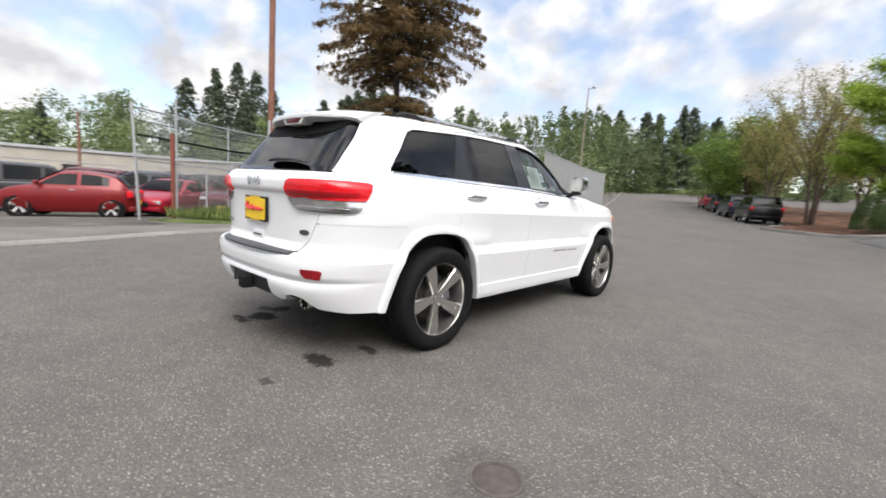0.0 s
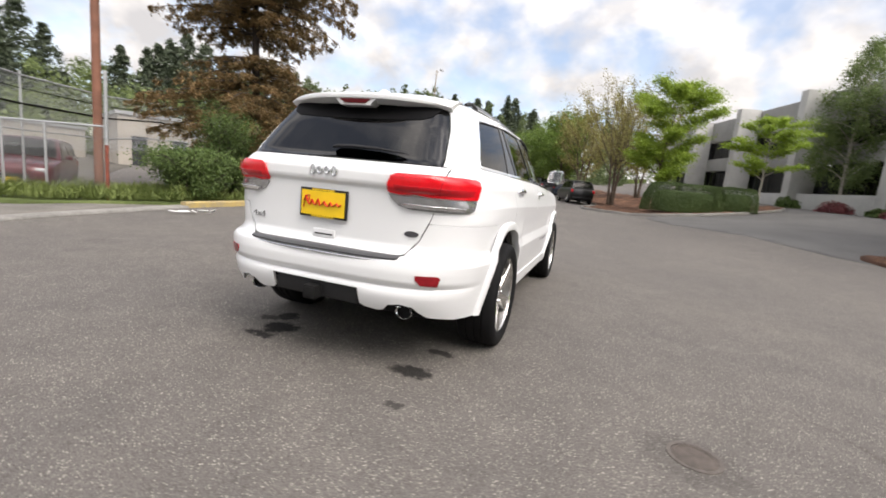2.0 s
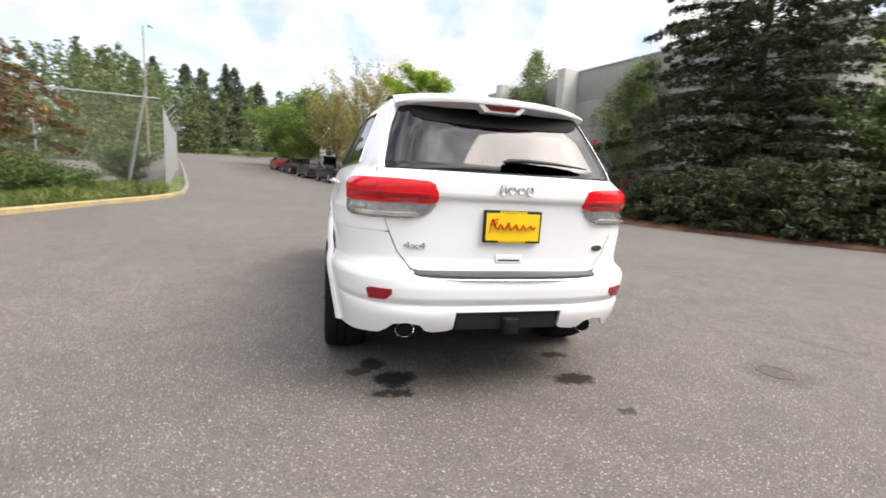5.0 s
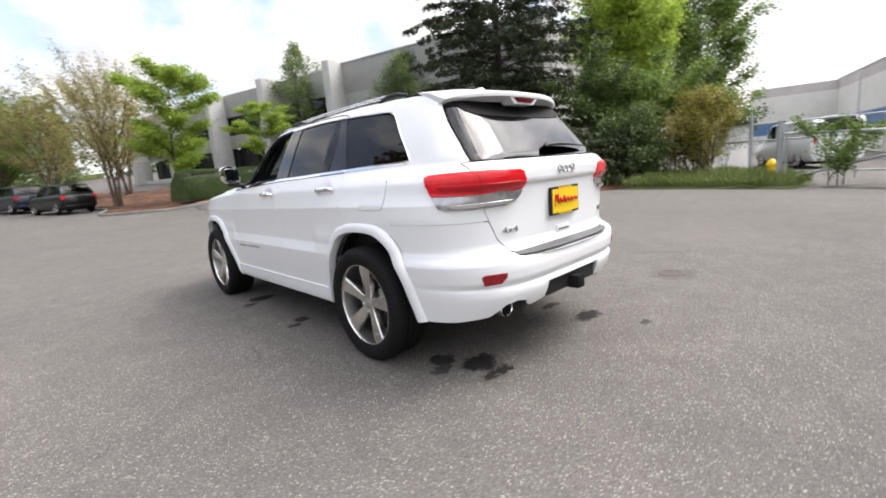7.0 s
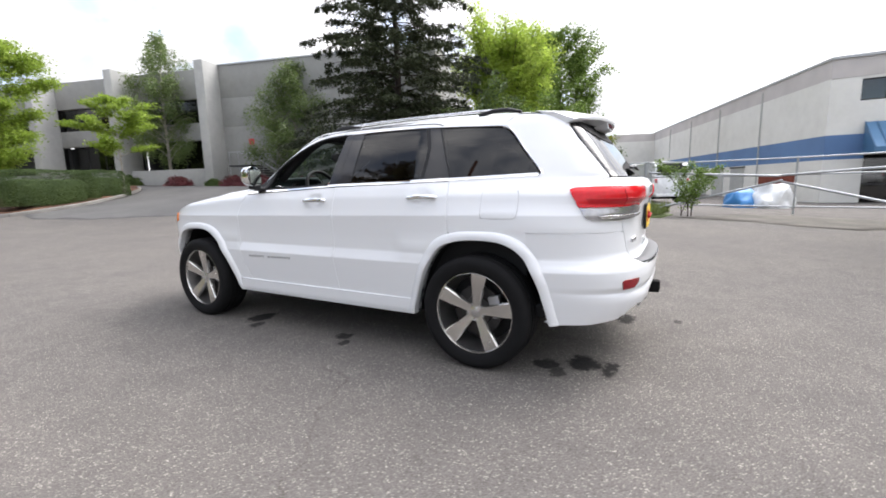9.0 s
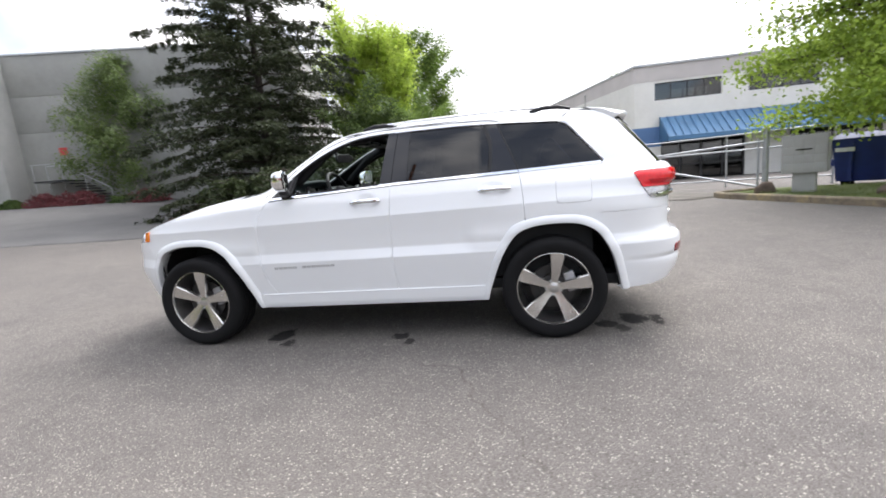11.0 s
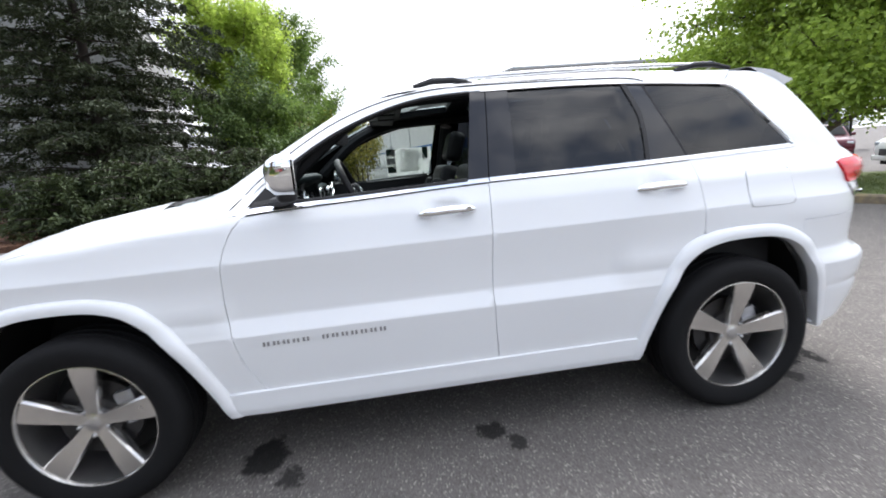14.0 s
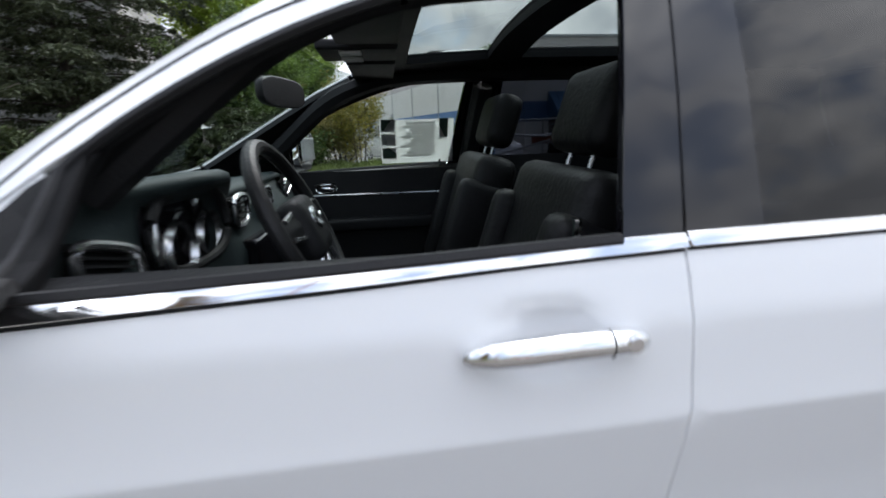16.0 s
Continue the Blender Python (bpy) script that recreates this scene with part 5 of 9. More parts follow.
def crease_drop(y, z):
    """The shoulder crease runs down slightly towards the nose."""
    return 0.012 * max(0.0, y) * math.exp(-((z - 1.0) / 0.11) ** 2)


def half_width(y, z):
    w = XS(z + crease_drop(y, z))
    k = step01((y - 0.52) / 0.12) * step01((2.34 - y) / 0.1)
    if k < 1:
        w += (1 - k) * (0.016 * math.exp(-((z - 0.775) / 0.075) ** 2) - 0.004 * math.exp(-((z - 0.67) / 0.03) ** 2))
    for hy, hz in HANDLES:
        d = ((y - hy) / 0.075) ** 2 + ((z - hz) / 0.040) ** 2
        if d < 4:
            w -= 0.020 * math.exp(-d * d)
    a, c = YC(z), YCF(z)
    w -= tail_taper(z) * max(0.0, 0.5 - y)
    if y < a:
        r, n = (a - y) / (a - YR(z)), tail_n(z)
        return w * max(0.0, 1 - r ** n) ** (1 / n)
    if y > c:
        r = (y - c) / (YF(z) - c)
        return w * max(0.0, 1 - r ** 3) ** (1 / 3)
    return w


_th = math.pi / 2 * (0.5 - 0.5 * np.cos(np.linspace(0, math.pi, 6000)))


def arc_table(k):
    """Length along a superellipse against its angle: 0 at the middle of the tail, most where the flank begins."""
    ex, ey = 0.9 * np.cos(_th) ** k, 0.94 * np.sin(_th) ** k
    arc = np.concatenate([[0], np.cumsum(np.hypot(np.diff(ex), np.diff(ey)))])
    return float(arc[-1]), arc[-1] - arc


ARC, _arc = arc_table(2 / 3)
ARC_T, _arc_t = arc_table(2 / 4.4)


def theta(a):
    return float(np.interp(a, _arc[::-1], _th[::-1]))


def arc_of_theta(t):
    return float(np.interp(t, _th, _arc))


def theta_tail(a):
    return float(np.interp(a, _arc_t[::-1], _th[::-1]))


def arc_of_tail(t):
    return float(np.interp(t, _th, _arc_t))


def arc_x(x, z):
    t = math.pi / 4
    for _ in range(12):
        y = YC(z) - (YC(z) - YR(z)) * math.sin(t) ** (2 / tail_n(z))
        t = math.acos(min(1, (abs(x) / (XS(z) - tail_taper(z) * (0.5 - y))) ** (tail_n(z) / 2)))
    return math.copysign(arc_of_tail(t), x)


def arc_y(y, z):
    a = YC(z)
    return ARC_T + y - a if y >= a else arc_of_tail(math.asin(min(1, ((a - y) / (a - YR(z))) ** (tail_n(z) / 2))))


def tail_point(a, z):
    s = -1 if a < 0 else 1
    a = abs(a)
    if a >= ARC_T:
        y = YC(z) + a - ARC_T
        return Vector((s * half_width(y, z), y, z))
    t, k = theta_tail(a), 2 / tail_n(z)
    y = YC(z) - (YC(z) - YR(z)) * math.sin(t) ** k
    return Vector((s * (XS(z) - tail_taper(z) * (0.5 - y)) * math.cos(t) ** k, y, z))


def flank_point(y, z):
    return Vector((half_width(y, z), y, z))


def nose_arc_x(x, z):
    return math.copysign(arc_of_theta(math.acos(min(1, (abs(x) / XS(z)) ** 1.5))), x)


def nose_arc_y(y, z):
    c = YCF(z)
    return ARC + c - y if y <= c else arc_of_theta(math.asin(min(1, ((y - c) / (YF(z) - c)) ** 1.5)))


def nose_point(a, z):
    s = -1 if a < 0 else 1
    a = abs(a)
    if a >= ARC:
        y = YCF(z) - (a - ARC)
        return Vector((s * half_width(y, z), y, z))
    t = theta(a)
    return Vector((s * XS(z) * math.cos(t) ** (2 / 3), YCF(z) + (YF(z) - YCF(z)) * math.sin(t) ** (2 / 3), z))


ROWS_Z = [.32, .36, .40, .44, .48, .52, .54, .552, .565, .59, .62, .645, .662, .669, .675, .682, .70, .72, .735, .742, .755, .78, .82, .86, .90, .94, .97, .988, .997, 1.001, 1.005, 1.010, 1.02, 1.04, 1.06, 1.075, 1.09, 1.11, 1.14, 1.17, 1.20, 1.23, 1.27, 1.32, 1.37, 1.42, 1.47, 1.52, 1.56, 1.60, 1.63]
CENTRE = Vector((0, 1.4, 0.8))


def patch_fill(outline, spacing, rows, skew=False):
    from mathutils.geometry import delaunay_2d_cdt
    dense = []
    for a, b in zip(outline, outline[1:] + outline[:1]):
        k = max(1, round(math.hypot(b[0] - a[0], b[1] - a[1]) / spacing))
        dense += [(a[0] + (b[0] - a[0]) * i / k, a[1] + (b[1] - a[1]) * i / k) for i in range(k)]
    d = np.array(dense)
    lo, hi = d.min(0), d.max(0)
    rows = [r for r in (rows or np.arange(lo[1] + spacing / 2, hi[1], spacing)) if lo[1] < r < hi[1]]
    pts = [Vector(p) for p in dense]
    for j, v in enumerate(rows):
        for u in np.arange(lo[0] + spacing * 0.4, hi[0], spacing):
            q = v - crease_drop(u, v) if skew else v
            if ((d - (u, q)) ** 2).sum(1).min() > (0.36 * spacing) ** 2 and point_in(dense, u, q):
                pts.append(Vector((u, q)))
    n = len(dense)
    v, _, f, _, _, _ = delaunay_2d_cdt(pts, [(i, (i + 1) % n) for i in range(n)], [], 1, 1e-7)
    return [tuple(p) for p in v], f, dense


def patch(name, outline, fun, mat, parent, spacing=0.04, offset=0.0, lip=0.016, side=1, rows=None, label="", bulge=0.0):
    """A panel: an outline on the skin, filled, mapped to it, with its edges folded inwards. side -1 mirrors it."""
    uv, faces, dense = patch_fill(outline, spacing, rows, fun is flank_point)
    e = 0.003

    def frame_at(u, v):
        p = fun(u, v)
        n = (fun(u + e, v) - fun(u - e, v)).cross(fun(u, v + e) - fun(u, v - e))
        n = n.normalized() if n.length > 1e-12 else Vector((0, 0, 1))
        if n.dot(p - CENTRE) < 0:
            n = -n
        return p, n
    P, N = [], []
    d = np.array(dense)
    for u, v in uv:
        p, n = frame_at(u, v)
        b = offset
        if bulge:
            b += bulge * (1 - math.exp(-(((d - (u, v)) ** 2).sum(1).min()) ** 0.5 / 0.03))
        P.append(p + n * b)
        N.append(n)
    F = []
    for f in faces:
        a, b, c = (P[i] for i in f[:3])
        F.append(tuple(f) if (b - a).cross(c - a).dot(N[f[0]]) > 0 else tuple(f[::-1]))
    if lip:
        key = {(round(p[0], 6), round(p[1], 6)): i for i, p in enumerate(uv)}
        ring = [key[(round(p[0], 6), round(p[1], 6))] for p in dense if (round(p[0], 6), round(p[1], 6)) in key]
        m = len(ring)
        base = len(P)
        for k, i in enumerate(ring):
            t = (P[ring[(k + 1) % m]] - P[ring[k - 1]])
            o = t.cross(N[i]).normalized() if t.length > 1e-9 else N[i]
            if o.dot(P[i] - P[ring[(k + m // 2) % m]]) < 0:
                o = -o
            P += [P[i].copy(), P[i] + o * 0.0012 - N[i] * 0.003, P[i] - N[i] * lip]
            N += [(N[i] * 0.8 + o * 0.5).normalized(), (o + N[i] * 0.3).normalized(), o]
        for k in range(m):
            a, b = base + 3 * k, base + 3 * ((k + 1) % m)
            for q in (0, 1):
                F.append((a + q, a + q + 1, b + q + 1, b + q))
        # wind the folded rim outwards
        for k in range(len(F) - 2 * m, len(F)):
            f = F[k]
            if (P[f[1]] - P[f[0]]).cross(P[f[2]] - P[f[0]]).dot(N[f[1]]) < 0:
                F[k] = f[::-1]
    if side < 0:
        P = [Vector((-p.x, p.y, p.z)) for p in P]
        N = [Vector((-n.x, n.y, n.z)) for n in N]
        F = [f[::-1] for f in F]
    me = bpy.data.meshes.new(name)
    me.from_pydata(P, [], F)
    me.shade_smooth()
    me.normals_split_custom_set_from_vertices(N)
    me.materials.append(mat)
    ob = new(name, me)
    ob.parent = parent
    if label:
        tagged(ob, label)
    return ob


def curve(pts, n=6):
    return smooth_poly(pts, n, False)


REAR_IN = curve([(.475, .30), (.44, .42), (.36, .62), (.255, .775), (.13, .832), (-.04, .846), (-.20, .830), (-.315, .763), (-.40, .62), (-.445, .47), (-.475, .34)])
REAR_OUT = curve([(.535, .30), (.495, .42), (.405, .65), (.295, .828), (.15, .890), (-.04, .904), (-.225, .887), (-.365, .805), (-.455, .645), (-.50, .48), (-.53, .345)])
FRONT_IN = curve([(2.36, .30), (2.405, .42), (2.505, .625), (2.63, .782), (2.755, .838), (2.92, .848), (3.08, .830), (3.20, .772), (3.275, .64), (3.305, .47), (3.315, .33)])
FRONT_OUT = curve([(2.30, .30), (2.345, .42), (2.45, .655), (2.585, .83), (2.74, .893), (2.92, .904), (3.10, .886), (3.245, .818), (3.33, .67), (3.362, .48), (3.372, .33)])


def between(a, b, k):
    return [(p[0] + (q[0] - p[0]) * k, p[1] + (q[1] - p[1]) * k) for p, q in zip(a, b)]


def arch_flare(inner, outer, side, parent):
    bm = bmesh.new()
    rows = []
    for p, q in zip(inner, outer):
        ring = []
        for k, o in ((1.0, -0.004), (0.97, 0.010), (0.75, 0.021), (0.35, 0.026), (0.06, 0.022), (0.0, 0.012), (0.0, -0.03), (0.0, -0.07)):
            y, z = p[0] + (q[0] - p[0]) * k, p[1] + (q[1] - p[1]) * k
            ring.append(bm.verts.new((side * (half_width(y, z) + o), y, z)))
        rows.append(ring)
    for a, b in zip(rows, rows[1:]):
        for i in range(7):
            bm.faces.new((a[i], a[i + 1], b[i + 1], b[i]))
    return part("arch_flare", bm, PAINT, parent, angle=50)


def wheel_well(yc, side, parent, inner):
    bm = bmesh.new()
    rows = []
    for p in inner:
        rows.append([bm.verts.new((side * x, p[0], p[1])) for x in (half_width(*p) - 0.03, 0.45)])
    for a, b in zip(rows, rows[1:]):
        bm.faces.new((a[0], a[1], b[1], b[0]))
    bm.faces.new([r[1] for r in rows])
    return part("wheel_well", bm, UNDER, parent)


# ---- wheels ----
def tyre_mesh():
    bm = bmesh.new()
    prof = [(-.125, .262), (-.132, .30), (-.134, .335), (-.122, .360), (-.105, .371), (-.06, .3745), (-.058, .367), (-.048, .367), (-.046, .3755), (-.003, .376), (-.001, .368), (.009, .368), (.011, .3755), (.046, .3755),
            (.048, .367), (.058, .367), (.06, .3745), (.105, .371), (.122, .360), (.130, .345), (.134, .335), (.134, .318), (.131, .300), (.127, .285), (.119, .268), (.11, .259), (.08, .254), (-.08, .254)]
    bm_spin(bm, prof, "x", 72)
    return bm


def rim_mesh():
    bm = bmesh.new()
    bm_spin(bm, [(.108, .269), (.116, .266), (.117, .261), (.110, .2575), (.100, .256)], "x", 72, closed=False)
    # five broad tapered spokes, dished towards the hub
    for k in range(5):
        t = 2 * math.pi * k / 5
        m = Matrix.Rotation(t, 4, "X")
        rings = []
        for r, w, x, th in ((.020, .024, .076, .05), (.045, .028, .080, .05), (.075, .030, .084, .05), (.13, .037, .094, .045), (.18, .045, .103, .04), (.225, .051, .109, .035), (.258, .053, .111, .03)):
            rings.append([bm.verts.new(m @ Vector(p)) for p in ((x - th, -w, r), (x - .010, -w, r), (x - .002, -w * .84, r), (x - .004, 0, r), (x - .002, w * .84, r), (x - .010, w, r), (x - th, w, r))])
        for a, b in zip(rings, rings[1:]):
            for i in range(6):
                bm.faces.new((a[i], a[i + 1], b[i + 1], b[i]))
        bm.faces.new(rings[-1])
    bm_spin(bm, [(.035, .0001), (.035, .060), (.060, .062), (.070, .054), (.076, .040), (.078, .0001)], "x", 40, closed=False)
    return bm


def disc_mesh():
    bm = bmesh.new()
    bm_spin(bm, [(.0, .04), (.0, .165), (.025, .165), (.025, .10), (.045, .095), (.045, .04)], "x", 40)
    return bm


def build_wheels(car):
    def bm_to_mesh(name, bm, mat, angle=35):
        ob = part(name, bm, mat, None, angle=angle)
        me = ob.data
        bpy.data.objects.remove(ob)
        return me
    tyre, rim, disc = bm_to_mesh("tyre", tyre_mesh(), RUBBER), bm_to_mesh("rim", rim_mesh(), RIM_MET), bm_to_mesh("brake_disc", disc_mesh(), plain("dull_iron_disc", (0.045, 0.043, 0.042), 0.5, 0.7))
    # added disc closing the rim, dark like the shade behind the spokes
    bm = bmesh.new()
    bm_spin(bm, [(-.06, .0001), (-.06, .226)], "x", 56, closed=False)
    pocket = bm_to_mesh("rim_shade_disc", bm, RIM_DARK)
    bm = bmesh.new()
    bm_spin(bm, [(-.06, .226), (.03, .243), (.08, .252), (.1005, .2565), (.09, .262), (-.11, .264)], "x", 56, closed=False)
    barrel = bm_to_mesh("rim_barrel", bm, RIM_BARREL)
    bm = bmesh.new()
    bm_spin(bm, [(.070, .029), (.0795, .027), (.081, .022), (.0815, .0001)], "x", 32, closed=False)
    cap = bm_to_mesh("hub_cap", bm, SATIN)
    bm = bmesh.new()
    bm_spin(bm, [(.050, .0001), (.086, .0001), (.085, .006), (.080, .009), (.050, .010)], "x", 8, closed=False)
    nut = bm_to_mesh("lug_nut", bm, SATIN)
    bm = bmesh.new()
    bm_box(bm, (-.01, -.075, .09), (.045, .075, .17), Matrix.Rotation(radians(-75), 4, "X"), 0.015)
    caliper = bm_to_mesh("caliper", bm, plain("grey_caliper", (0.34, 0.34, 0.35), 0.35, 0.8))
    for side in (1, -1):
        for y, spin in ((0.0, -8 if side < 0 else 25), (2.885, 66 if side < 0 else 50)):
            w = group_empty("wheel", parent=car, at=Matrix.Translation((side * 0.803, y, 0.374)) @ Matrix.Rotation(0 if side > 0 else math.pi, 4, "Z"))
            for nm, me in (("tyre", tyre), ("rim", rim), ("rim_shade_disc", pocket), ("rim_barrel", barrel), ("brake_disc", disc), ("hub_cap", cap), ("caliper", caliper)):
                ob = new(nm, me)
                ob.parent = w
                if nm in ("tyre", "rim", "hub_cap"):
                    ob.matrix_basis = Matrix.Rotation(radians(spin), 4, "X")
            for k in range(5):
                t = 2 * math.pi * (k + 0.5) / 5
                ob = new("lug_nut", nut)
                ob.parent = w
                ob.matrix_basis = Matrix.Rotation(radians(spin), 4, "X") @ Matrix.Translation((0, .058 * math.sin(t), .058 * math.cos(t)))
            tagged(w, "polished five-spoke wheel with black tyre")


# ---- outlines of the panels, as (length, height) ----
SPLIT = curve([(1.165, .405), (1.178, .62), (1.178, .80), (1.170, 1.0), (1.160, 1.208)], 4)
DOOR_F = curve([(2.175, .405), (2.235, .50), (2.272, .64), (2.285, .82), (2.270, .98), (2.225, 1.09), (2.165, 1.160)], 4)
DOOR_R = curve([(.207, 1.222), (.197, 1.14), (.188, 1.04), (.182, .90)], 4)
REAR_MID, FRONT_MID = between(REAR_IN, REAR_OUT, 0.6), between(FRONT_IN, FRONT_OUT, 0.6)
WIN_TOP_F = curve([(2.085, 1.200), (2.00, 1.305), (1.80, 1.446), (1.60, 1.528), (1.40, 1.575), (1.180, 1.592)], 4)
ROOF_Z = table([(-.72, 1.600), (-.35, 1.676), (0, 1.708), (.5, 1.728), (1.0, 1.722), (1.35, 1.695), (1.6, 1.650), (1.8, 1.60)], 0.1)
EDGE_Z = lambda y: min(1.640, ROOF_Z(y) - 0.030)
HOOD_Z = table([(2.1, 1.165), (2.3, 1.153), (2.6, 1.132), (3.0, 1.088), (3.3, 1.020), (3.5, .955), (3.7, .90)], 0.05)


def shift(pts, dy=0.0, dz=0.0):
    return [(p[0] + dy, p[1] + dz) for p in pts]


def build_suv():
    car = group_empty("suv", "clean white SUV with grey five-spoke wheels, driver window open", "car")
    door_lower_cut = [p for p in REAR_MID if p[0] > 0.19 and p[1] > 0.402]
    glass_rows = list(np.arange(1.2, 1.7, 0.05))
    for side in (1, -1):
        # front wing
        arch = [p for p in FRONT_MID if p[1] > 0.402]
        cut = [p for p in arch if p[0] < 3.275]
        top = [(y, HOOD_Z(y) - 0.0005) for y in np.linspace(3.44, 2.2, 14)]
        patch("front_wing", cut + [(3.31, .745), (3.36, .84), (3.42, .90)] + top + shift(DOOR_F[::-1], 0.0045) + [(2.18, .402)], flank_point, PAINT, car, side=side, rows=ROWS_Z)
        # doors
        fd = patch("front_door", shift(SPLIT, 0.002) + [(1.40, 1.196), (1.60, 1.187), (1.9, 1.174), (2.08, 1.166)] + DOOR_F[::-1], flank_point, PAINT, car, side=side, rows=ROWS_Z, spacing=0.035)
        rd = patch("rear_door", shift(SPLIT[::-1], -0.002) + [(.53, .405)] + door_lower_cut + DOOR_R[::-1], flank_point, PAINT, car, side=side, rows=ROWS_Z, spacing=0.035)
        # quarter panel with the rear pillar
        q = [(y - 0.0045, z) for y, z in DOOR_R] + [p for p in REAR_MID if -0.336 < p[0] < 0.178]
        q = [(arc_y(y, z), z) for y, z in q]
        za = float(np.interp(.3385, [-p[0] for p in REAR_MID], [p[1] for p in REAR_MID]))
        q += [(arc_y(-.3375, za), za), (arc_y(-.3375, .902), .902), (arc_x(.629, .902), .902), (arc_x(.640, .93), .93), (arc_x(.662, 1.0), 1.0), (arc_x(.682, 1.10), 1.10), (arc_x(.690, 1.15), 1.15), (arc_x(.690, 1.212), 1.212), (arc_x(.650, 1.222), 1.222), (arc_x(.636, 1.32), 1.32), (arc_x(.606, 1.45), 1.45), (arc_x(.570, 1.54), 1.54), (arc_x(.535, 1.60), 1.60)]
        q += [(arc_y(-.30, 1.630), 1.630), (arc_y(-.18, 1.634), 1.634), (arc_y(-.10, 1.575), 1.575)]
        for y, z in curve([(-.10, 1.562), (-.165, 1.530), (-.27, 1.40), (-.385, 1.262), (-.375, 1.238)], 4):
            q.append((arc_y(y, z), z))
        patch("quarter_panel", q, tail_point, PAINT, car, side=side, rows=ROWS_Z, spacing=0.035)
        patch("quarter_liner", q, tail_point, CABIN, car, side=side, offset=-0.022, lip=0, spacing=0.06)
        # roof side over the doors, running down as the windscreen pillar
        low = shift(curve([(2.195, 1.192), (2.150, 1.252), (2.078, 1.306), (1.990, 1.360), (1.808, 1.464), (1.605, 1.542), (1.402, 1.589), (1.13, 1.607), (.6, 1.603), (.3, 1.592), (.08, 1.580), (-.10, 1.573)], 4))
        up = [(y, EDGE_Z(y)) for y in np.linspace(-.18, 1.55, 14)]
        for x, z in ((.548, 1.60), (.548, 1.54), (.552, 1.46), (.556, 1.36), (.552, 1.26), (.535, 1.198)):
            p = nose_point(nose_arc_x(x, z), z)
            up.append((p.y, z))
        up += [(y, HOOD_Z(y) + .003) for y in (2.56, 2.47, 2.38, 2.28, 2.20)]
        patch("roof_side", low + up, flank_point, PAINT, car, side=side, spacing=0.03, lip=0.007)
        patch("roof_side_liner", low + up, flank_point, CABIN, car, side=side, offset=-0.009, lip=0.02, spacing=0.03)
        # sill
        patch("sill", [(.50, .30), (.482, .36), (.470, .412), (2.342, .412), (2.345, .36), (2.355, .305), (2.20, .300), (.62, .300)], flank_point, PAINT, car, side=side, offset=0.012, lip=0.06, bulge=0.012, spacing=0.03)
        arch_flare(REAR_IN, REAR_OUT, side, car)
        arch_flare(FRONT_IN, FRONT_OUT, side, car)
        wheel_well(0, side, car, REAR_IN)
        wheel_well(2.885, side, car, FRONT_IN)
        # glass and its black and bright trim
        patch("door_glass", [(1.038, 1.224), (1.008, 1.598), (.70, 1.597), (.452, 1.588), (.408, 1.435), (.424, 1.233)], flank_point, PRIVACY, rd, side=side, offset=-0.006, lip=0, rows=glass_rows, label="dark tinted window")
        patch("quarter_glass", [(.200, 1.239), (.342, 1.581), (.10, 1.570), (-.10, 1.554)] + curve([(-.10, 1.554), (-.155, 1.524), (-.258, 1.40), (-.372, 1.266), (-.362, 1.247)], 4)[1:], flank_point, PRIVACY, car, side=side, offset=-0.006, lip=0, rows=glass_rows, label="dark tinted window")
        patch("door_pillar", [(1.245, 1.220), (1.178, 1.600), (1.110, 1.601), (1.158, 1.221)], flank_point, GLOSS_BLACK, fd, side=side, offset=0.0, lip=0.02, spacing=0.05)
        patch("door_pillar", [(1.153, 1.221), (1.105, 1.601), (1.005, 1.602), (1.036, 1.222)], flank_point, GLOSS_BLACK, rd, side=side, offset=0.0, lip=0.02, spacing=0.05)
        patch("frame_strip", [(.405, 1.234), (.388, 1.435), (.428, 1.590), (.350, 1.588), (.207, 1.237)], flank_point, GLOSS_BLACK, rd, side=side, offset=-0.004, lip=0.01, rows=glass_rows, label="gloss black strip behind the window")
        bar = [(.424, 1.229), (.412, 1.34), (.408, 1.425), (.414, 1.460), (.456, 1.596)]
        patch("glass_divider", bar + [(y - .021 - .006 * (z > 1.44), z) for y, z in bar[::-1]], flank_point, BLACK_PL, rd, side=side, offset=-0.001, lip=0.015, spacing=0.05)
        patch("glass_edge", [(.208, 1.236), (.352, 1.594), (.343, 1.594), (.199, 1.238)], flank_point, BLACK_PL, rd, side=side, offset=-0.002, lip=0.015, spacing=0.05)
        if side > 0:
            patch("door_glass", [(1.245, 1.214), (1.6, 1.198), (2.07, 1.180)] + WIN_TOP_F[1:], flank_point, CLEAR, fd, side=side, offset=-0.008, lip=0, rows=glass_rows, label="clear raised window")
        for nm, pts, r, mt in (("window_bright_trim", [(-.375, 1.243), (-.392, 1.262), (-.275, 1.403), (-.168, 1.535), (-.10, 1.566), (.10, 1.579), (.3, 1.590), (.7, 1.603), (1.13, 1.602)], 0.0045, CHROME),
                               ("window_seal", [(2.03, 1.19), (2.008, 1.290), (1.975, 1.350), (1.80, 1.455), (1.60, 1.535), (1.40, 1.582), (1.185, 1.597)], 0.009, BLACK_PL), ("window_seal", [(2.09, 1.188), (1.6, 1.206), (1.25, 1.219)], 0.010, BLACK_PL)):
            bm = bmesh.new()
            line = curve(pts, 5)
            bm_tube(bm, [(side * (half_width(y, z) + 0.002), y, z) for y, z in line], r, 6)
            part(nm, bm, mt, fd if nm != "window_bright_trim" and pts[0][0] > 1.16 else car)
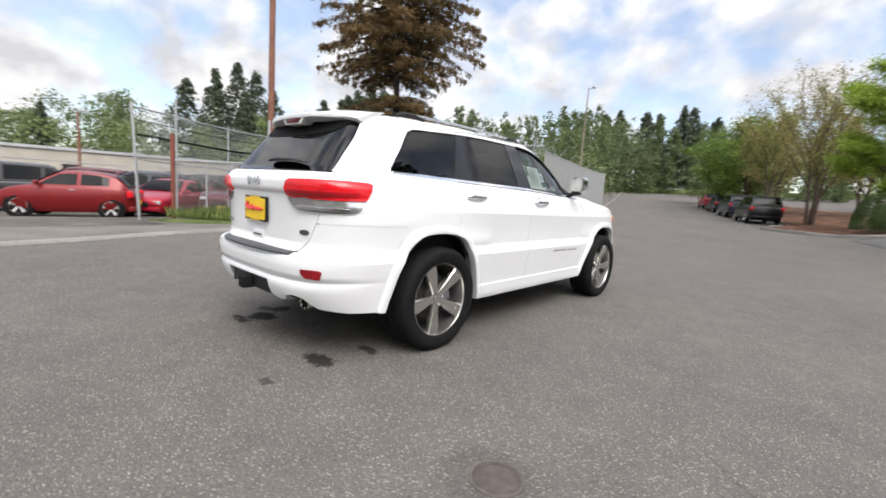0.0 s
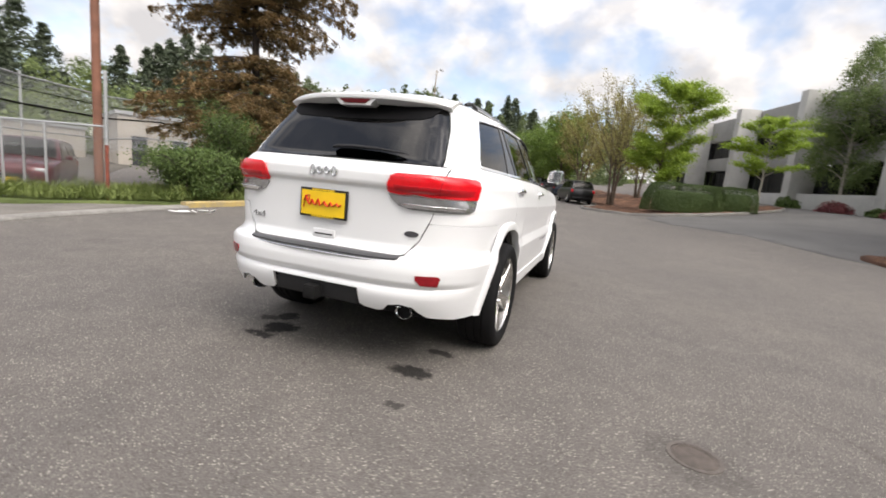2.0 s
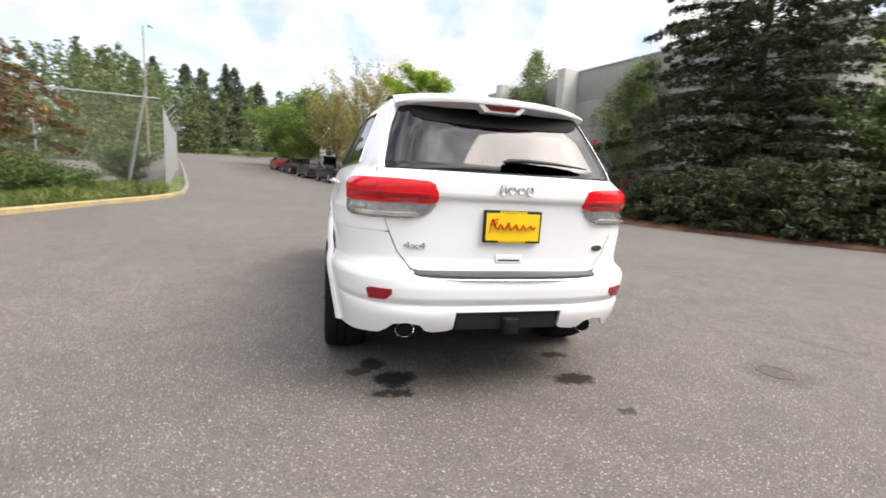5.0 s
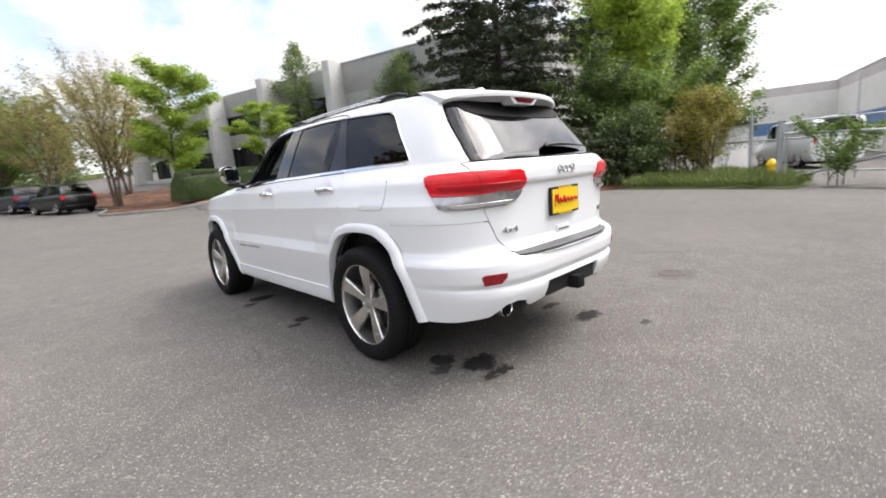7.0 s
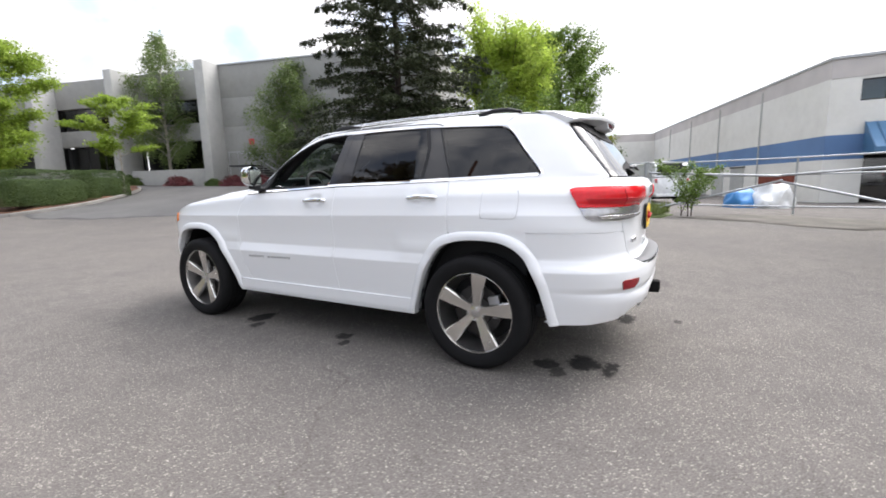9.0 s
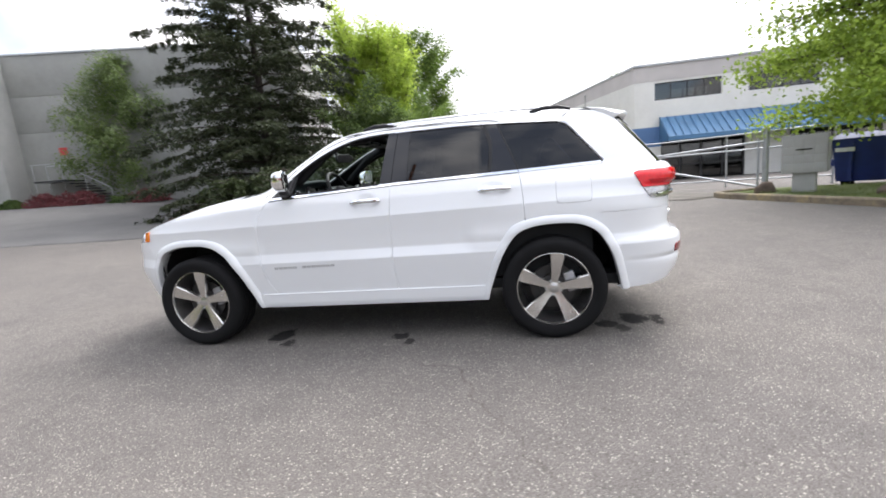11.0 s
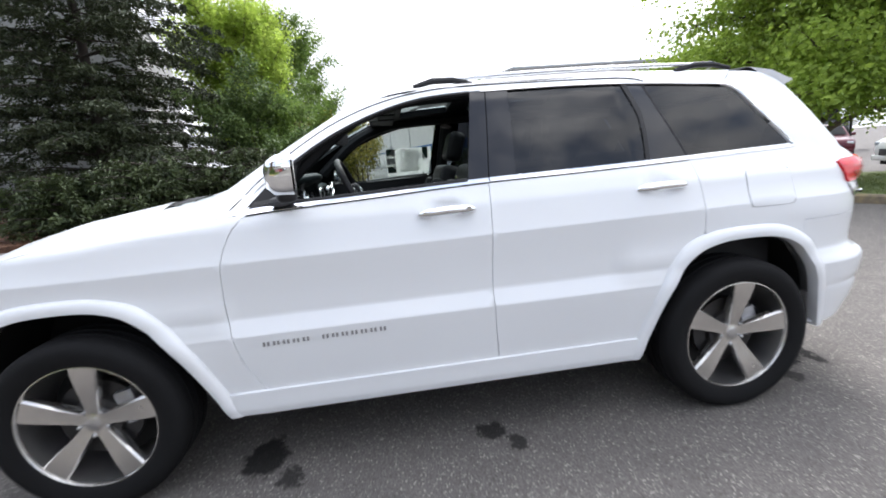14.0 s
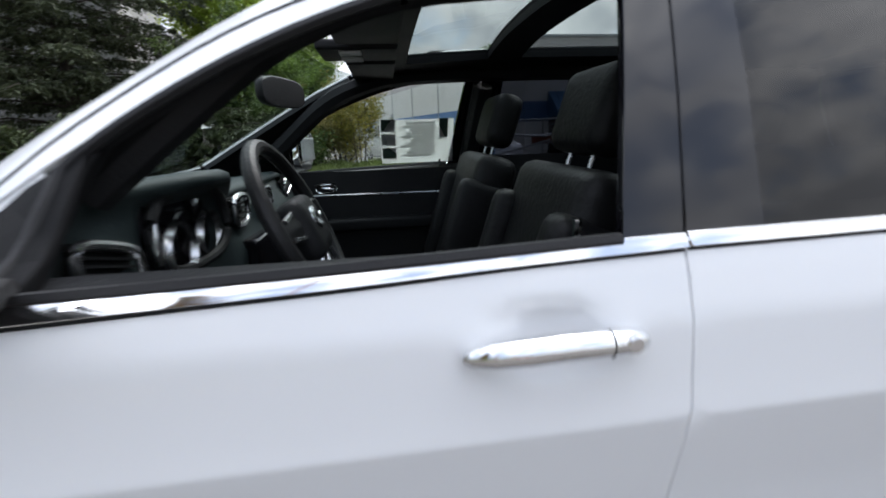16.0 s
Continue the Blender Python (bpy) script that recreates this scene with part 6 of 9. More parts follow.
        for own, pts in ((fd, [(2.165, 1.166), (2.08, 1.172), (1.90, 1.180), (1.60, 1.192), (1.38, 1.203), (1.158, 1.210)]), (rd, [(1.152, 1.211), (.70, 1.218), (.211, 1.228)]), (car, [(.205, 1.228), (-.10, 1.236), (-.372, 1.243)])):
            patch("belt_chrome", [(y, z - .007) for y, z in pts] + [(y, z + .011) for y, z in pts[::-1]], flank_point, CHROME, own, side=side, offset=0.005, lip=0.012, spacing=0.03, label="bright chrome belt strip")
        for own, pts in ((fd, [(2.16, 1.157), (2.08, 1.163), (1.90, 1.171), (1.60, 1.183), (1.38, 1.194), (1.163, 1.2015)]), (rd, [(1.157, 1.2025), (.70, 1.2095), (.211, 1.2195)])):
            bm = bmesh.new()
            bm_tube(bm, [(side * (half_width(y, z) + .0012), y, z) for y, z in curve(pts, 5)], .0026, 5)
            part("belt_gap", bm, UNDER, own)
        # seam of the upper door frames
        bm = bmesh.new()
        seam = curve([(2.232, 1.180), (2.190, 1.245), (2.10, 1.322), (2.02, 1.384), (1.82, 1.502), (1.61, 1.578), (1.40, 1.619), (1.15, 1.632), (.6, 1.628), (.40, 1.620), (.33, 1.600)], 4)
        bm_tube(bm, [(side * (half_width(y, z) - .0005), y, z) for y, z in seam], .0032, 5)
        part("door_frame_seam", bm, UNDER, fd)
        # corner sail in front of the window
        patch("mirror_sail", [(2.150, 1.182), (1.99, 1.190), (1.965, 1.352), (2.05, 1.305), (2.112, 1.248)], flank_point, SAIL_BLACK, fd, side=side, offset=0.003, lip=0.012, spacing=0.03)
        patch("pillar_foot", [(2.36, 1.140), (2.34, 1.175), (2.26, 1.235), (2.16, 1.300), (2.05, 1.345), (2.03, 1.30), (2.10, 1.215), (2.16, 1.150)], flank_point, PAINT, car, side=side, offset=-0.0045, lip=0.004, spacing=0.03)
        bm = bmesh.new()
        vs = [bm.verts.new((side * (half_width(y, z) - d), y, z)) for d in (.016, .040) for y, z in ((1.985, 1.175), (1.982, 1.290), (1.955, 1.352), (2.03, 1.325), (2.11, 1.262), (2.17, 1.185))]
        bm.faces.new(vs[:6])
        bm.faces.new(vs[6:][::-1])
        for i in range(6):
            bm.faces.new((vs[i], vs[6 + i], vs[6 + (i + 1) % 6], vs[(i + 1) % 6]))
        part("sail_trim", bm, SAIL_BLACK, fd, smooth=False)
        # handles
        for (hy, hz), dr in zip(HANDLES, (rd, fd)):
            bm = bmesh.new()
            pts = [(hy + d, hz + 0.002 * s) for d, s in ((-.120, -1), (-.117, -1), (-.108, 0), (-.085, 1), (-.04, 2), (.0, 2), (.04, 1), (.085, 0), (.108, -2), (.117, -3), (.120, -3))]
            xo = half_width(hy - 0.14, hz)
            rings = bm_tube(bm, [(side * (xo + 0.021 - 0.015 * (abs(y - hy) / .12) ** 4), y, z) for y, z in pts], [.003, .009, .0145, .0175, .0185, .0185, .0185, .0175, .014, .009, .003], 18, flat=1.0)
            part("door_handle", bm, CHROME, dr, "chrome pull handle")
            if hy > 1:
                bm = bmesh.new()
                bm_spin(bm, [(-.006, .0001), (.004, .0001), (.004, .010), (.002, .0125), (-.006, .0125)], "x", 18, closed=False, origin=(0, 0, 0))
                bmesh.ops.transform(bm, matrix=Matrix.Translation((side * (xo + .0325), hy - .088, hz + .005)) @ Matrix.Rotation(0 if side > 0 else math.pi, 4, "Z"), verts=bm.verts)
                part("key_lock", bm, CHROME, dr)
                bm = bmesh.new()
                bm_tube(bm, [(side * (xo + .0197), hy + d, hz + .003) for d in (-.0620, -.0608)], .0184, 18, flat=1.0)
                part("handle_seam", bm, UNDER, dr)
        # door name in illegible bars
        nb = group_empty("name_badge", parent=fd)
        y = 2.165
        for k in range(13):
            if k != 5:
                z = 0.632 - (y - 1.9) * 0.01
                x = half_width(y, z)
                for d in (0, .017):
                    box("badge_bar", (side * x - .002, y - d - .0095, z - .009), (side * x + .002, y - d, z + .009), BADGE_GREY, nb)
            y -= 0.040
        tagged(nb, "small silver lettering as bars")
        # mirror
        mr = group_empty("wing_mirror", parent=car)
        cx = side * 0.948
        bm = bmesh.new()
        bmesh.ops.create_uvsphere(bm, u_segments=28, v_segments=18, radius=1)
        for v in bm.verts:
            p = v.co
            f = lambda t, n: math.copysign(abs(t) ** n, t)
            x, y, z = f(p.x, .62), f(p.y, .8), f(p.z, .62)
            if y < -0.15:
                y = -0.15
            v.co = (cx + side * (x * .086 + .008 * z), 1.952 + y * .086 + .012 * abs(x), 1.302 + z * .080 + 0.006 * x)
        toe = Matrix.Translation((cx, 1.955, 0)) @ Matrix.Rotation(radians(-17 * side), 4, "Z") @ Matrix.Translation((-cx, -1.955, 0))
        bmesh.ops.transform(bm, matrix=toe, verts=bm.verts)
        part("mirror_shell", bm, CHROME, mr, "chrome mirror shell", angle=60)
        bm = bmesh.new()
        bmesh.ops.create_uvsphere(bm, u_segments=24, v_segments=14, radius=1)
        for v in bm.verts:
            p = v.co
            f = lambda t, n: math.copysign(abs(t) ** n, t)
            v.co = toe @ Vector((cx + side * (f(p.x, .6) * .052 - .020), 1.970 + f(p.y, .7) * .038, 1.222 + f(p.z, .7) * .024))
        part("mirror_foot", bm, BLACK_PL, mr, "black plastic lower shell")
        bm = bmesh.new()
        bm_tube(bm, [(side * .835, 2.03, 1.200), (side * .88, 2.00, 1.204), (side * .93, 1.965, 1.210)], [.045, .035, .03], 10, flat=.5)
        part("mirror_arm", bm, BLACK_PL, mr)
        bm = bmesh.new()
        bm_box(bm, (cx - .068, 1.9385, 1.250), (cx + .068, 1.9415, 1.358), toe, .001)
        part("mirror_glass", bm, CHROME, mr, smooth=False)
        # lamps at the tail: red above, clear below, wrapped round the corner
        red = [(arc_x(.398, 1.064), 1.064), (arc_x(.402, 1.105), 1.105), (arc_x(.418, 1.143), 1.143), (arc_x(.45, 1.156), 1.156), (arc_x(.60, 1.160), 1.160), (arc_y(-.72, 1.160), 1.160), (arc_y(-.60, 1.157), 1.157), (arc_y(-.575, 1.147), 1.147), (arc_y(-.60, 1.10), 1.10), (arc_y(-.632, 1.048), 1.048), (arc_y(-.78, 1.046), 1.046), (arc_x(.62, 1.048), 1.048), (arc_x(.55, 1.055), 1.055), (arc_x(.47, 1.048), 1.048), (arc_x(.41, 1.054), 1.054)]
        clear = [(arc_x(.404, 1.048), 1.048), (arc_x(.47, 1.042), 1.042), (arc_x(.55, 1.049), 1.049), (arc_x(.62, 1.042), 1.042), (arc_y(-.78, 1.040), 1.040), (arc_y(-.634, 1.042), 1.042), (arc_y(-.672, .985), .985), (arc_y(-.70, .972), .972), (arc_x(.70, .968), .968), (arc_x(.52, .974), .974), (arc_x(.46, .990), .990), (arc_x(.425, 1.016), 1.016)]
        tl = group_empty("tail_lamp", parent=car)
        patch("lens_red", red, tail_point, LAMP_RED, tl, side=side, offset=0.010, lip=0.03, spacing=0.02, bulge=0.006, label="bright red lens")
        band = [(arc_x(.44, 1.098), 1.098), (arc_y(-.66, 1.098), 1.098), (arc_y(-.68, 1.072), 1.072), (arc_x(.45, 1.078), 1.078)]
        patch("lens_band", band, tail_point, LAMP_MIDRED, tl, side=side, offset=0.0168, lip=0.01, spacing=0.02, label="deep red inner band")
        bm = bmesh.new()
        bm_tube(bm, [tail_point(arc_x(x, z), z) * 1.0 + Vector((.012, -.018, 0)) for x, z in ((.664, 1.052), (.674, 1.10), (.682, 1.152))], .0022, 5)
        if side < 0:
            bmesh.ops.scale(bm, vec=(-1, 1, 1), verts=bm.verts)
        part("lens_split", bm, LAMP_DKRED, tl)
        patch("lens_clear", clear, tail_point, LAMP_SMOKE, tl, side=side, offset=0.007, lip=0.03, spacing=0.02, bulge=0.010, label="clear silver lens")
        strip = [(arc_x(.47, 1.004), 1.004), (arc_y(-.72, 1.000), 1.000), (arc_y(-.735, .986), .986), (arc_x(.50, .986), .986)]
        patch("lens_bright_strip", strip, tail_point, CHROME, tl, side=side, offset=0.026, lip=0.01, spacing=0.03)
        # bumper reflector
        rf = [(arc_x(.610, .626), .626), (arc_x(.715, .626), .626), (arc_x(.728, .616), .616), (arc_x(.715, .570), .570), (arc_x(.637, .573), .573), (arc_x(.610, .602), .602)]
        patch("bumper_reflector", rf, tail_point, LAMP_DKRED, car, side=side, offset=0.006, lip=0.02, spacing=0.03, label="dark red reflector")
        # tail pipe
        ex = group_empty("exhaust_tip", parent=car)
        bm = bmesh.new()
        bm_spin(bm, [(-.12, .046), (.10, .050), (.115, .0525), (.119, .050), (.113, .0455), (-.12, .042)], "y", 32, origin=(side * .524, -.755, .386))
        bmesh.ops.scale(bm, vec=(.98, -.86, .82), verts=bm.verts, space=Matrix.Translation((-side * .524, .755, -.386)))
        part("pipe", bm, CHROME, ex)
        bm = bmesh.new()
        bm_spin(bm, [(0, .0001), (0, .047)], "y", 24, closed=False, origin=(side * .524, -.82, .386))
        part("pipe_inside", bm, UNDER, ex)
        # roof rail
        rr = group_empty("roof_rail", parent=car)
        yy = np.linspace(-.12, 1.32, 15)
        bm = bmesh.new()
        bm_tube(bm, [(side * (.545 - .03 * max(0, y - 1)), y, EDGE_Z(y) + .024 + .026 * math.sin(math.pi * min(1, max(0, (y + .17) / 1.54))) ** .4) for y in yy], (.010), 8)
        part("rail", bm, SATIN, rr)
        for y0, y1 in ((-.20, .10), (1.14, 1.42)):
            bm = bmesh.new()
            ym = (y0 + y1) / 2
            bm_tube(bm, [(side * .548, y0, EDGE_Z(y0) + .014), (side * .547, ym - .05, EDGE_Z(ym) + .036), (side * .547, ym + .05, EDGE_Z(ym) + .037), (side * .545, y1, EDGE_Z(y1) + .016)], [.010, .015, .015, .010], 8)
            part("rail_foot", bm, BLACK_PL, rr)
        # head lamp and amber marker
        hl = [(nose_arc_x(.42, .92), .92), (nose_arc_x(.50, .975), .975), (nose_arc_x(.61, .955), .955), (nose_arc_x(.63, .91), .91), (nose_arc_x(.60, .875), .875), (nose_arc_x(.5, .86), .86)]
        patch("head_lamp", hl, nose_point, LAMP_CLEAR, car, side=side, offset=0.004, lip=0.03, spacing=0.03, bulge=.006)
        mk = [(nose_arc_y(3.40, .975), .975), (nose_arc_y(3.345, .985), .985), (nose_arc_y(3.355, .905), .905), (nose_arc_y(3.41, .895), .895)]
        patch("side_marker", mk, nose_point, LAMP_AMBER, car, side=side, offset=0.016, lip=0.02, spacing=0.03, label="amber side marker")
    # fuel flap on the driver's flank
    fl = [(-.06, 1.150), (-.26, 1.150), (-.278, 1.14), (-.284, 1.12), (-.282, 1.01), (-.268, .992), (-.25, .985), (-.07, .985), (-.052, .995), (-.046, 1.015), (-.046, 1.12), (-.05, 1.142)]
    patch("fuel_flap", fl, flank_point, PAINT, car, side=-1, offset=0.0025, lip=0.012, spacing=0.03)
    bm = bmesh.new()
    bm_tube(bm, [(-half_width(y, z) - .0005, y, z) for y, z in curve(fl + fl[:1], 3)], .0016, 5, cap=False)
    part("flap_seam", bm, SEAM_GREY, car)
    # ---- tail ----
    gate_r = [(.47, .718), (.515, .725), (.578, .80), (.634, .93), (.656, 1.0), (.676, 1.10), (.684, 1.15), (.683, 1.212)]
    gate = [(arc_x(x, z), z) for x, z in gate_r]
    gate = gate + [(-a, z) for a, z in gate[::-1]]
    tg = patch("tailgate", gate, tail_point, PAINT, car, rows=ROWS_Z, spacing=0.04)
    gl = [(arc_x(x, z), z) for x, z in ((.642, 1.222), (.628, 1.32), (.598, 1.45), (.562, 1.54), (.535, 1.575))]
    patch("rear_glass", gl + [(-a, z) for a, z in gl[::-1]], tail_point, REAR_GLASS, tg, offset=-0.002, lip=0.01, rows=list(np.arange(1.22, 1.6, .04)), spacing=0.06, label="dark tinted rear window")
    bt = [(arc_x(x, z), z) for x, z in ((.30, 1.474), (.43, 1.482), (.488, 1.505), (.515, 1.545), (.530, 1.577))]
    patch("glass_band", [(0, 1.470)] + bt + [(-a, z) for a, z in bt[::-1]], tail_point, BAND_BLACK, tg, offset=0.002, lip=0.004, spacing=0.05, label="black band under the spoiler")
    za = float(np.interp(.3395, [-p[0] for p in REAR_MID], [p[1] for p in REAR_MID]))
    bz = [(arc_y(-.445, .36), .36), (arc_y(-.50, .345), .345), (arc_y(-.70, .352), .352), (arc_x(.66, .375), .375), (arc_x(.625, .405), .405), (arc_x(.595, .440), .440), (arc_x(.53, .452), .452), (arc_x(.465, .44), .44), (arc_x(.435, .405), .405), (arc_x(.40, .395), .395), (arc_x(.32, .405), .405), (arc_x(.295, .42), .42), (arc_x(.29, .515), .515)]
    tz = [(arc_x(.468, .710), .710), (arc_x(.520, .716), .716), (arc_x(.584, .798), .798), (arc_x(.628, .895), .895), (arc_x(.650, .898), .898), (arc_y(-.3395, .898), .898), (arc_y(-.3395, za), za)]
    tz += [(arc_y(y, z), z) for y, z in REAR_MID if y < -.3405 and z > .37]
    ring = tz[::-1]
    outline = [(-a, z) for a, z in bz] + bz[::-1] + ring + [(-a, z) for a, z in ring[::-1]]
    bumper = patch("rear_bumper", outline, tail_point, PAINT, car, rows=ROWS_Z, spacing=0.04)
    bm = bmesh.new()
    st = []
    for k in range(25):
        x = -.505 + 1.01 * k / 24
        yb = -(1 - abs(x / .92) ** 3) ** (1 / 3)
        st.append([bm.verts.new((x, yb * r + o, z)) for r, o, z in ((.985, .075, .712), (.985, .060, .720), (.99, .004, .714), (1.0, -.004, .704), (1.0, -.004, .694))])
    for a, b in zip(st, st[1:]):
        for i in range(4):
            bm.faces.new((a[i], a[i + 1], b[i + 1], b[i]))
    part("step_pad", bm, plain("grey_step_pad", (0.055, 0.056, 0.06), 0.5), bumper, "grey ribbed step pad")
    bm = bmesh.new()
    bm_tube(bm, [(x, -(1 - abs(x / .92) ** 3) ** (1 / 3) * 1.0 - .003, .684) for x in np.linspace(-.50, .50, 21)], .005, 6)
    part("bright_strip", bm, SATIN, bumper)
    box("hitch_cover", (-.282, -.965, .412), (.282, -.90, .508), BLACK_PL, bumper, "black plastic hitch cover", bevel=.012)
    bm = bmesh.new()
    bm_box(bm, (-.040, -1.03, .405), (.040, -.90, .485), None, .008)
    bm_box(bm, (-.028, -1.034, .417), (.028, -1.028, .473), None, .002)
    part("tow_receiver", bm, UNDER, bumper)
    # plate
    pl = group_empty("dealer_plate", parent=car)
    box("plate_frame", (-.158, -.937, .866), (.158, -.920, 1.032), BLACK_PL, pl, bevel=.004)
    box("plate_face", (-.146, -.941, .878), (.146, -.936, 1.018), YELLOW, pl, "yellow plate with red script as strokes")
    bm = bmesh.new()
    zz = [.955, .985, .95, .935, .965, .94, .938, .972, .935, .945, .962, .94, .936, .96, .94, .945, .958, .941, .952]
    bm_tube(bm, [(-.125 + .0138 * k, -.9425, z) for k, z in enumerate(zz)], .011, 5, flat=.4)
    bm_tube(bm, [(-.128, -.9425, .918), (-.118, -.9425, .985), (-.085, -.9425, .99), (-.09, -.9425, .965), (-.11, -.9425, .955)], .0065, 5, flat=.5)
    part("plate_script", bm, INK_RED, pl, "red script drawn as strokes")
    for z in (.873, 1.0245):
        for k in range(9):
            box("plate_bar", (-.075 + k * .017, -.9395, z - .005), (-.063 + k * .017, -.9365, z + .005), YELLOW, pl)
    # maker's mark as plain shapes
    bd = group_empty("maker_badge", parent=tg)
    for x, w, h in ((-.070, .034, .064), (-.024, .040, .044), (.024, .040, .044), (.072, .038, .058)):
        bm = bmesh.new()
        bm_tube(bm, [(x + (w / 2 - .004) * math.cos(t), -.950, 1.138 + (h / 2 - .004) * math.sin(t)) for t in np.linspace(0, 6.283, 17)], .0055, 6, cap=False)
        part("badge_shape", bm, SATIN, bd)
    # drive badge
    fc = bpy.data.curves.new("drive_badge", "FONT")
    fc.body, fc.size, fc.extrude, fc.align_x = "4x4", 0.062, 0.003, "CENTER"
    tmp = new("drive_badge", fc)
    dg = bpy.context.evaluated_depsgraph_get()
    me = bpy.data.meshes.new_from_object(tmp.evaluated_get(dg))
    bpy.data.objects.remove(tmp)
    me.materials.append(SATIN)
    bad = new("drive_badge", me)
    bad.parent = tg
    ap = tail_point(arc_x(-.50, .835), .835)
    ap2 = tail_point(arc_x(-.44, .835), .835)
    bad.matrix_basis = Matrix.Translation(ap + Vector((0, -.006, -.012))) @ Matrix.Rotation(math.atan2(ap2.y - ap.y, ap2.x - ap.x), 4, "Z") @ Matrix.Rotation(math.pi / 2, 4, "X") @ Matrix.Diagonal((1.25, .75, 1, 1))
    ov = [(arc_x(.54 + .038 * math.cos(t), .838 + .016 * math.sin(t)), .838 + .016 * math.sin(t)) for t in np.linspace(0, 6.283, 20, endpoint=False)]
    patch("oval_badge", ov, tail_point, plain("grey_badge", (.10, .10, .11), .3, .6), tg, offset=.006, lip=.008, spacing=.02)
    # gate pull
    box("gate_pull", (-.075, -.918, .752), (.075, -.902, .800), PAINT, tg, bevel=.006)
    box("gate_pull_slot", (-.06, -.9195, .768), (.06, -.917, .776), UNDER, tg)
    # wiper
    wp = group_empty("rear_wiper", parent=tg)
    bm = bmesh.new()
    ww = [(-.03, 1.272), (.0, 1.280), (.11, 1.284), (.26, 1.280), (.40, 1.268), (.46, 1.262)]
    bm_tube(bm, [tail_point(arc_x(x, z), z) + Vector((0, -.022, .006)) for x, z in ww], [.012, .019, .018, .015, .009, .005], 8, flat=.6)
    part("wiper_blade", bm, BLACK_PL, wp)
    # roof with two openings for the glass panes
    us = [-1, -.9, -.8, -.74, -.62, -.5, -.3, -.1, .1, .3, .5, .62, .74, .8, .9, 1]
    ys = [-.36, -.28, -.18, -.08, .02, .12, .26, .40, .55, .70, .85, .98, 1.05, 1.12, 1.24, 1.35, 1.45, 1.52, 1.58, 1.64]
    panes = ((.40, .98), (1.12, 1.45))

    def roof_xyz(u, y, drop=0.0):
        ez = EDGE_Z(y)
        hw = half_width(y, ez)
        return (u * hw, y, ez + (ROOF_Z(y) - ez) * (1 - abs(u) ** 2.6) - drop)

    def cut_sheet(name, drop, mat):
        vs = [roof_xyz(u, y, drop) for y in ys for u in us]
        w = len(us)
        fs = []
        for j in range(len(ys) - 1):
            for i in range(w - 1):
                inside = abs(us[i] + us[i + 1]) / 2 < .73 and any(a - .001 <= ys[j] and ys[j + 1] <= b + .001 for a, b in panes)
                if not inside:
                    fs.append((j * w + i, j * w + i + 1, (j + 1) * w + i + 1, (j + 1) * w + i))
        return mesh_object(name, vs, fs, mat, car, smooth=True)
    cut_sheet("roof", 0.0, PAINT)
    cut_sheet("headliner", 0.034, CABIN)
    for a, b in panes:
        vs = [roof_xyz(u, y, 0.012) for y in np.linspace(a - .005, b + .005, 6) for u in np.linspace(-.745, .745, 8)]
        fs = [(j * 8 + i, j * 8 + i + 1, (j + 1) * 8 + i + 1, (j + 1) * 8 + i) for j in range(5) for i in range(7)]
        mesh_object("roof_pane", vs, fs, glassy("roof_glass", (0.30, 0.34, 0.33), 0, .02), car, "tinted glass roof pane", True)
        loop = [(a, u) for u in np.linspace(-.74, .74, 13)] + [(b, u) for u in np.linspace(.74, -.74, 13)]
        lip = [roof_xyz(u, y, d) for y, u in loop for d in (0.002, 0.036)]
        mesh_object("pane_frame", lip, [(2 * i, 2 * i + 1, (2 * i + 3) % 52, (2 * i + 2) % 52) for i in range(26)], CABIN, car)
    # spoiler
    bm = bmesh.new()
    rows = []
    for k in range(33):
        u = -1 + k / 16
        x = u * .575
        yt = -.690 + .150 * abs(u) ** 2.4
        zt = 1.619 - .034 * abs(u) ** 4
        yf = -.30
        zf = roof_xyz(u * .93, -.33)[2] + .004
        d = .016 + .016 * (1 - abs(u) ** 6)
        rows.append([bm.verts.new(p) for p in ((x * .98, yf, zf), (x, (yf + yt) / 2, (zf + zt) / 2 + .010), (x, yt + .03, zt + .003), (x, yt + .004, zt - .004), (x, yt, zt - .012), (x, yt + .006, zt - d), (x, yt + .085 - .03 * abs(u) ** 4, zt - d - .022), (x * .985, -.47, 1.568 - .01 * abs(u) ** 3))])
    for a, b in zip(rows, rows[1:]):
        for i in range(6):
            bm.faces.new((a[i], a[i + 1], b[i + 1], b[i]))
    for r in (rows[0], rows[-1]):
        bm.faces.new(r)
    under = [[tuple(v.co) for v in r[6:8]] for r in rows]
    sp = part("spoiler", bm, PAINT, car, angle=48)
    # rear strip of the underside, shade painted in as black
    mesh_object("spoiler_underside", [p for r in under for p in r], [(2 * k, 2 * k + 1, 2 * k + 3, 2 * k + 2) for k in range(len(under) - 1)], BAND_BLACK, sp, "underside of the spoiler, painted black for its shade")
    bm = bmesh.new()
    bm_box(bm, (-.105, -.680, 1.556), (.105, -.640, 1.584), None, .006)
    for v in bm.verts:
        v.co.x *= 1 if v.co.z > 1.57 else .74
    part("brake_light", bm, LAMP_DARKER, sp, "third brake light, its red darkened for the shade of the lip")
    bm = bmesh.new()
    bm_box(bm, (-.150, -.672, 1.545), (.150, -.58, 1.598), None, .008)
    for v in bm.verts:
        v.co.x *= 1 if v.co.z > 1.57 else .72
    part("light_housing", bm, PAINT, sp)
    bm = bmesh.new()
    fin = [(-.40, 1.660), (-.33, 1.712), (-.30, 1.712), (-.18, 1.682)]
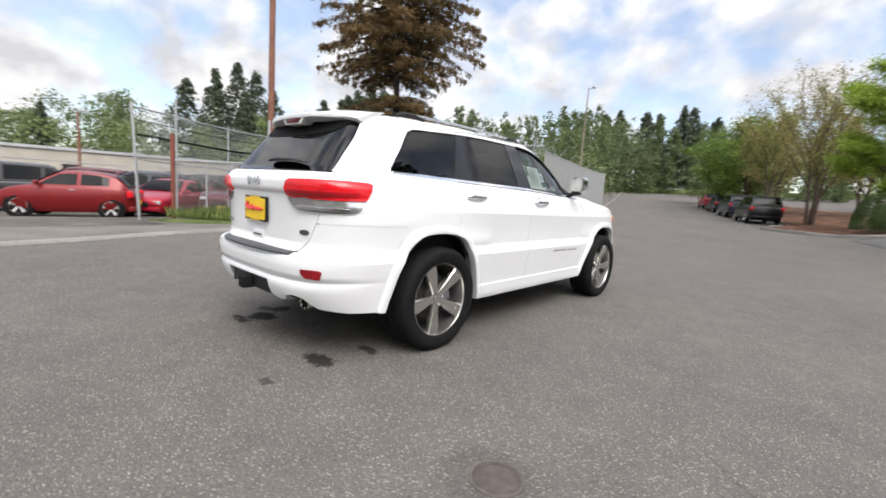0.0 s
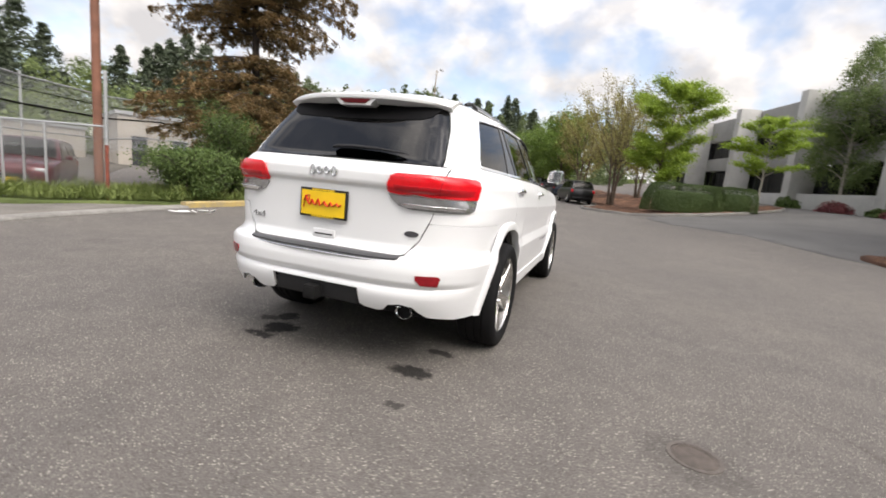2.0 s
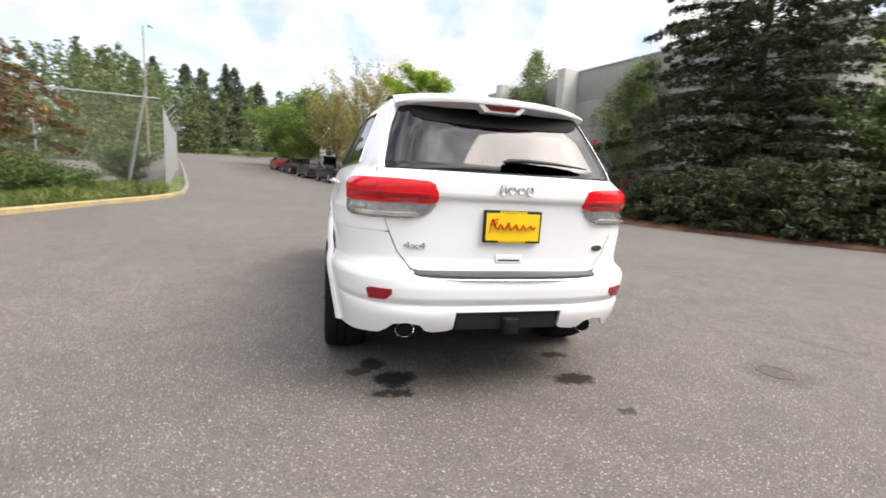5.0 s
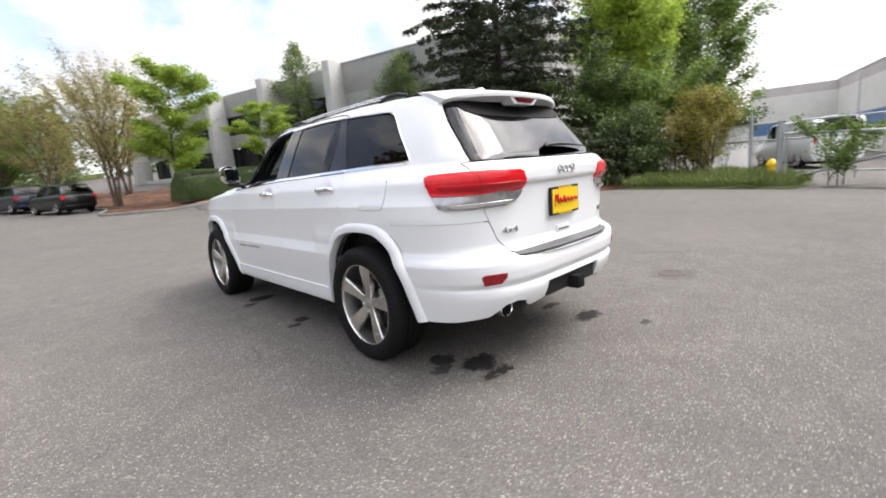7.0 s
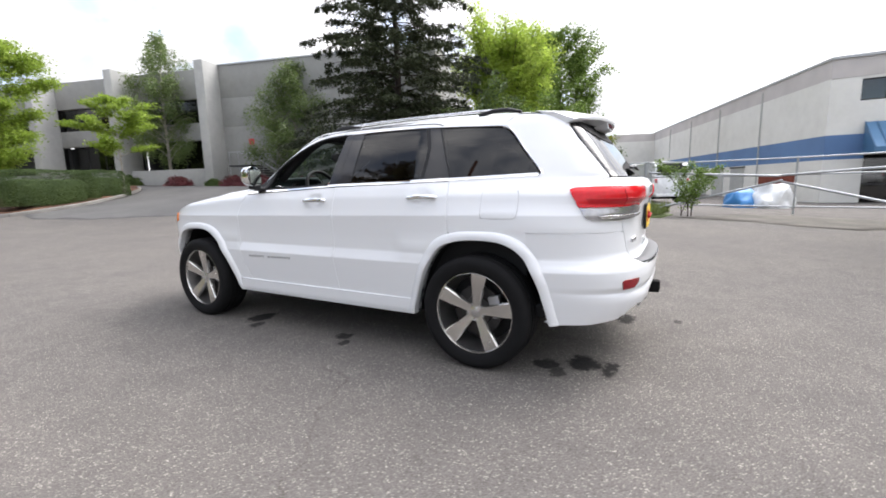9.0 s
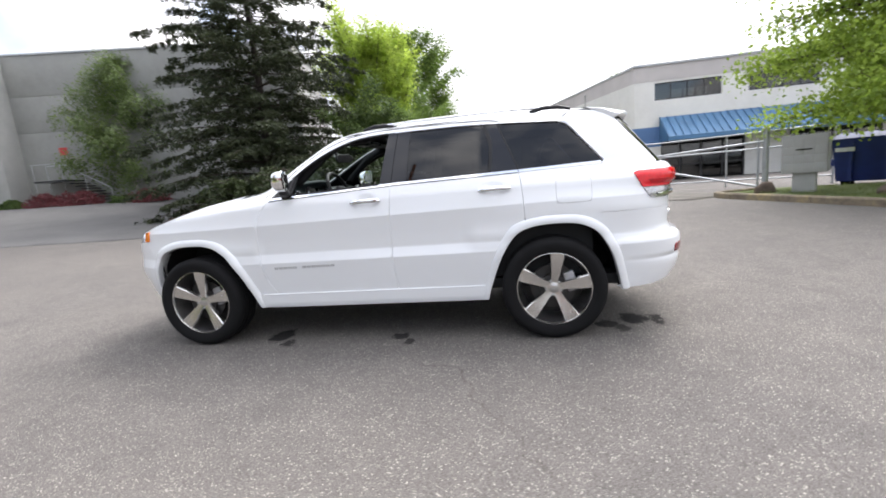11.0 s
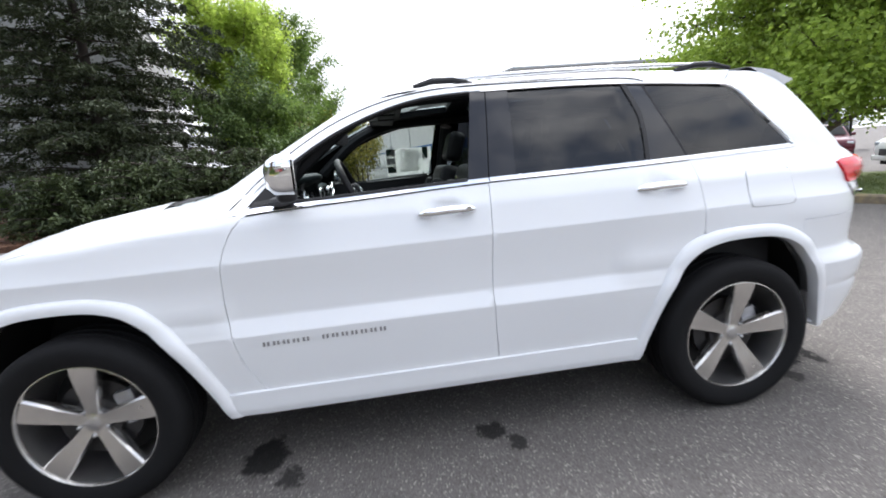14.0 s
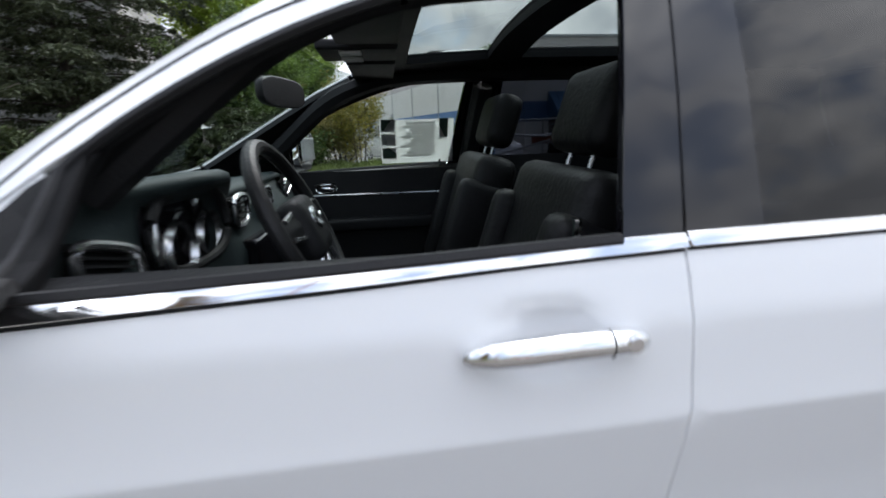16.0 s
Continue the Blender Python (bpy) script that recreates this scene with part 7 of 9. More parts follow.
    a = [bm.verts.new((s * w, y, z)) for s in (1, -1) for (y, z), w in zip(fin, (.03, .010, .010, .028))]
    for i in range(3):
        bm.faces.new((a[i], a[i + 1], a[i + 5], a[i + 4]))
    bm.faces.new(a[:4])
    bm.faces.new(a[4:][::-1])
    part("antenna_fin", bm, PAINT, car, angle=20)
    # bonnet
    us2 = np.linspace(-1, 1, 25)
    vs, fs = [], []
    yy = list(np.linspace(0, 1, 19))
    for t in yy:
        for u in us2:
            y0 = 2.562 + .05 * (1 - u * u)
            y = y0 + (3.60 - .17 * abs(u) ** 3 - y0) * t
            ez = HOOD_Z(y)
            hw = half_width(y, ez) if y < 3.55 else half_width(y, .95)
            dome = (.058 + .030 * (1 - t) ** 2) * (1 - abs(u) ** 3.2) + .012 * (math.exp(-((abs(u) - .5) / .16) ** 2))
            vs.append((u * (hw - .002), y, ez + dome * min(1, (3.75 - y) / .5) + .001))
    for j in range(len(yy) - 1):
        for i in range(24):
            fs.append((j * 25 + i, j * 25 + i + 1, (j + 1) * 25 + i + 1, (j + 1) * 25 + i))
    mesh_object("bonnet", vs, fs, PAINT, car, smooth=True)
    vs, fs = [], []
    for t, dz in ((0, .0), (.4, -.012), (1, .0)):
        for u in us2:
            y1 = 2.60 + .05 * (1 - u * u)
            y0 = y1 - .13
            z1 = HOOD_Z(y1) + .092 * (1 - abs(u * .60) ** 3.2) + .004
            z0 = z1 + .010
            vs.append((u * .52, y0 + (y1 - y0) * t, z0 + (z1 - z0) * t + dz))
    for j in range(2):
        for i in range(24):
            fs.append((j * 25 + i, j * 25 + i + 1, (j + 1) * 25 + i + 1, (j + 1) * 25 + i))
    mesh_object("cowl", vs, fs, BLACK_PL, car, smooth=True)
    vs, fs = [], []
    for z in np.linspace(1.195, 1.605, 9):
        xe = float(np.interp(z, (1.198, 1.26, 1.36, 1.46, 1.54, 1.60), (.535, .552, .556, .552, .548, .548)))
        edge = nose_point(nose_arc_x(xe, z), z)
        for u in np.linspace(-1, 1, 13):
            vs.append((u * (xe + .004), edge.y - .004 + .10 * (1 - u * u), z))
    for j in range(8):
        for i in range(12):
            fs.append((j * 13 + i, j * 13 + i + 1, (j + 1) * 13 + i + 1, (j + 1) * 13 + i))
    mesh_object("windscreen", vs, fs, CLEAR, car, smooth=True)
    fb = [(nose_arc_y(y, z), z) for y, z in ((3.345, .345), (3.335, .50), (3.325, .66), (3.33, .745), (3.365, .84), (3.42, .895))] + [(nose_arc_x(.5, .855), .855), (nose_arc_x(.42, .80), .80)]
    patch("front_bumper", [(a, z) for a, z in fb] + [(-a, z) for a, z in fb[::-1]], nose_point, PAINT, car, rows=ROWS_Z, spacing=.05)
    gr = [(nose_arc_x(.41, .92), .92), (nose_arc_x(.41, .81), .81)]
    grille = patch("grille", gr + [(-a, z) for a, z in gr[::-1]], nose_point, BLACK_PL, car, spacing=.05, offset=-.02)
    for k in range(7):
        x = -.36 + .12 * k
        sl = [(nose_arc_x(x + .045, .905), .905), (nose_arc_x(x + .045, .825), .825), (nose_arc_x(x - .045, .825), .825), (nose_arc_x(x - .045, .905), .905)]
        patch("grille_slot", sl, nose_point, CHROME, grille, spacing=.04, offset=-.012)
    # underside
    bm = bmesh.new()
    bm_box(bm, (-.62, -.70, .31), (.62, 3.5, .44), None, .03)
    bm_box(bm, (-.80, .50, .30), (.80, 2.35, .42), None, .03)
    bm_tube(bm, [(-.72, 0, .36), (.72, 0, .36)], .04, 8)
    bm_tube(bm, [(-.72, 2.885, .36), (.72, 2.885, .36)], .04, 8)
    bm_tube(bm, [(.5, -.75, .39), (.45, -.3, .36), (.2, .4, .34)], .04, 8)
    bm_box(bm, (-.40, -.82, .36), (.36, -.45, .50), None, .05)
    part("underbody", bm, UNDER, car)
    build_wheels(car)
    return car


suv = build_suv()


# ---- cabin ----
def rounded(lo, hi, mat, parent, name, m=None, bevel=0.04, seg=4, label=""):
    bm = bmesh.new()
    bm_box(bm, lo, hi, m)
    bmesh.ops.bevel(bm, geom=list(bm.edges), offset=bevel, segments=seg, profile=.6, affect="EDGES")
    return part(name, bm, mat, parent, label, angle=60)


def build_cabin(car):
    rounded((-.78, -.6, .36), (.78, 2.2, .44), CABIN, car, "cabin_floor", bevel=.01)
    for x in (-.37, .37):
        st = group_empty("front_seat", parent=car)
        fore = .045 if x > 0 else 0
        rounded((x - .25, 1.20 + fore, .56), (x + .25, 1.74 + fore, .74), LEATHER, st, "seat_cushion", bevel=.06)
        lean = Matrix.Translation((x, 1.275 + fore, .70)) @ Matrix.Rotation(radians(17), 4, "X")
        rounded((-.235, -.075, 0), (.235, .075, .60), LEATHER, st, "seat_back", lean, bevel=.06)
        for s in (-1, 1):
            rounded((s * .20 - .05, -.06, .08), (s * .20 + .05, .12, .50), LEATHER, st, "side_bolster", lean, bevel=.045)
        rounded((-.135, -.055, .63), (.135, .05, .83), LEATHER, st, "headrest", lean, bevel=.05)
        for s in (-.06, .06):
            tube("headrest_post", [lean @ Vector((s, 0, .56)), lean @ Vector((s, 0, .66))], .006, SATIN, st)
    bs = group_empty("rear_bench", parent=car)
    rounded((-.66, .22, .56), (.66, .78, .76), LEATHER, bs, "bench_cushion", bevel=.06)
    lean = Matrix.Translation((0, .20, .72)) @ Matrix.Rotation(radians(20), 4, "X")
    rounded((-.66, -.08, 0), (.66, .08, .58), LEATHER, bs, "bench_back", lean, bevel=.06)
    for x in (-.40, .40):
        rounded((x - .12, -.05, .60), (x + .12, .05, .76), LEATHER, bs, "headrest", lean, bevel=.045)
    # dash
    ds = group_empty("dashboard", parent=car)
    crest_y = table([(-.76, 2.06), (-.72, 2.05), (-.62, 2.040), (-.50, 1.996), (-.37, 1.923), (-.25, 1.926), (-.18, 1.965), (-.10, 2.00), (.1, 2.00), (.76, 2.03)], .03)
    crest_z = table([(-.76, 1.205), (-.72, 1.240), (-.66, 1.280), (-.58, 1.292), (-.37, 1.302), (-.24, 1.296), (-.19, 1.262), (-.12, 1.236), (.1, 1.232), (.6, 1.228), (.76, 1.20)], .02)
    face_y = table([(-.76, 2.02), (-.56, 2.005), (-.50, 2.03), (-.40, 2.045), (-.25, 2.035), (-.18, 1.99), (.1, 1.955), (.76, 2.01)], .03)
    bm = bmesh.new()
    rows = []
    for k in range(77):
        x = -.76 + 1.52 * k / 76
        cy, cz, fy = crest_y(x), crest_z(x), face_y(x)
        low = min(1.225, cz - .03)
        prof = [(2.46, 1.195), (cy + .30, 1.222 + .3 * max(0, cz - 1.24)), (cy + .15, cz - .012), (cy + .06, cz - .001), (cy + .02, cz), (cy, cz - .008), (cy - .004, cz - .022), (cy + .012, cz - .034), (max(fy - .008, cy + .018), low), (fy, 1.13), (fy - .03, 1.06), (fy - .02, .90), (2.02, .66), (2.3, .60)]
        rows.append([bm.verts.new((x * (1 - .42 * step01((y - 2.02) / .46)), y, z)) for y, z in prof])
    for a, b in zip(rows, rows[1:]):
        for i in range(len(prof) - 1):
            bm.faces.new((a[i], a[i + 1], b[i + 1], b[i]))
    part("dash_top", bm, DASH, ds, angle=70)
    # instrument cluster under the hood
    bm = bmesh.new()
    loop = [(-.355 - .150 * math.copysign(abs(math.cos(t)) ** .7, math.cos(t)), 1.180 + .085 * math.copysign(abs(math.sin(t)) ** .8, math.sin(t))) for t in np.linspace(0, 2 * math.pi, 33)]
    bm_tube(bm, [(x, 1.985 + .03 * (-x - .36) / .15 * .5 + .10 * (1.18 - z) * -.3, z) for x, z in loop], .012, 8, cap=False)
    part("cluster_surround", bm, CABIN, ds)
    rounded((-.50, 2.012, 1.08), (-.21, 2.045, 1.270), GLOSS_BLACK, ds, "cluster_face", bevel=.01)
    bm = bmesh.new()
    bm_tube(bm, [(-.508, 1.990, 1.135), (-.512, 1.990, 1.17), (-.506, 1.988, 1.215)], [.004, .010, .004], 8)
    part("cluster_bezel", bm, SATIN, ds)
    for x in (-.43, -.28):
        bm = bmesh.new()
        bm_spin(bm, [(1.990, .052), (1.976, .058), (1.990, .062)], "y", 30, origin=(x, 0, 1.145))
        part("dial_ring", bm, SATIN, ds)
    # air vents: slanted frames with slats
    for x in (-.63, .63, .09, -.09):
        s = -1 if x < 0 else 1
        big = abs(x) > .5
        w, h = (.078, .036) if big else (.055, .04)
        yv = face_y(x) - (.012 if big else .014)
        vn = group_empty("air_vent", parent=ds)
        bm = bmesh.new()
        ring = [(x + w * math.copysign(abs(math.cos(t)) ** .6, math.cos(t)), h * math.copysign(abs(math.sin(t)) ** .6, math.sin(t))) for t in np.linspace(0, 2 * math.pi, 29)]
        bm_tube(bm, [(px, yv + .002, 1.172 + dz + .30 * s * (px - x) * big) for px, dz in ring], .008, 8, cap=False)
        part("vent_ring", bm, SATIN, vn)
        for k in range(5):
            dz = -h * .75 + k * h * .375
            m = Matrix.Translation((x, yv + .008, 1.172 + dz)) @ Matrix.Rotation(-math.atan(.30 * s * big), 4, "Y")
            box("vent_slat", (-w * .92, -.004, -.0022), (w * .92, .014, .0022), CABIN, vn, m=m)
        m = Matrix.Translation((x, yv + .022, 1.172)) @ Matrix.Rotation(-math.atan(.30 * s * big), 4, "Y")
        box("vent_back", (-w * .96, -.004, -h * .95), (w * .96, .002, h * .95), UNDER, vn, m=m)
    rounded((-.13, 1.92, .90), (.13, 1.97, 1.09), GLOSS_BLACK, ds, "centre_screen", bevel=.012)
    rounded((-.14, 1.2, .55), (.14, 1.96, .80), CABIN, ds, "centre_console", bevel=.05)
    # steering wheel
    sw = group_empty("steering_wheel", parent=car, at=Matrix.Translation((-.37, 1.749, 1.175)) @ Matrix.Rotation(radians(66), 4, "X"))
    bm = bmesh.new()
    rr = [(.188 * math.cos(t), .188 * math.sin(t), 0) for t in np.linspace(0, 2 * math.pi, 41)]
    bm_tube(bm, rr, .0165, 10, cap=False)
    part("wheel_rim", bm, LEATHER, sw)
    rounded((-.078, -.085, -.03), (.078, .060, .034), CABIN, sw, "wheel_hub", bevel=.034)
    for a in (4, 176, 250, 290):
        t = radians(a)
        bm = bmesh.new()
        bm_tube(bm, [(.055 * math.cos(t), .055 * math.sin(t), .004), (.12 * math.cos(t), .12 * math.sin(t), .004), (.182 * math.cos(t), .182 * math.sin(t), 0)], [.030, .024, .016], 10, flat=.5)
        part("wheel_spoke", bm, CABIN, sw)
        bm = bmesh.new()
        q = Vector((-math.sin(t), math.cos(t), 0))
        for e in (-1, 1):
            bm_tube(bm, [Vector((r * math.cos(t), r * math.sin(t), .012)) + q * (e * o) for r, o in ((.070, .030), (.11, .026), (.158, .019))], .006, 6)
        part("spoke_trim", bm, SATIN, sw)
    bm = bmesh.new()
    bm_spin(bm, [(.034, .0001), (.040, .020), (.036, .028), (.030, .029)], "z", 20, closed=False)
    part("hub_badge", bm, SATIN, sw)
    # inner door skins, pillars and rails
    for side in (1, -1):
        dt = group_empty("door_trim", parent=car)
        bm = bmesh.new()
        rows = []
        for y in np.linspace(-.30, 2.15, 16):
            rows.append([bm.verts.new((side * min(x, half_width(y, z) - .035), y, z)) for x, z in ((.806 if y < 1.15 else .815, 1.246 if y < 1.15 else 1.218 - .035 * max(0, y - 1.2)), (.775, 1.200), (.755, 1.10), (.735, .90), (.745, .70), (.76, .45))])
        for a, b in zip(rows, rows[1:]):
            for i in range(5):
                bm.faces.new((a[i], a[i + 1], b[i + 1], b[i]))
        part("trim_panel", bm, CABIN, dt)
        bm = bmesh.new()
        bm_tube(bm, [(side * .752, y, 1.088 + .010 * (y - 1.6)) for y in np.linspace(1.30, 2.0, 9)], .005, 6)
        part("trim_line", bm, SATIN, dt)
        pull = group_empty("inner_handle", parent=dt)
        frame_pts = curve([(1.80, 1.146), (1.868, 1.144), (1.892, 1.134), (1.884, 1.108), (1.86, 1.102), (1.808, 1.108), (1.792, 1.122)], 4)
        bm = bmesh.new()
        bm_tube(bm, [(side * .750, y, z) for y, z in frame_pts + frame_pts[:1]], .005, 6, cap=False)
        part("handle_ring", bm, CHROME, pull)
        bm = bmesh.new()
        bm_tube(bm, [(side * .746, 1.806, 1.120), (side * .740, 1.83, 1.124), (side * .746, 1.868, 1.128)], [.005, .009, .005], 8)
        part("handle_lever", bm, CHROME, pull)
        bm = bmesh.new()
        bm_tube(bm, [(side * .790, 1.29, 1.20), (side * .790, 1.29, 1.240)], [.006, .007], 8)
        part("lock_knob", bm, CHROME, dt)
        rounded((side * .735 - .05, 1.2, .92), (side * .735 + .05, 1.85, .98), CABIN, dt, "armrest", bevel=.02)
        for nm, pts, r in (("pillar_trim", [(2.10, 1.285), (2.02, 1.345), (1.82, 1.49), (1.66, 1.560), (1.45, 1.600), (1.0, 1.612), (.3, 1.605), (-.15, 1.56)], .038), ("pillar_trim", [(1.155, 1.20), (1.105, 1.56)], .045), ("pillar_trim", [(.26, 1.20), (.35, 1.59)], .03)):
            bm = bmesh.new()
            bm_tube(bm, [(side * (half_width(y, z) - r - .012 - .030 * max(0, (y - 1.5) / .5)), y - .055 * max(0, (y - 1.5) / .5), z) for y, z in curve(pts, 4)], r, 8, flat=1)
            part(nm, bm, CABIN, car)
    # mirror, overhead console, sun visors
    rm = group_empty("inner_mirror", parent=car)
    bm = bmesh.new()
    bmesh.ops.create_uvsphere(bm, u_segments=24, v_segments=14, radius=1)
    aim = Matrix.Translation((0, 1.834, 1.488)) @ Matrix.Rotation(radians(-16), 4, "Z")
    for v in bm.verts:
        p = v.co
        g = lambda t, n: math.copysign(abs(t) ** n, t)
        v.co = aim @ Vector((g(p.x, .6) * .122, max(-.25, p.y) * .036, g(p.z, .6) * .041))
    part("mirror_case", bm, BLACK_PL, rm, angle=60)
    tube("mirror_stalk", [(0, 1.85, 1.50), (0, 1.92, 1.545)], .012, BLACK_PL, rm)
    oc = group_empty("overhead_console", parent=car)
    rounded((-.10, 1.50, 1.585), (.10, 1.72, 1.612), CABIN, oc, "console_body", bevel=.010)
    for x in (-.05, .05):
        rounded((x - .028, 1.60, 1.579), (x + .028, 1.66, 1.587), PAPER, oc, "console_lamp", bevel=.004)
    for x in (-.36, .36):
        rounded((x - .20, 1.50, 1.585), (x + .20, 1.66, 1.605), CABIN, car, "sun_visor", Matrix.Translation((0, 0, 0)), bevel=.008)
    # price sheet taped inside the far window, its print as bars
    ps = group_empty("price_sheet", parent=car)

    def on_glass(y, z, inn):
        p = flank_point(y, z)
        return Vector((p.x - inn, y, z))

    def sheet(y0, y1, z0, z1, inn, mat, name):
        vs = [on_glass(y, z, i) for i in (inn, inn + .0012) for z in (z0, z1) for y in (y0, y1)]
        return mesh_object(name, vs, [(0, 1, 3, 2), (4, 6, 7, 5), (0, 4, 5, 1), (2, 3, 7, 6), (0, 2, 6, 4), (1, 5, 7, 3)], mat, ps)
    sheet(1.222, 1.570, 1.226, 1.428, .016, SHEET, "sheet")
    for inn in (.0135, .0190):
        for y0, y1, z0, z1, mt in ((1.50, 1.565, 1.38, 1.43, PRINT_DARK), (1.50, 1.565, 1.315, 1.365, PRINT), (1.50, 1.565, 1.25, 1.30, PRINT_DARK), (1.25, 1.29, 1.345, 1.43, PRINT_DARK)):
            sheet(y0, y1, z0, z1, inn, mt, "print_block")
        for k in range(11):
            sheet(1.31, 1.47 - .02 * (k % 3), 1.262 + k * .015, 1.2665 + k * .015, inn, PRINT, "print_line")
    return car


build_cabin(suv)


# ---- fences ----
def chain_mesh(name, a, b, z0, z1, parent, pitch=0.07, wire=0.0035, mat=None):
    """Woven wire between two posts: crossing straight wires, one mesh."""
    a, b = Vector(a), Vector(b)
    u = (b - a)
    ln = u.length
    u.normalize()
    h = z1 - z0
    n = Vector((u.y, -u.x, 0))
    vs, fs = [], []

    def bar(s0, q0, s1, q1, off):
        p, q = a + u * s0 + Vector((0, 0, z0 + q0)) + n * off, a + u * s1 + Vector((0, 0, z0 + q1)) + n * off
        d = (q - p).normalized()
        w = d.cross(n).normalized() * wire
        i = len(vs)
        for e in (p, q):
            vs.extend((e + w, e - w * .5 + n * wire, e - w * .5 - n * wire))
        fs.extend(((i, i + 1, i + 4, i + 3), (i + 1, i + 2, i + 5, i + 4), (i + 2, i, i + 3, i + 5)))
    s = -h
    while s < ln:
        s0, s1 = max(s, 0), min(s + h, ln)
        if s1 - s0 > 0.02:
            bar(s0, s0 - s, s1, s1 - s, .002)
            bar(s0, h - (s0 - s), s1, h - (s1 - s), -.002)
        s += pitch
    ob = mesh_object(name, vs, fs, mat or STEEL, parent)
    return tagged(ob, "woven chain-link wire", kind="stuff")


def ga(p, z=0.0):
    return Vector((p[0], p[1], ground_z(p[0], p[1]) + z))


def lot_fence():
    f = group_empty("lot_fence", "tall chain-link fence with a rusty red gate post", "fence")
    red, gal, p3 = (-11.75, 1.9), (-12.0, 1.1), (-9.1, 3.55)
    tube("gate_post", [ga(red, -.2), ga(red, 2.55)], .06, RUST, f, "rusty red painted post")
    tube("post", [ga((-11.68, 1.98), -.2), ga((-11.68, 1.98), 3.55)], .035, STEEL, f)
    tube("post", [ga(gal, -.2), ga((-12.12, 1.0), 3.35)], .04, STEEL, f, "white and grey leaning post")
    tube("post", [ga(p3, 1.3), ga(p3, 2.9)], .035, STEEL, f)
    tube("post", [ga(p3, -.2), ga(p3, 1.3)], .037, RUST, f, "rusted foot of the post")
    for k in (.36, .62):
        q = (red[0] + (p3[0] - red[0]) * k, red[1] + (p3[1] - red[1]) * k)
        tube("post", [ga(q, -.2), ga(q, 1.75)], .025, STEEL, f)
    tube("rail", [ga(red, 1.78), ga(p3, 1.70)], .022, STEEL, f)
    chain_mesh("wire_mesh", ga(red), ga(p3), .05, 1.75, f)
    far = [(-12.0, 1.1), (-13.6, 4.2), (-15.2, 7.3), (-16.8, 10.4), (-18.4, 13.5), (-20.0, 16.6)]
    for i, q in enumerate(far[1:]):
        tube("post", [ga(q, -.2), ga(q, 3.3)], .03, STEEL, f)
    for z, r, m in ((3.2, .025, STEEL), (2.85, .012, UNDER), (2.45, .03, UNDER), (1.75, .02, STEEL)):
        tube("rail", [ga(q, z) for q in far], r, m, f)
    for a, b in zip(far, far[1:]):
        chain_mesh("wire_mesh", ga(a), ga(b), 1.3, 3.2, f, .085)
    # far side of the lot
    back = [(-26, -9), (-30, -2), (-33, 5), (-34, 12)]
    for a, b in zip(back, back[1:]):
        tube("rail", [ga(a, 2.0), ga(b, 2.0)], .03, STEEL, f)
        tube("post", [ga(b, -.1), ga(b, 2.1)], .035, STEEL, f)
    return f


def road_fence():
    f = group_empty("road_fence", "tall grey chain-link fence with slats and barbed-wire arms", "fence")
    line = [(-6.9, 15.1), (-7.85, 18.25), (-8.8, 21.4), (-9.75, 24.6), (-10.7, 27.8), (-11.65, 31.0), (-12.6, 34.2), (-13.5, 37.4), (-14.4, 40.6)]
    tube("post", [ga((-8.2, 15.2), 0), ga((-7.35, 15.0), 3.75)], .05, STEEL, f, "leaning end post")
    for a, b in zip(line, line[1:]):
        tube("post", [ga(b, -.1), ga(b, 3.2)], .035, STEEL, f)
        tube("barb_arm", [ga(b, 3.2), ga((b[0] + .35, b[1] + .1), 3.6)], .015, STEEL, f)
        tube("rail", [ga(a, 3.17), ga(b, 3.17)], .022, STEEL, f)
        a3, b3 = ga(a), ga(b)
        n = 46
        sl = group_empty("slat_panel", parent=f)
        for k in range(n):
            p, q = a3.lerp(b3, (k + .12) / n), a3.lerp(b3, (k + .88) / n)
            if k % 6 == 5:
                continue
            mesh_object("slat", [p + Vector((0, 0, .08)), q + Vector((0, 0, .08)), q + Vector((0, 0, 3.13)), p + Vector((0, 0, 3.13)), p + Vector((.012, 0, .08)), q + Vector((.012, 0, .08)), q + Vector((.012, 0, 3.13)), p + Vector((.012, 0, 3.13))],
                        [(0, 1, 2, 3), (7, 6, 5, 4), (0, 4, 5, 1), (3, 2, 6, 7), (0, 3, 7, 4), (1, 5, 6, 2)], SLAT, sl)
    cross = [(-6.95, 15.05), (-10.3, 14.15), (-13.7, 13.3), (-17.1, 12.4)]
    for a, b in zip(cross, cross[1:]):
        tube("post", [ga(b, -.1), ga(b, 3.35)], .035, STEEL, f)
        tube("rail", [ga(a, 3.4), ga(b, 3.35)], .024, STEEL, f)
        chain_mesh("wire_mesh", ga(a), ga(b), .1, 3.35, f, .085, .003)
    return f


SLAT = plain("grey_fence_slat", (0.34, 0.35, 0.345), 0.6, 0, 0.15, 3)
lot_fence()
road_fence()


def pole(name, x, y, h, r, mat, label, lamp=False):
    p = group_empty(name, label, "pole", at=Matrix.Translation((x, y, ground_z(x, y))))
    tube("shaft", [(0, 0, -.4), (0, 0, h * .5), (0.02, 0, h)], [r, r * .88, r * .72], mat, p, sides=14)
    if lamp:
        tube("arm", [(0, 0, h - .25), (.18, .10, h - .1), (.34, .18, h + .02)], .03, STEEL, p)
        box("lamp_head", (-.17, -.12, -.06), (.17, .12, .07), STEEL, p, m=pose(.42, .22, h + .05, 25, 30, 28), bevel=.03)
    return p


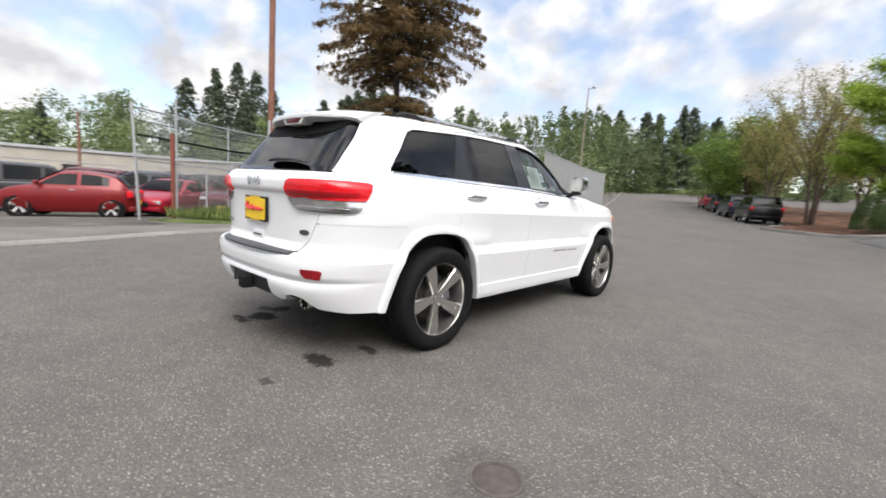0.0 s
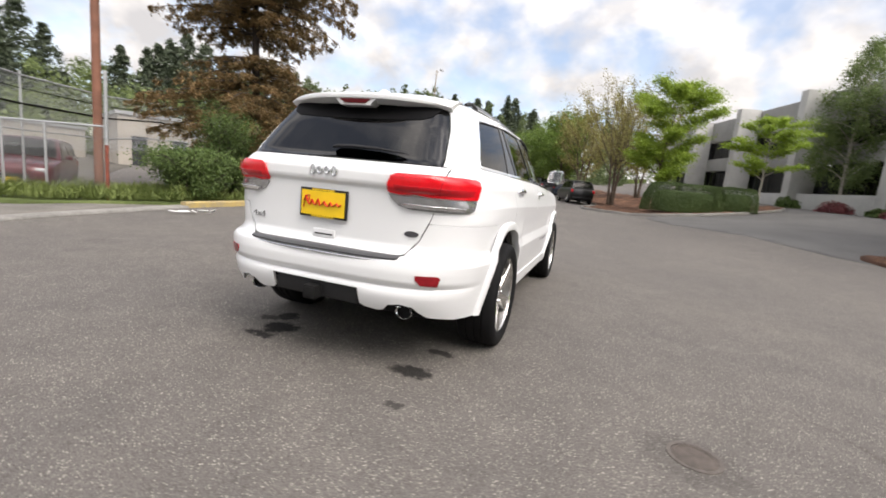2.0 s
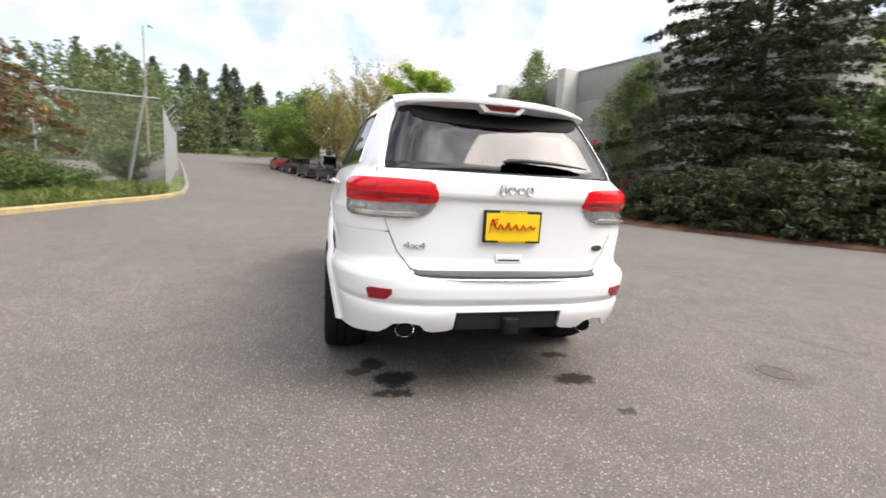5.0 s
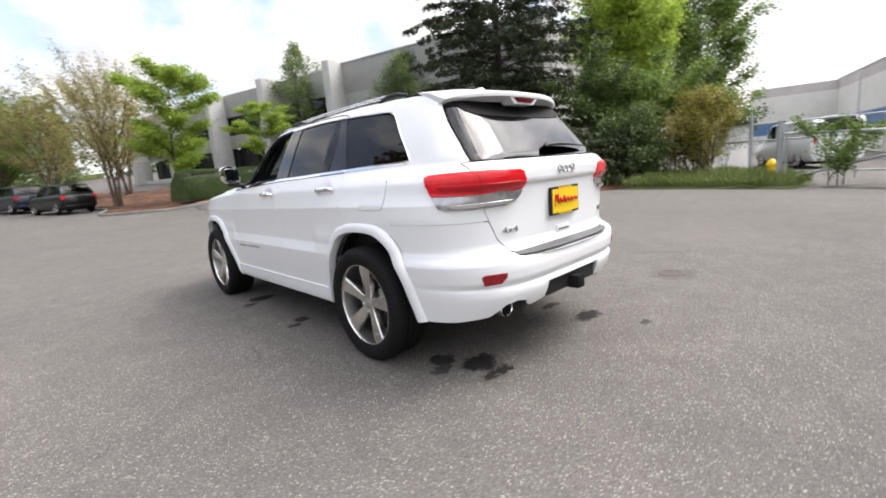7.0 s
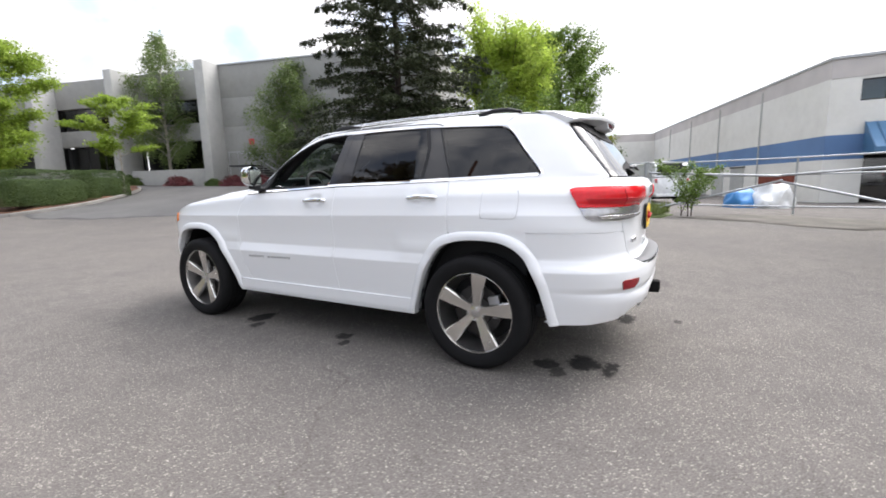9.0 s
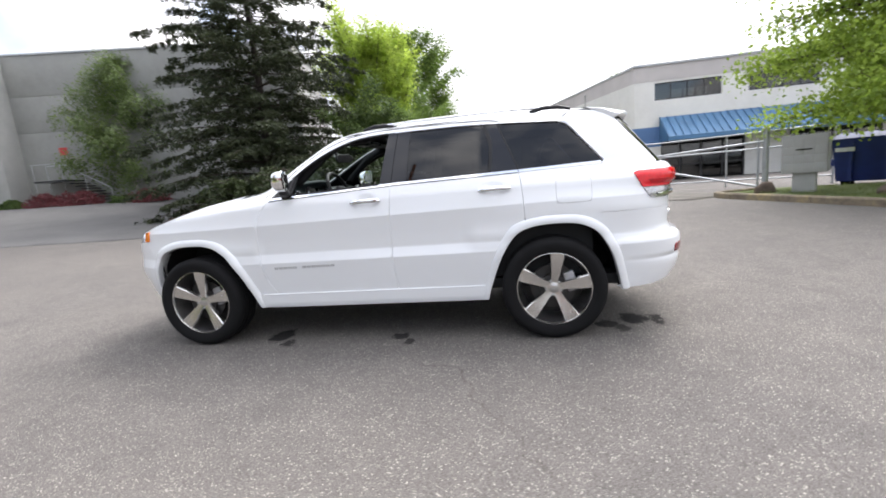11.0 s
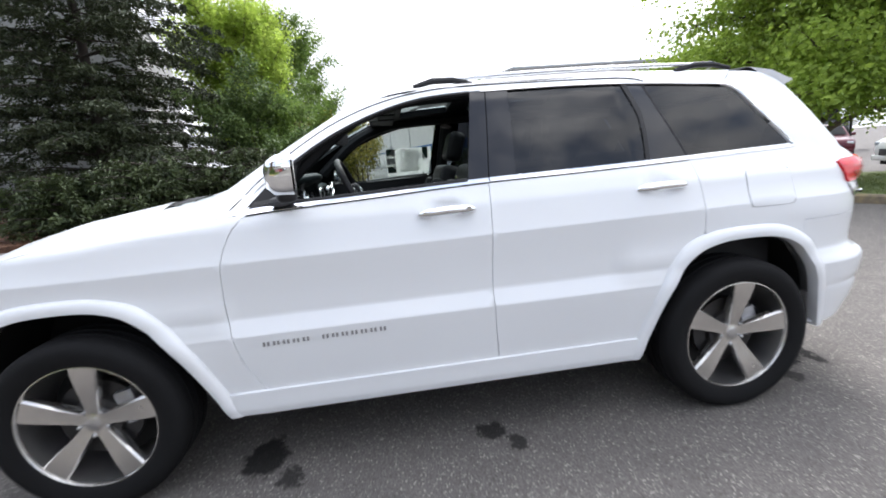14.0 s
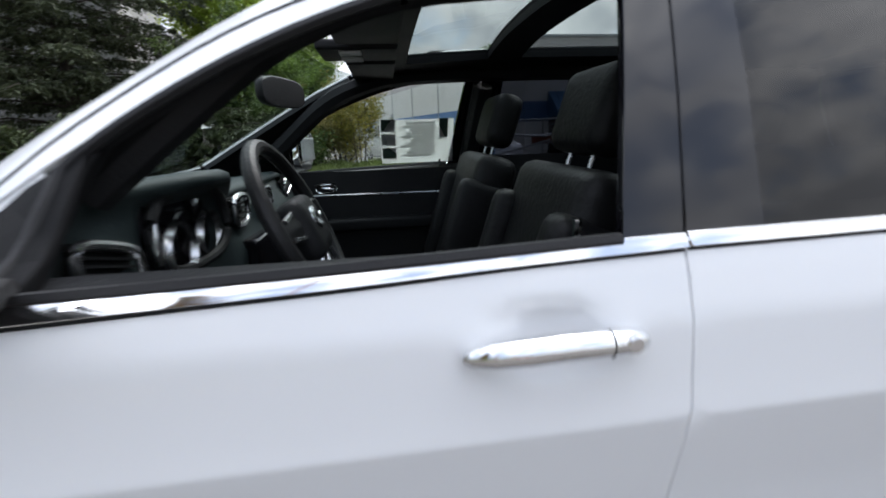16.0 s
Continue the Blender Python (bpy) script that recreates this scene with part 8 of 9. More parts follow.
POLE_GREY = plain("weathered_pole", (0.26, 0.215, 0.17), 0.85, 0, 0.25, 3, 0.5, 25)
pole("utility_pole", -11.05, 4.55, 13.0, .105, POLE_WOOD, "tall red-brown wooden utility pole by the fence")
pole("lamp_pole", -14.9, 35.9, 10.7, .075, POLE_GREY, "slim weathered brown lamp pole with a floodlight by the road", True)
pole("lamp_pole", -36.7, 3.2, 5.6, .10, POLE_WOOD, "slim brown lamp pole in the lot", True)


# ---- the gateway ----
def swing_gate(a, b, tip_z, label):
    """A tube arm with a stay, hinged on a post, and a red stop plate at its tip."""
    g = group_empty("swing_gate", label, "gate", "gate arms")
    a3, b3 = ga(a), ga(b)
    d = (b3 - a3)
    tube("hinge_post", [a3 + Vector((0, 0, -.2)), a3 + Vector((0, 0, 1.75))], .075, STEEL, g)
    box("post_cap", (-.085, -.085, 1.74), (.085, .085, 1.79), STEEL, g, m=Matrix.Translation(a3), bevel=.02)
    tube("top_tube", [a3 + Vector((0, 0, 1.42)), a3 + d * .98 + Vector((0, 0, tip_z + .12))], .035, STEEL, g)
    tube("stay", [a3 + Vector((0, 0, .14)), a3 + d + Vector((0, 0, tip_z))], .035, STEEL, g)
    tube("hinge_tube", [a3 + d * .04 + Vector((0, 0, .1)), a3 + d * .04 + Vector((0, 0, 1.5))], .03, STEEL, g)
    ang = math.atan2(d.y, d.x)
    box("stop_plate", (-.45, -.012, -.10), (.05, .012, .12), RUST, g, "dull red stop plate", m=Matrix.Translation(a3 + d * .97 + Vector((0, 0, tip_z))) @ Matrix.Rotation(ang, 4, "Z"))
    return g


swing_gate((9.5, -6.62), (12.7, -3.5), 1.12, "grey tube gate arm with a red plate, half open")
swing_gate((13.05, -.05), (12.0, -3.6), 1.10, "grey tube gate arm with a red plate, partly open")


def yard_fence():
    f = group_empty("yard_fence", "grey rolling gate and rail fence before the yard", "fence")
    for q, h in (((16.0, 1.2), 2.15), ((15.6, -1.5), 1.9), ((14.8, -4.4), 1.9), ((13.6, -7.4), 1.9), ((11.6, -9.6), 1.9), ((19.0, 3.6), 2.1)):
        tube("post", [ga(q, -.1), ga(q, h)], .055 if h > 2 else .03, STEEL, f)
    run = [(19.0, 3.6), (16.0, 1.2), (15.6, -1.5), (14.8, -4.4), (13.6, -7.4), (11.6, -9.6)]
    for z in (1.85, 1.3, .25):
        tube("rail", [ga(q, z) for q in run], .028, STEEL, f)
    chain_mesh("wire_mesh", ga(run[0]), ga(run[1]), .1, 1.85, f)
    return f


yard_fence()

CAB = plain("grey_metal_cabinet", (0.36, 0.36, 0.335), 0.55, 0.1, 0.08, 3)
BIN_BLUE = plain("dark_blue_dumpster", (0.012, 0.030, 0.16), 0.45, 0.1, 0.2, 3, 0.15)
WHITE_LABEL = plain("white_label", (0.75, 0.76, 0.74), 0.5)


def mail_cabinet():
    m = Matrix.Translation(ga((7.85, -6.65))) @ Matrix.Rotation(radians(-128), 4, "Z")
    c = group_empty("mail_cabinet", "grey metal mailbox cabinet on a pedestal", "mailbox", at=m)
    box("pedestal", (-.22, -.16, -.1), (.22, .16, .58), CAB, c, bevel=.02)
    bm = bmesh.new()
    prof = [(-.26, .56), (.26, .56), (.26, 1.38), (-.26, 1.46)]
    r = [[bm.verts.new((x, y, z)) for y, z in prof] for x in (-.43, .43)]
    for i in range(4):
        bm.faces.new((r[0][i], r[0][(i + 1) % 4], r[1][(i + 1) % 4], r[1][i]))
    bm.faces.new(r[0])
    bm.faces.new(r[1][::-1])
    bmesh.ops.bevel(bm, geom=list(bm.edges), offset=.015, segments=2, affect="EDGES")
    part("case", bm, CAB, c)
    for i in range(4):
        for j in range(4):
            if (i, j) == (3, 3):
                continue
            box("mail_door", (-.40 + i * .20, -.266, .60 + j * .195), (-.206 + i * .20, -.258, .788 + j * .195), CAB, c, bevel=.006)
    box("mail_slot", (-.15, -.285, 1.10), (.15, -.275, 1.13), UNDER, c)
    return c


mail_cabinet()


def dumpster():
    m = Matrix.Translation(ga((9.95, -9.9))) @ Matrix.Rotation(radians(-129), 4, "Z")
    d = group_empty("dumpster", "dark blue steel dumpster with a white label", "dumpster", at=m)
    bm = bmesh.new()
    lo, hi = [(-1.0, -.6), (1.0, -.6), (1.0, .6), (-1.0, .6)], [(-1.1, -.78), (1.1, -.78), (1.1, .7), (-1.1, .7)]
    a = [bm.verts.new((x, y, .12)) for x, y in lo]
    b = [bm.verts.new((x, y, 1.28 if y < 0 else 1.42)) for x, y in hi]
    for i in range(4):
        bm.faces.new((a[i], a[(i + 1) % 4], b[(i + 1) % 4], b[i]))
    bm.faces.new(a[::-1])
    part("bin_body", bm, BIN_BLUE, d, smooth=False)
    for s in (-1, 1):
        bm = bmesh.new()
        vs = [bm.verts.new(p) for p in ((s * .02, -.82, 1.30), (s * 1.12, -.82, 1.30), (s * 1.12, .72, 1.46), (s * .02, .72, 1.46))]
        f = bm.faces.new(vs)
        bmesh.ops.solidify(bm, geom=[f], thickness=.04)
        part("lid", bm, BIN_BLUE, d, smooth=False)
        box("fork_pocket", (s * 1.09 - .06, -.5, .55), (s * 1.09 + .06, .5, .75), BIN_BLUE, d, bevel=.01)
    for k in (-.7, 0, .7):
        box("rib", (k - .04, -.80, .15), (k + .04, -.70, 1.26), BIN_BLUE, d)
    for x in (-.8, .8):
        box("foot", (x - .1, -.5, -.05), (x + .1, .5, .14), UNDER, d)
    box("label", (.25, -.83, .72), (.75, -.805, 1.12), WHITE_LABEL, d, "white sticker with marks as bars")
    for k, (x0, x1, mt) in enumerate(((.32, .48, PRINT_DARK), (.50, .66, YELLOW))):
        box("label_bar", (x0, -.834, .98), (x1, -.829, 1.08), mt, d)
    box("label", (-1.02, -.83, .95), (-.62, -.805, 1.06), WHITE_LABEL, d, "narrow white sticker")
    return d


dumpster()


def rock(name, x, y, r, h, mat, seed, label):
    bm = bmesh.new()
    bmesh.ops.create_icosphere(bm, subdivisions=4, radius=1)
    for v in bm.verts:
        k = 1 + .22 * noise.noise(v.co * 1.3 + Vector((seed, 0, 0))) + .07 * noise.noise(v.co * 5)
        v.co = Vector((v.co.x * r * k, v.co.y * r * k, max(-.1, v.co.z * k) * h))
    ob = part(name, bm, mat)
    ob.matrix_basis = Matrix.Translation(ga((x, y), .05))
    return tagged(ob, label, "rock")


rock("boulder", 8.3, -6.05, .24, .36, BARK, 2, "rounded dark brown boulder beside the gate post")
rock("boulder", 6.15, -7.45, .38, .30, BARK, 5, "low dark mound of stone on the grass")
rock("boulder", 5.5, -7.6, .16, .14, CONCRETE, 7, "small pale stone on the grass")


def hydrant():
    h = group_empty("fire_hydrant", "small yellow fire hydrant in tall grass", "hydrant", at=Matrix.Translation(ga((14.2, .3))))
    bm = bmesh.new()
    bm_spin(bm, [(0, .0001), (0, .16), (.05, .16), (.06, .11), (.5, .11), (.52, .15), (.58, .15), (.66, .10), (.72, .03), (.74, .0001)], "z", 18, closed=False)
    part("barrel", bm, YELLOW, h)
    for s in (-1, 1):
        tube("outlet", [(s * .1, 0, .42), (s * .19, 0, .42)], .05, YELLOW, h)
    return h


hydrant()


def tarp_pile():
    t = group_empty("tarp_pile", "white and blue tarpaulins heaped by the warehouse wall", "tarpaulin", at=Matrix.Translation(ga((20.6, -4.6))))
    for nm, o, sx, sy, sz, mt in (("white_tarp", 0, 1.5, .8, 1.25, P_WHITE), ("blue_tarp", 1.0, .9, .75, .85, TARP_BLUE)):
        bm = bmesh.new()
        bmesh.ops.create_icosphere(bm, subdivisions=4, radius=1)
        for v in bm.verts:
            k = 1 + .25 * noise.noise(v.co * 2.2 + Vector((o, 3, 0)))
            v.co = Vector((v.co.x * sx * k, v.co.y * sy * k + o, max(-.1, v.co.z) * sz * k))
        part(nm, bm, mt, t)
    return t


TARP_BLUE = plain("blue_tarp", (0.05, 0.22, 0.50), 0.5)
P_WHITE = plain("white_paint", (0.72, 0.73, 0.73), .35, coat=.8)
tarp_pile()


def litter():
    bm = bmesh.new()
    for k in range(5):
        bm_box(bm, (-.10, -.04, 0), (.10, .04, .012), Matrix.Translation(ga((-6.30 + .06 * k, 3.0 + .17 * k), .06)) @ Matrix.Rotation(k * 1.3, 4, "Z") @ Matrix.Rotation(.2 * k, 4, "X"), .004)
    ob = part("litter", bm, WHITE_LABEL)
    return tagged(ob, "crumpled white paper litter on the kerb", "litter")


litter()


def cover():
    c = group_empty("valve_cover", "rusty round iron valve cover in the asphalt", "manhole cover", at=Matrix.Translation((2.055, -.867, 0)))
    bm = bmesh.new()
    bm_spin(bm, [(-.05, .0001), (-.05, .098), (.004, .098), (.006, .094), (.006, .084), (.003, .082), (.003, .0001)], "z", 40, closed=False)
    part("lid", bm, plain("rusty_iron", (.080, .066, .057), .85, .1, .35, 20, .5, 90), c)
    bm = bmesh.new()
    bm_spin(bm, [(-.05, .100), (.005, .100), (.005, .118), (-.05, .12)], "z", 40)
    part("ring", bm, plain("worn_iron", (.100, .086, .076), .85, .1, .35, 20, .5, 90), c)
    return c


cover()


# ---- other vehicles ----
def paint(name, c, metal=0.2):
    return plain(name, c, 0.3, metal, 0.04, 3, coat=0.3, spec=0.3)


CAR_GLASS = glassy("car_window", (0.06, 0.07, 0.07), 0, .0, 1.33)
SHAPES = {
    # length stations front to back: half width, bumper height, shoulder height; then the roof
    "hatch": (3.55, 1.63, 2.30, [(1.75, .50, .40, .62), (1.62, .70, .24, .80), (1.2, .80, .20, .93), (.75, .815, .18, 1.00), (0, .815, .18, 1.02), (-1.0, .81, .20, 1.04), (-1.5, .76, .24, 1.0), (-1.74, .60, .36, .82)], [(.85, .98), (.25, 1.40), (-.1, 1.48), (-.7, 1.47), (-1.25, 1.36), (-1.60, 1.0)]),
    "suv": (4.6, 1.86, 2.70, [(2.28, .62, .45, .72), (2.1, .84, .28, .92), (1.4, .92, .24, 1.04), (.9, .93, .24, 1.08), (0, .93, .24, 1.10), (-1.5, .92, .26, 1.12), (-2.1, .88, .30, 1.08), (-2.28, .78, .42, .95)], [(1.0, 1.06), (.35, 1.60), (-.1, 1.70), (-1.3, 1.69), (-1.9, 1.60), (-2.18, 1.08)]),
    "sedan": (4.7, 1.82, 2.75, [(2.32, .60, .42, .60), (2.15, .82, .24, .76), (1.4, .90, .20, .90), (.8, .91, .20, .95), (0, .91, .20, .97), (-1.4, .90, .22, 1.0), (-2.1, .84, .26, .96), (-2.33, .70, .40, .85)], [(.95, .94), (.2, 1.36), (-.3, 1.44), (-.9, 1.41), (-1.75, 1.0)]),
    "van": (5.6, 2.0, 3.5, [(2.78, .70, .50, .85), (2.6, .92, .32, 1.05), (1.9, .99, .28, 1.20), (1.5, 1.0, .28, 1.28), (0, 1.0, .28, 1.30), (-2.2, 1.0, .30, 1.32), (-2.7, .98, .34, 1.3), (-2.78, .95, .42, 1.2)], [(1.75, 1.2), (1.1, 1.92), (.7, 2.08), (-1.5, 2.10), (-2.6, 2.06), (-2.74, 1.3)]),
    "pickup": (5.6, 1.98, 3.5, [(2.75, .72, .55, .85), (2.55, .94, .38, 1.08), (1.8, .99, .34, 1.16), (1.2, .99, .34, 1.18), (0, .99, .34, 1.18), (-.8, .99, .34, 1.18), (-2.6, .98, .38, 1.18), (-2.76, .95, .50, 1.12)], [(1.2, 1.16), (.6, 1.74), (.1, 1.86), (-.7, 1.84), (-1.0, 1.18)]),
}
TYRE_ME = bpy.data.meshes.new("parked_tyre")
bm = bmesh.new()
bm_spin(bm, [(-.10, .262), (-.115, .30), (-.112, .355), (-.09, .372), (.09, .372), (.112, .355), (.115, .30), (.10, .262)], "x", 32)
bm.to_mesh(TYRE_ME)
bm.free()
TYRE_ME.materials.append(RUBBER)
RIM_ME = bpy.data.objects["rim"].data


def parked_car(kind, x, y, heading, mt, label, plate=False):
    """A parked vehicle: lofted body and cabin, panes, lamps, bumpers, wheels."""
    ln, wd, wb, body, roof = SHAPES[kind]
    m = Matrix.Translation((x, y, ground_z(x, y) + .01)) @ Matrix.Rotation(heading, 4, "Z")
    car = group_empty("parked_car" if kind not in ("van", "pickup") else "parked_" + kind, label, "van" if kind == "van" else "truck" if kind == "pickup" else "car", "parked vehicles", at=m)
    line = smooth_poly(body, 4, False)
    bm = bmesh.new()
    rings = []
    for yy, w, zb, zt in line:
        zm = zb + (zt - zb) * .55
        half = [(w * .86, zb), (w * .97, zb + .12), (w, zm), (w * .985, zt - .10), (w * .93, zt - .02), (w * .55, zt + .03), (0, zt + .045)]
        rings.append([bm.verts.new((a, yy, z)) for a, z in half] + [bm.verts.new((-a, yy, z)) for a, z in half[-2::-1]])
    for a, b in zip(rings, rings[1:]):
        for i in range(len(a) - 1):
            bm.faces.new((a[i], a[i + 1], b[i + 1], b[i]))
    bm.faces.new(rings[0])
    bm.faces.new(rings[-1][::-1])
    part("body", bm, mt, car, angle=50)
    # cabin: roof shell, pillars by panes set in it
    rl = smooth_poly(roof, 4, False)
    belt = lambda yy: float(np.interp(yy, [p[0] for p in line][::-1], [p[3] for p in line][::-1])) - .03
    hw = lambda yy: float(np.interp(yy, [p[0] for p in line][::-1], [p[1] for p in line][::-1]))
    topz = max(p[1] for p in roof)
    tuck = .17 if kind != "van" else .06
    bm = bmesh.new()
    rings = []
    for yy, z in rl:
        b, w = belt(yy), hw(yy) * .95
        k = max(0, (z - b)) / (topz - b + .001)
        rings.append([bm.verts.new(p) for p in ((w, yy, b), (w - tuck * k, yy, z - .05 * k), (w - tuck * k - .12, yy, z), (0, yy, z + .03 * k), (-w + tuck * k + .12, yy, z), (-w + tuck * k, yy, z - .05 * k), (-w, yy, b))])
    for a, b in zip(rings, rings[1:]):
        for i in range(6):
            bm.faces.new((a[i], a[i + 1], b[i + 1], b[i]))
    part("cabin", bm, mt, car, angle=40)
    y_front, y_back = rl[0][0], rl[-1][0]
    zr = lambda yy: float(np.interp(yy, [p[0] for p in rl][::-1], [p[1] for p in rl][::-1]))
    spans = [(.10, .46), (.50, .80)] if kind not in ("van", "pickup") else [(.10, .30)] if kind == "van" else [(.14, .52), (.56, .84)]
    if kind == "suv":
        spans.append((.83, .95))
    for s in (1, -1):
        for a, b in spans:
            y0, y1 = y_front + (y_back - y_front) * a, y_front + (y_back - y_front) * b
            vs = []
            for yy in np.linspace(y0, y1, 5):
                bz, zt = belt(yy) + .05, zr(yy) - .09
                for z in (bz, max(bz + .01, zt)):
                    k = (z - belt(yy)) / (topz - belt(yy))
                    vs.append((s * (hw(yy) * .95 - tuck * k * 1.0 + .008), yy, z))
            mesh_object("side_pane", vs, [(2 * i, 2 * i + 1, 2 * i + 3, 2 * i + 2) for i in range(4)], CAR_GLASS, car)
            # near-black copy of the pane, painted shade in place of a dim cabin
            mesh_object("cabin_shade_sheet", [(v[0] - s * .004, v[1], v[2]) for v in vs], [(2 * i, 2 * i + 1, 2 * i + 3, 2 * i + 2) for i in range(4)], UNDER, car)
    for sgn, pts in ((1, rl[:6]), (-1, rl[-6:])):
        (ya, za), (yb, zb) = (pts[0], pts[-1])
        n = Vector((0, (zb - za) * (1 if sgn > 0 else -1), abs(yb - ya))).normalized() * .012
        vs = []
        for k in (.12, .5, .86):
            i = k * (len(pts) - 1)
            j = int(i)
            f = i - j
            yy, z = pts[j][0] + (pts[j + 1][0] - pts[j][0]) * f, pts[j][1] + (pts[j + 1][1] - pts[j][1]) * f
            w = hw(yy) * .95 - .10 - tuck * (z - belt(yy)) / (topz - belt(yy))
            up = Vector((0, .03 * sgn, .035))
            vs += [(-w, yy + up.y, z + up.z), (0, yy + up.y + .02 * sgn, z + up.z + .015), (w, yy + up.y, z + up.z)]
        mesh_object("windscreen" if sgn > 0 else "rear_pane", vs, [(0, 1, 4, 3), (1, 2, 5, 4), (3, 4, 7, 6), (4, 5, 8, 7)], CAR_GLASS, car, smooth=True)
    # lamps, grille, bumpers, plate
    fy, ry = line[0][0], line[-1][0]
    for s in (1, -1):
        box("head_lamp", (s * wd * .33 - .14, fy - .22, body[1][3] - .22), (s * wd * .33 + .14, fy - .02, body[1][3] - .08), LAMP_CLEAR, car, bevel=.04)
        box("tail_lamp", (s * wd * .42 - .09, ry + .0, body[-2][3] - .28), (s * wd * .42 + .09, ry + .16, body[-2][3] - .06), LAMP_RED, car, bevel=.03)
        box("mirror", (s * wd * .56 - .09, y_front - .25, belt(y_front) + .04), (s * wd * .56 + .09, y_front - .14, belt(y_front) + .18), mt, car, bevel=.04)
        box("door_handle", (s * wd * .5 - .02, -.25, belt(0) - .12), (s * wd * .5 + .02, -.08, belt(0) - .09), SATIN, car, bevel=.008)
    box("grille", (-wd * .2, fy - .06, body[0][2] + .02), (wd * .2, fy + .015, body[0][2] + .20), BLACK_PL, car, bevel=.02)
    box("front_bumper", (-wd * .40, fy - .16, body[0][2] - .12), (wd * .40, fy + .03, body[0][2] + .02), mt if kind != "pickup" else SATIN, car, bevel=.04)
    box("rear_bumper", (-wd * .42, ry - .04, body[-1][2] - .10), (wd * .42, ry + .16, body[-1][2] + .06), mt if kind != "pickup" else SATIN, car, bevel=.04)
    if plate:
        box("dealer_plate", (-.15, fy + .03, body[0][2] - .06), (.15, fy + .045, body[0][2] + .09), YELLOW, car)
        box("dealer_plate", (-.15, ry - .055, body[-1][3] - .35), (.15, ry - .01, body[-1][3] - .20), YELLOW, car)
    r = .33 if kind in ("hatch", "sedan") else .37
    for s in (1, -1):
        for yy in (wb / 2, -wb / 2):
            bm = bmesh.new()
            bm_spin(bm, [(-.035, .0001), (-.035, r + .05), (.035, r + .05), (.035, .0001)], "x", 24, closed=False)
            ob = part("arch_shadow", bm, UNDER, car)
            ob.matrix_basis = Matrix.Translation((s * (wd / 2 - .085), yy, r))
            w = group_empty("wheel", parent=car, at=Matrix.Translation((s * (wd / 2 - .11), yy, r)) @ Matrix.Rotation(0 if s > 0 else math.pi, 4, "Z") @ Matrix.Diagonal((.85, r / .376, r / .376, 1)))
            for nm, me in (("tyre", TYRE_ME), ("rim", RIM_ME)):
                ob = new(nm, me)
                ob.parent = w
    box("underside", (-wd * .4, ry + .2, .2), (wd * .4, fy - .2, .5), UNDER, car)
    return car


P_RED, P_DKRED, P_BLACK = paint("orange_red_paint", (0.17, 0.009, 0.011)), paint("dark_red_paint", (0.085, 0.010, 0.016)), paint("black_paint", (0.004, 0.004, 0.005), 0.0)
P_BLUE, P_SILVER, P_PINK = paint("dark_blue_paint", (0.012, 0.018, 0.032), 0.0), paint("silver_paint", (0.42, 0.43, 0.44), .6), paint("bright_red_paint", (0.32, 0.013, 0.03))


def heading(dx, dy):
    return math.atan2(-dx, dy)


H0 = heading(-.42, -.90)
parked_car("hatch", -15.6, .15, H0, P_RED, "small orange-red hatchback with a yellow dealer plate", True)
parked_car("suv", -19.0, -1.9, heading(-.1, -1), P_BLACK, "black wagon parked in the sales lot")
parked_car("suv", -20.3, 3.0, H0, P_BLUE, "dark blue van parked in the sales lot")
parked_car("sedan", -17.0, 3.3, heading(.75, -.66), P_PINK, "bright red car with a yellow dealer plate", True)
parked_car("suv", -15.9, 5.5, heading(.80, -.60), P_DKRED, "dark red boxy SUV behind the fence", True)
parked_car("suv", -23.5, 1.4, H0, P_DKRED, "dark red car far back in the lot")
parked_car("suv", -22.0, 6.0, H0, P_BLACK, "dark car far back in the lot")
parked_car("suv", -22.5, -5.0, heading(0, -1), P_SILVER, "silver car at the edge of the lot")
RD = heading(-.33, .94)
parked_car("suv", -.84, 32.8, RD, P_BLACK, "black SUV parked along the road kerb")
parked_car("suv", -2.8, 38.3, RD, P_BLUE, "dark SUV parked along the road kerb")
parked_car("sedan", -4.7, 43.9, RD, P_BLACK, "black sedan parked along the road kerb")
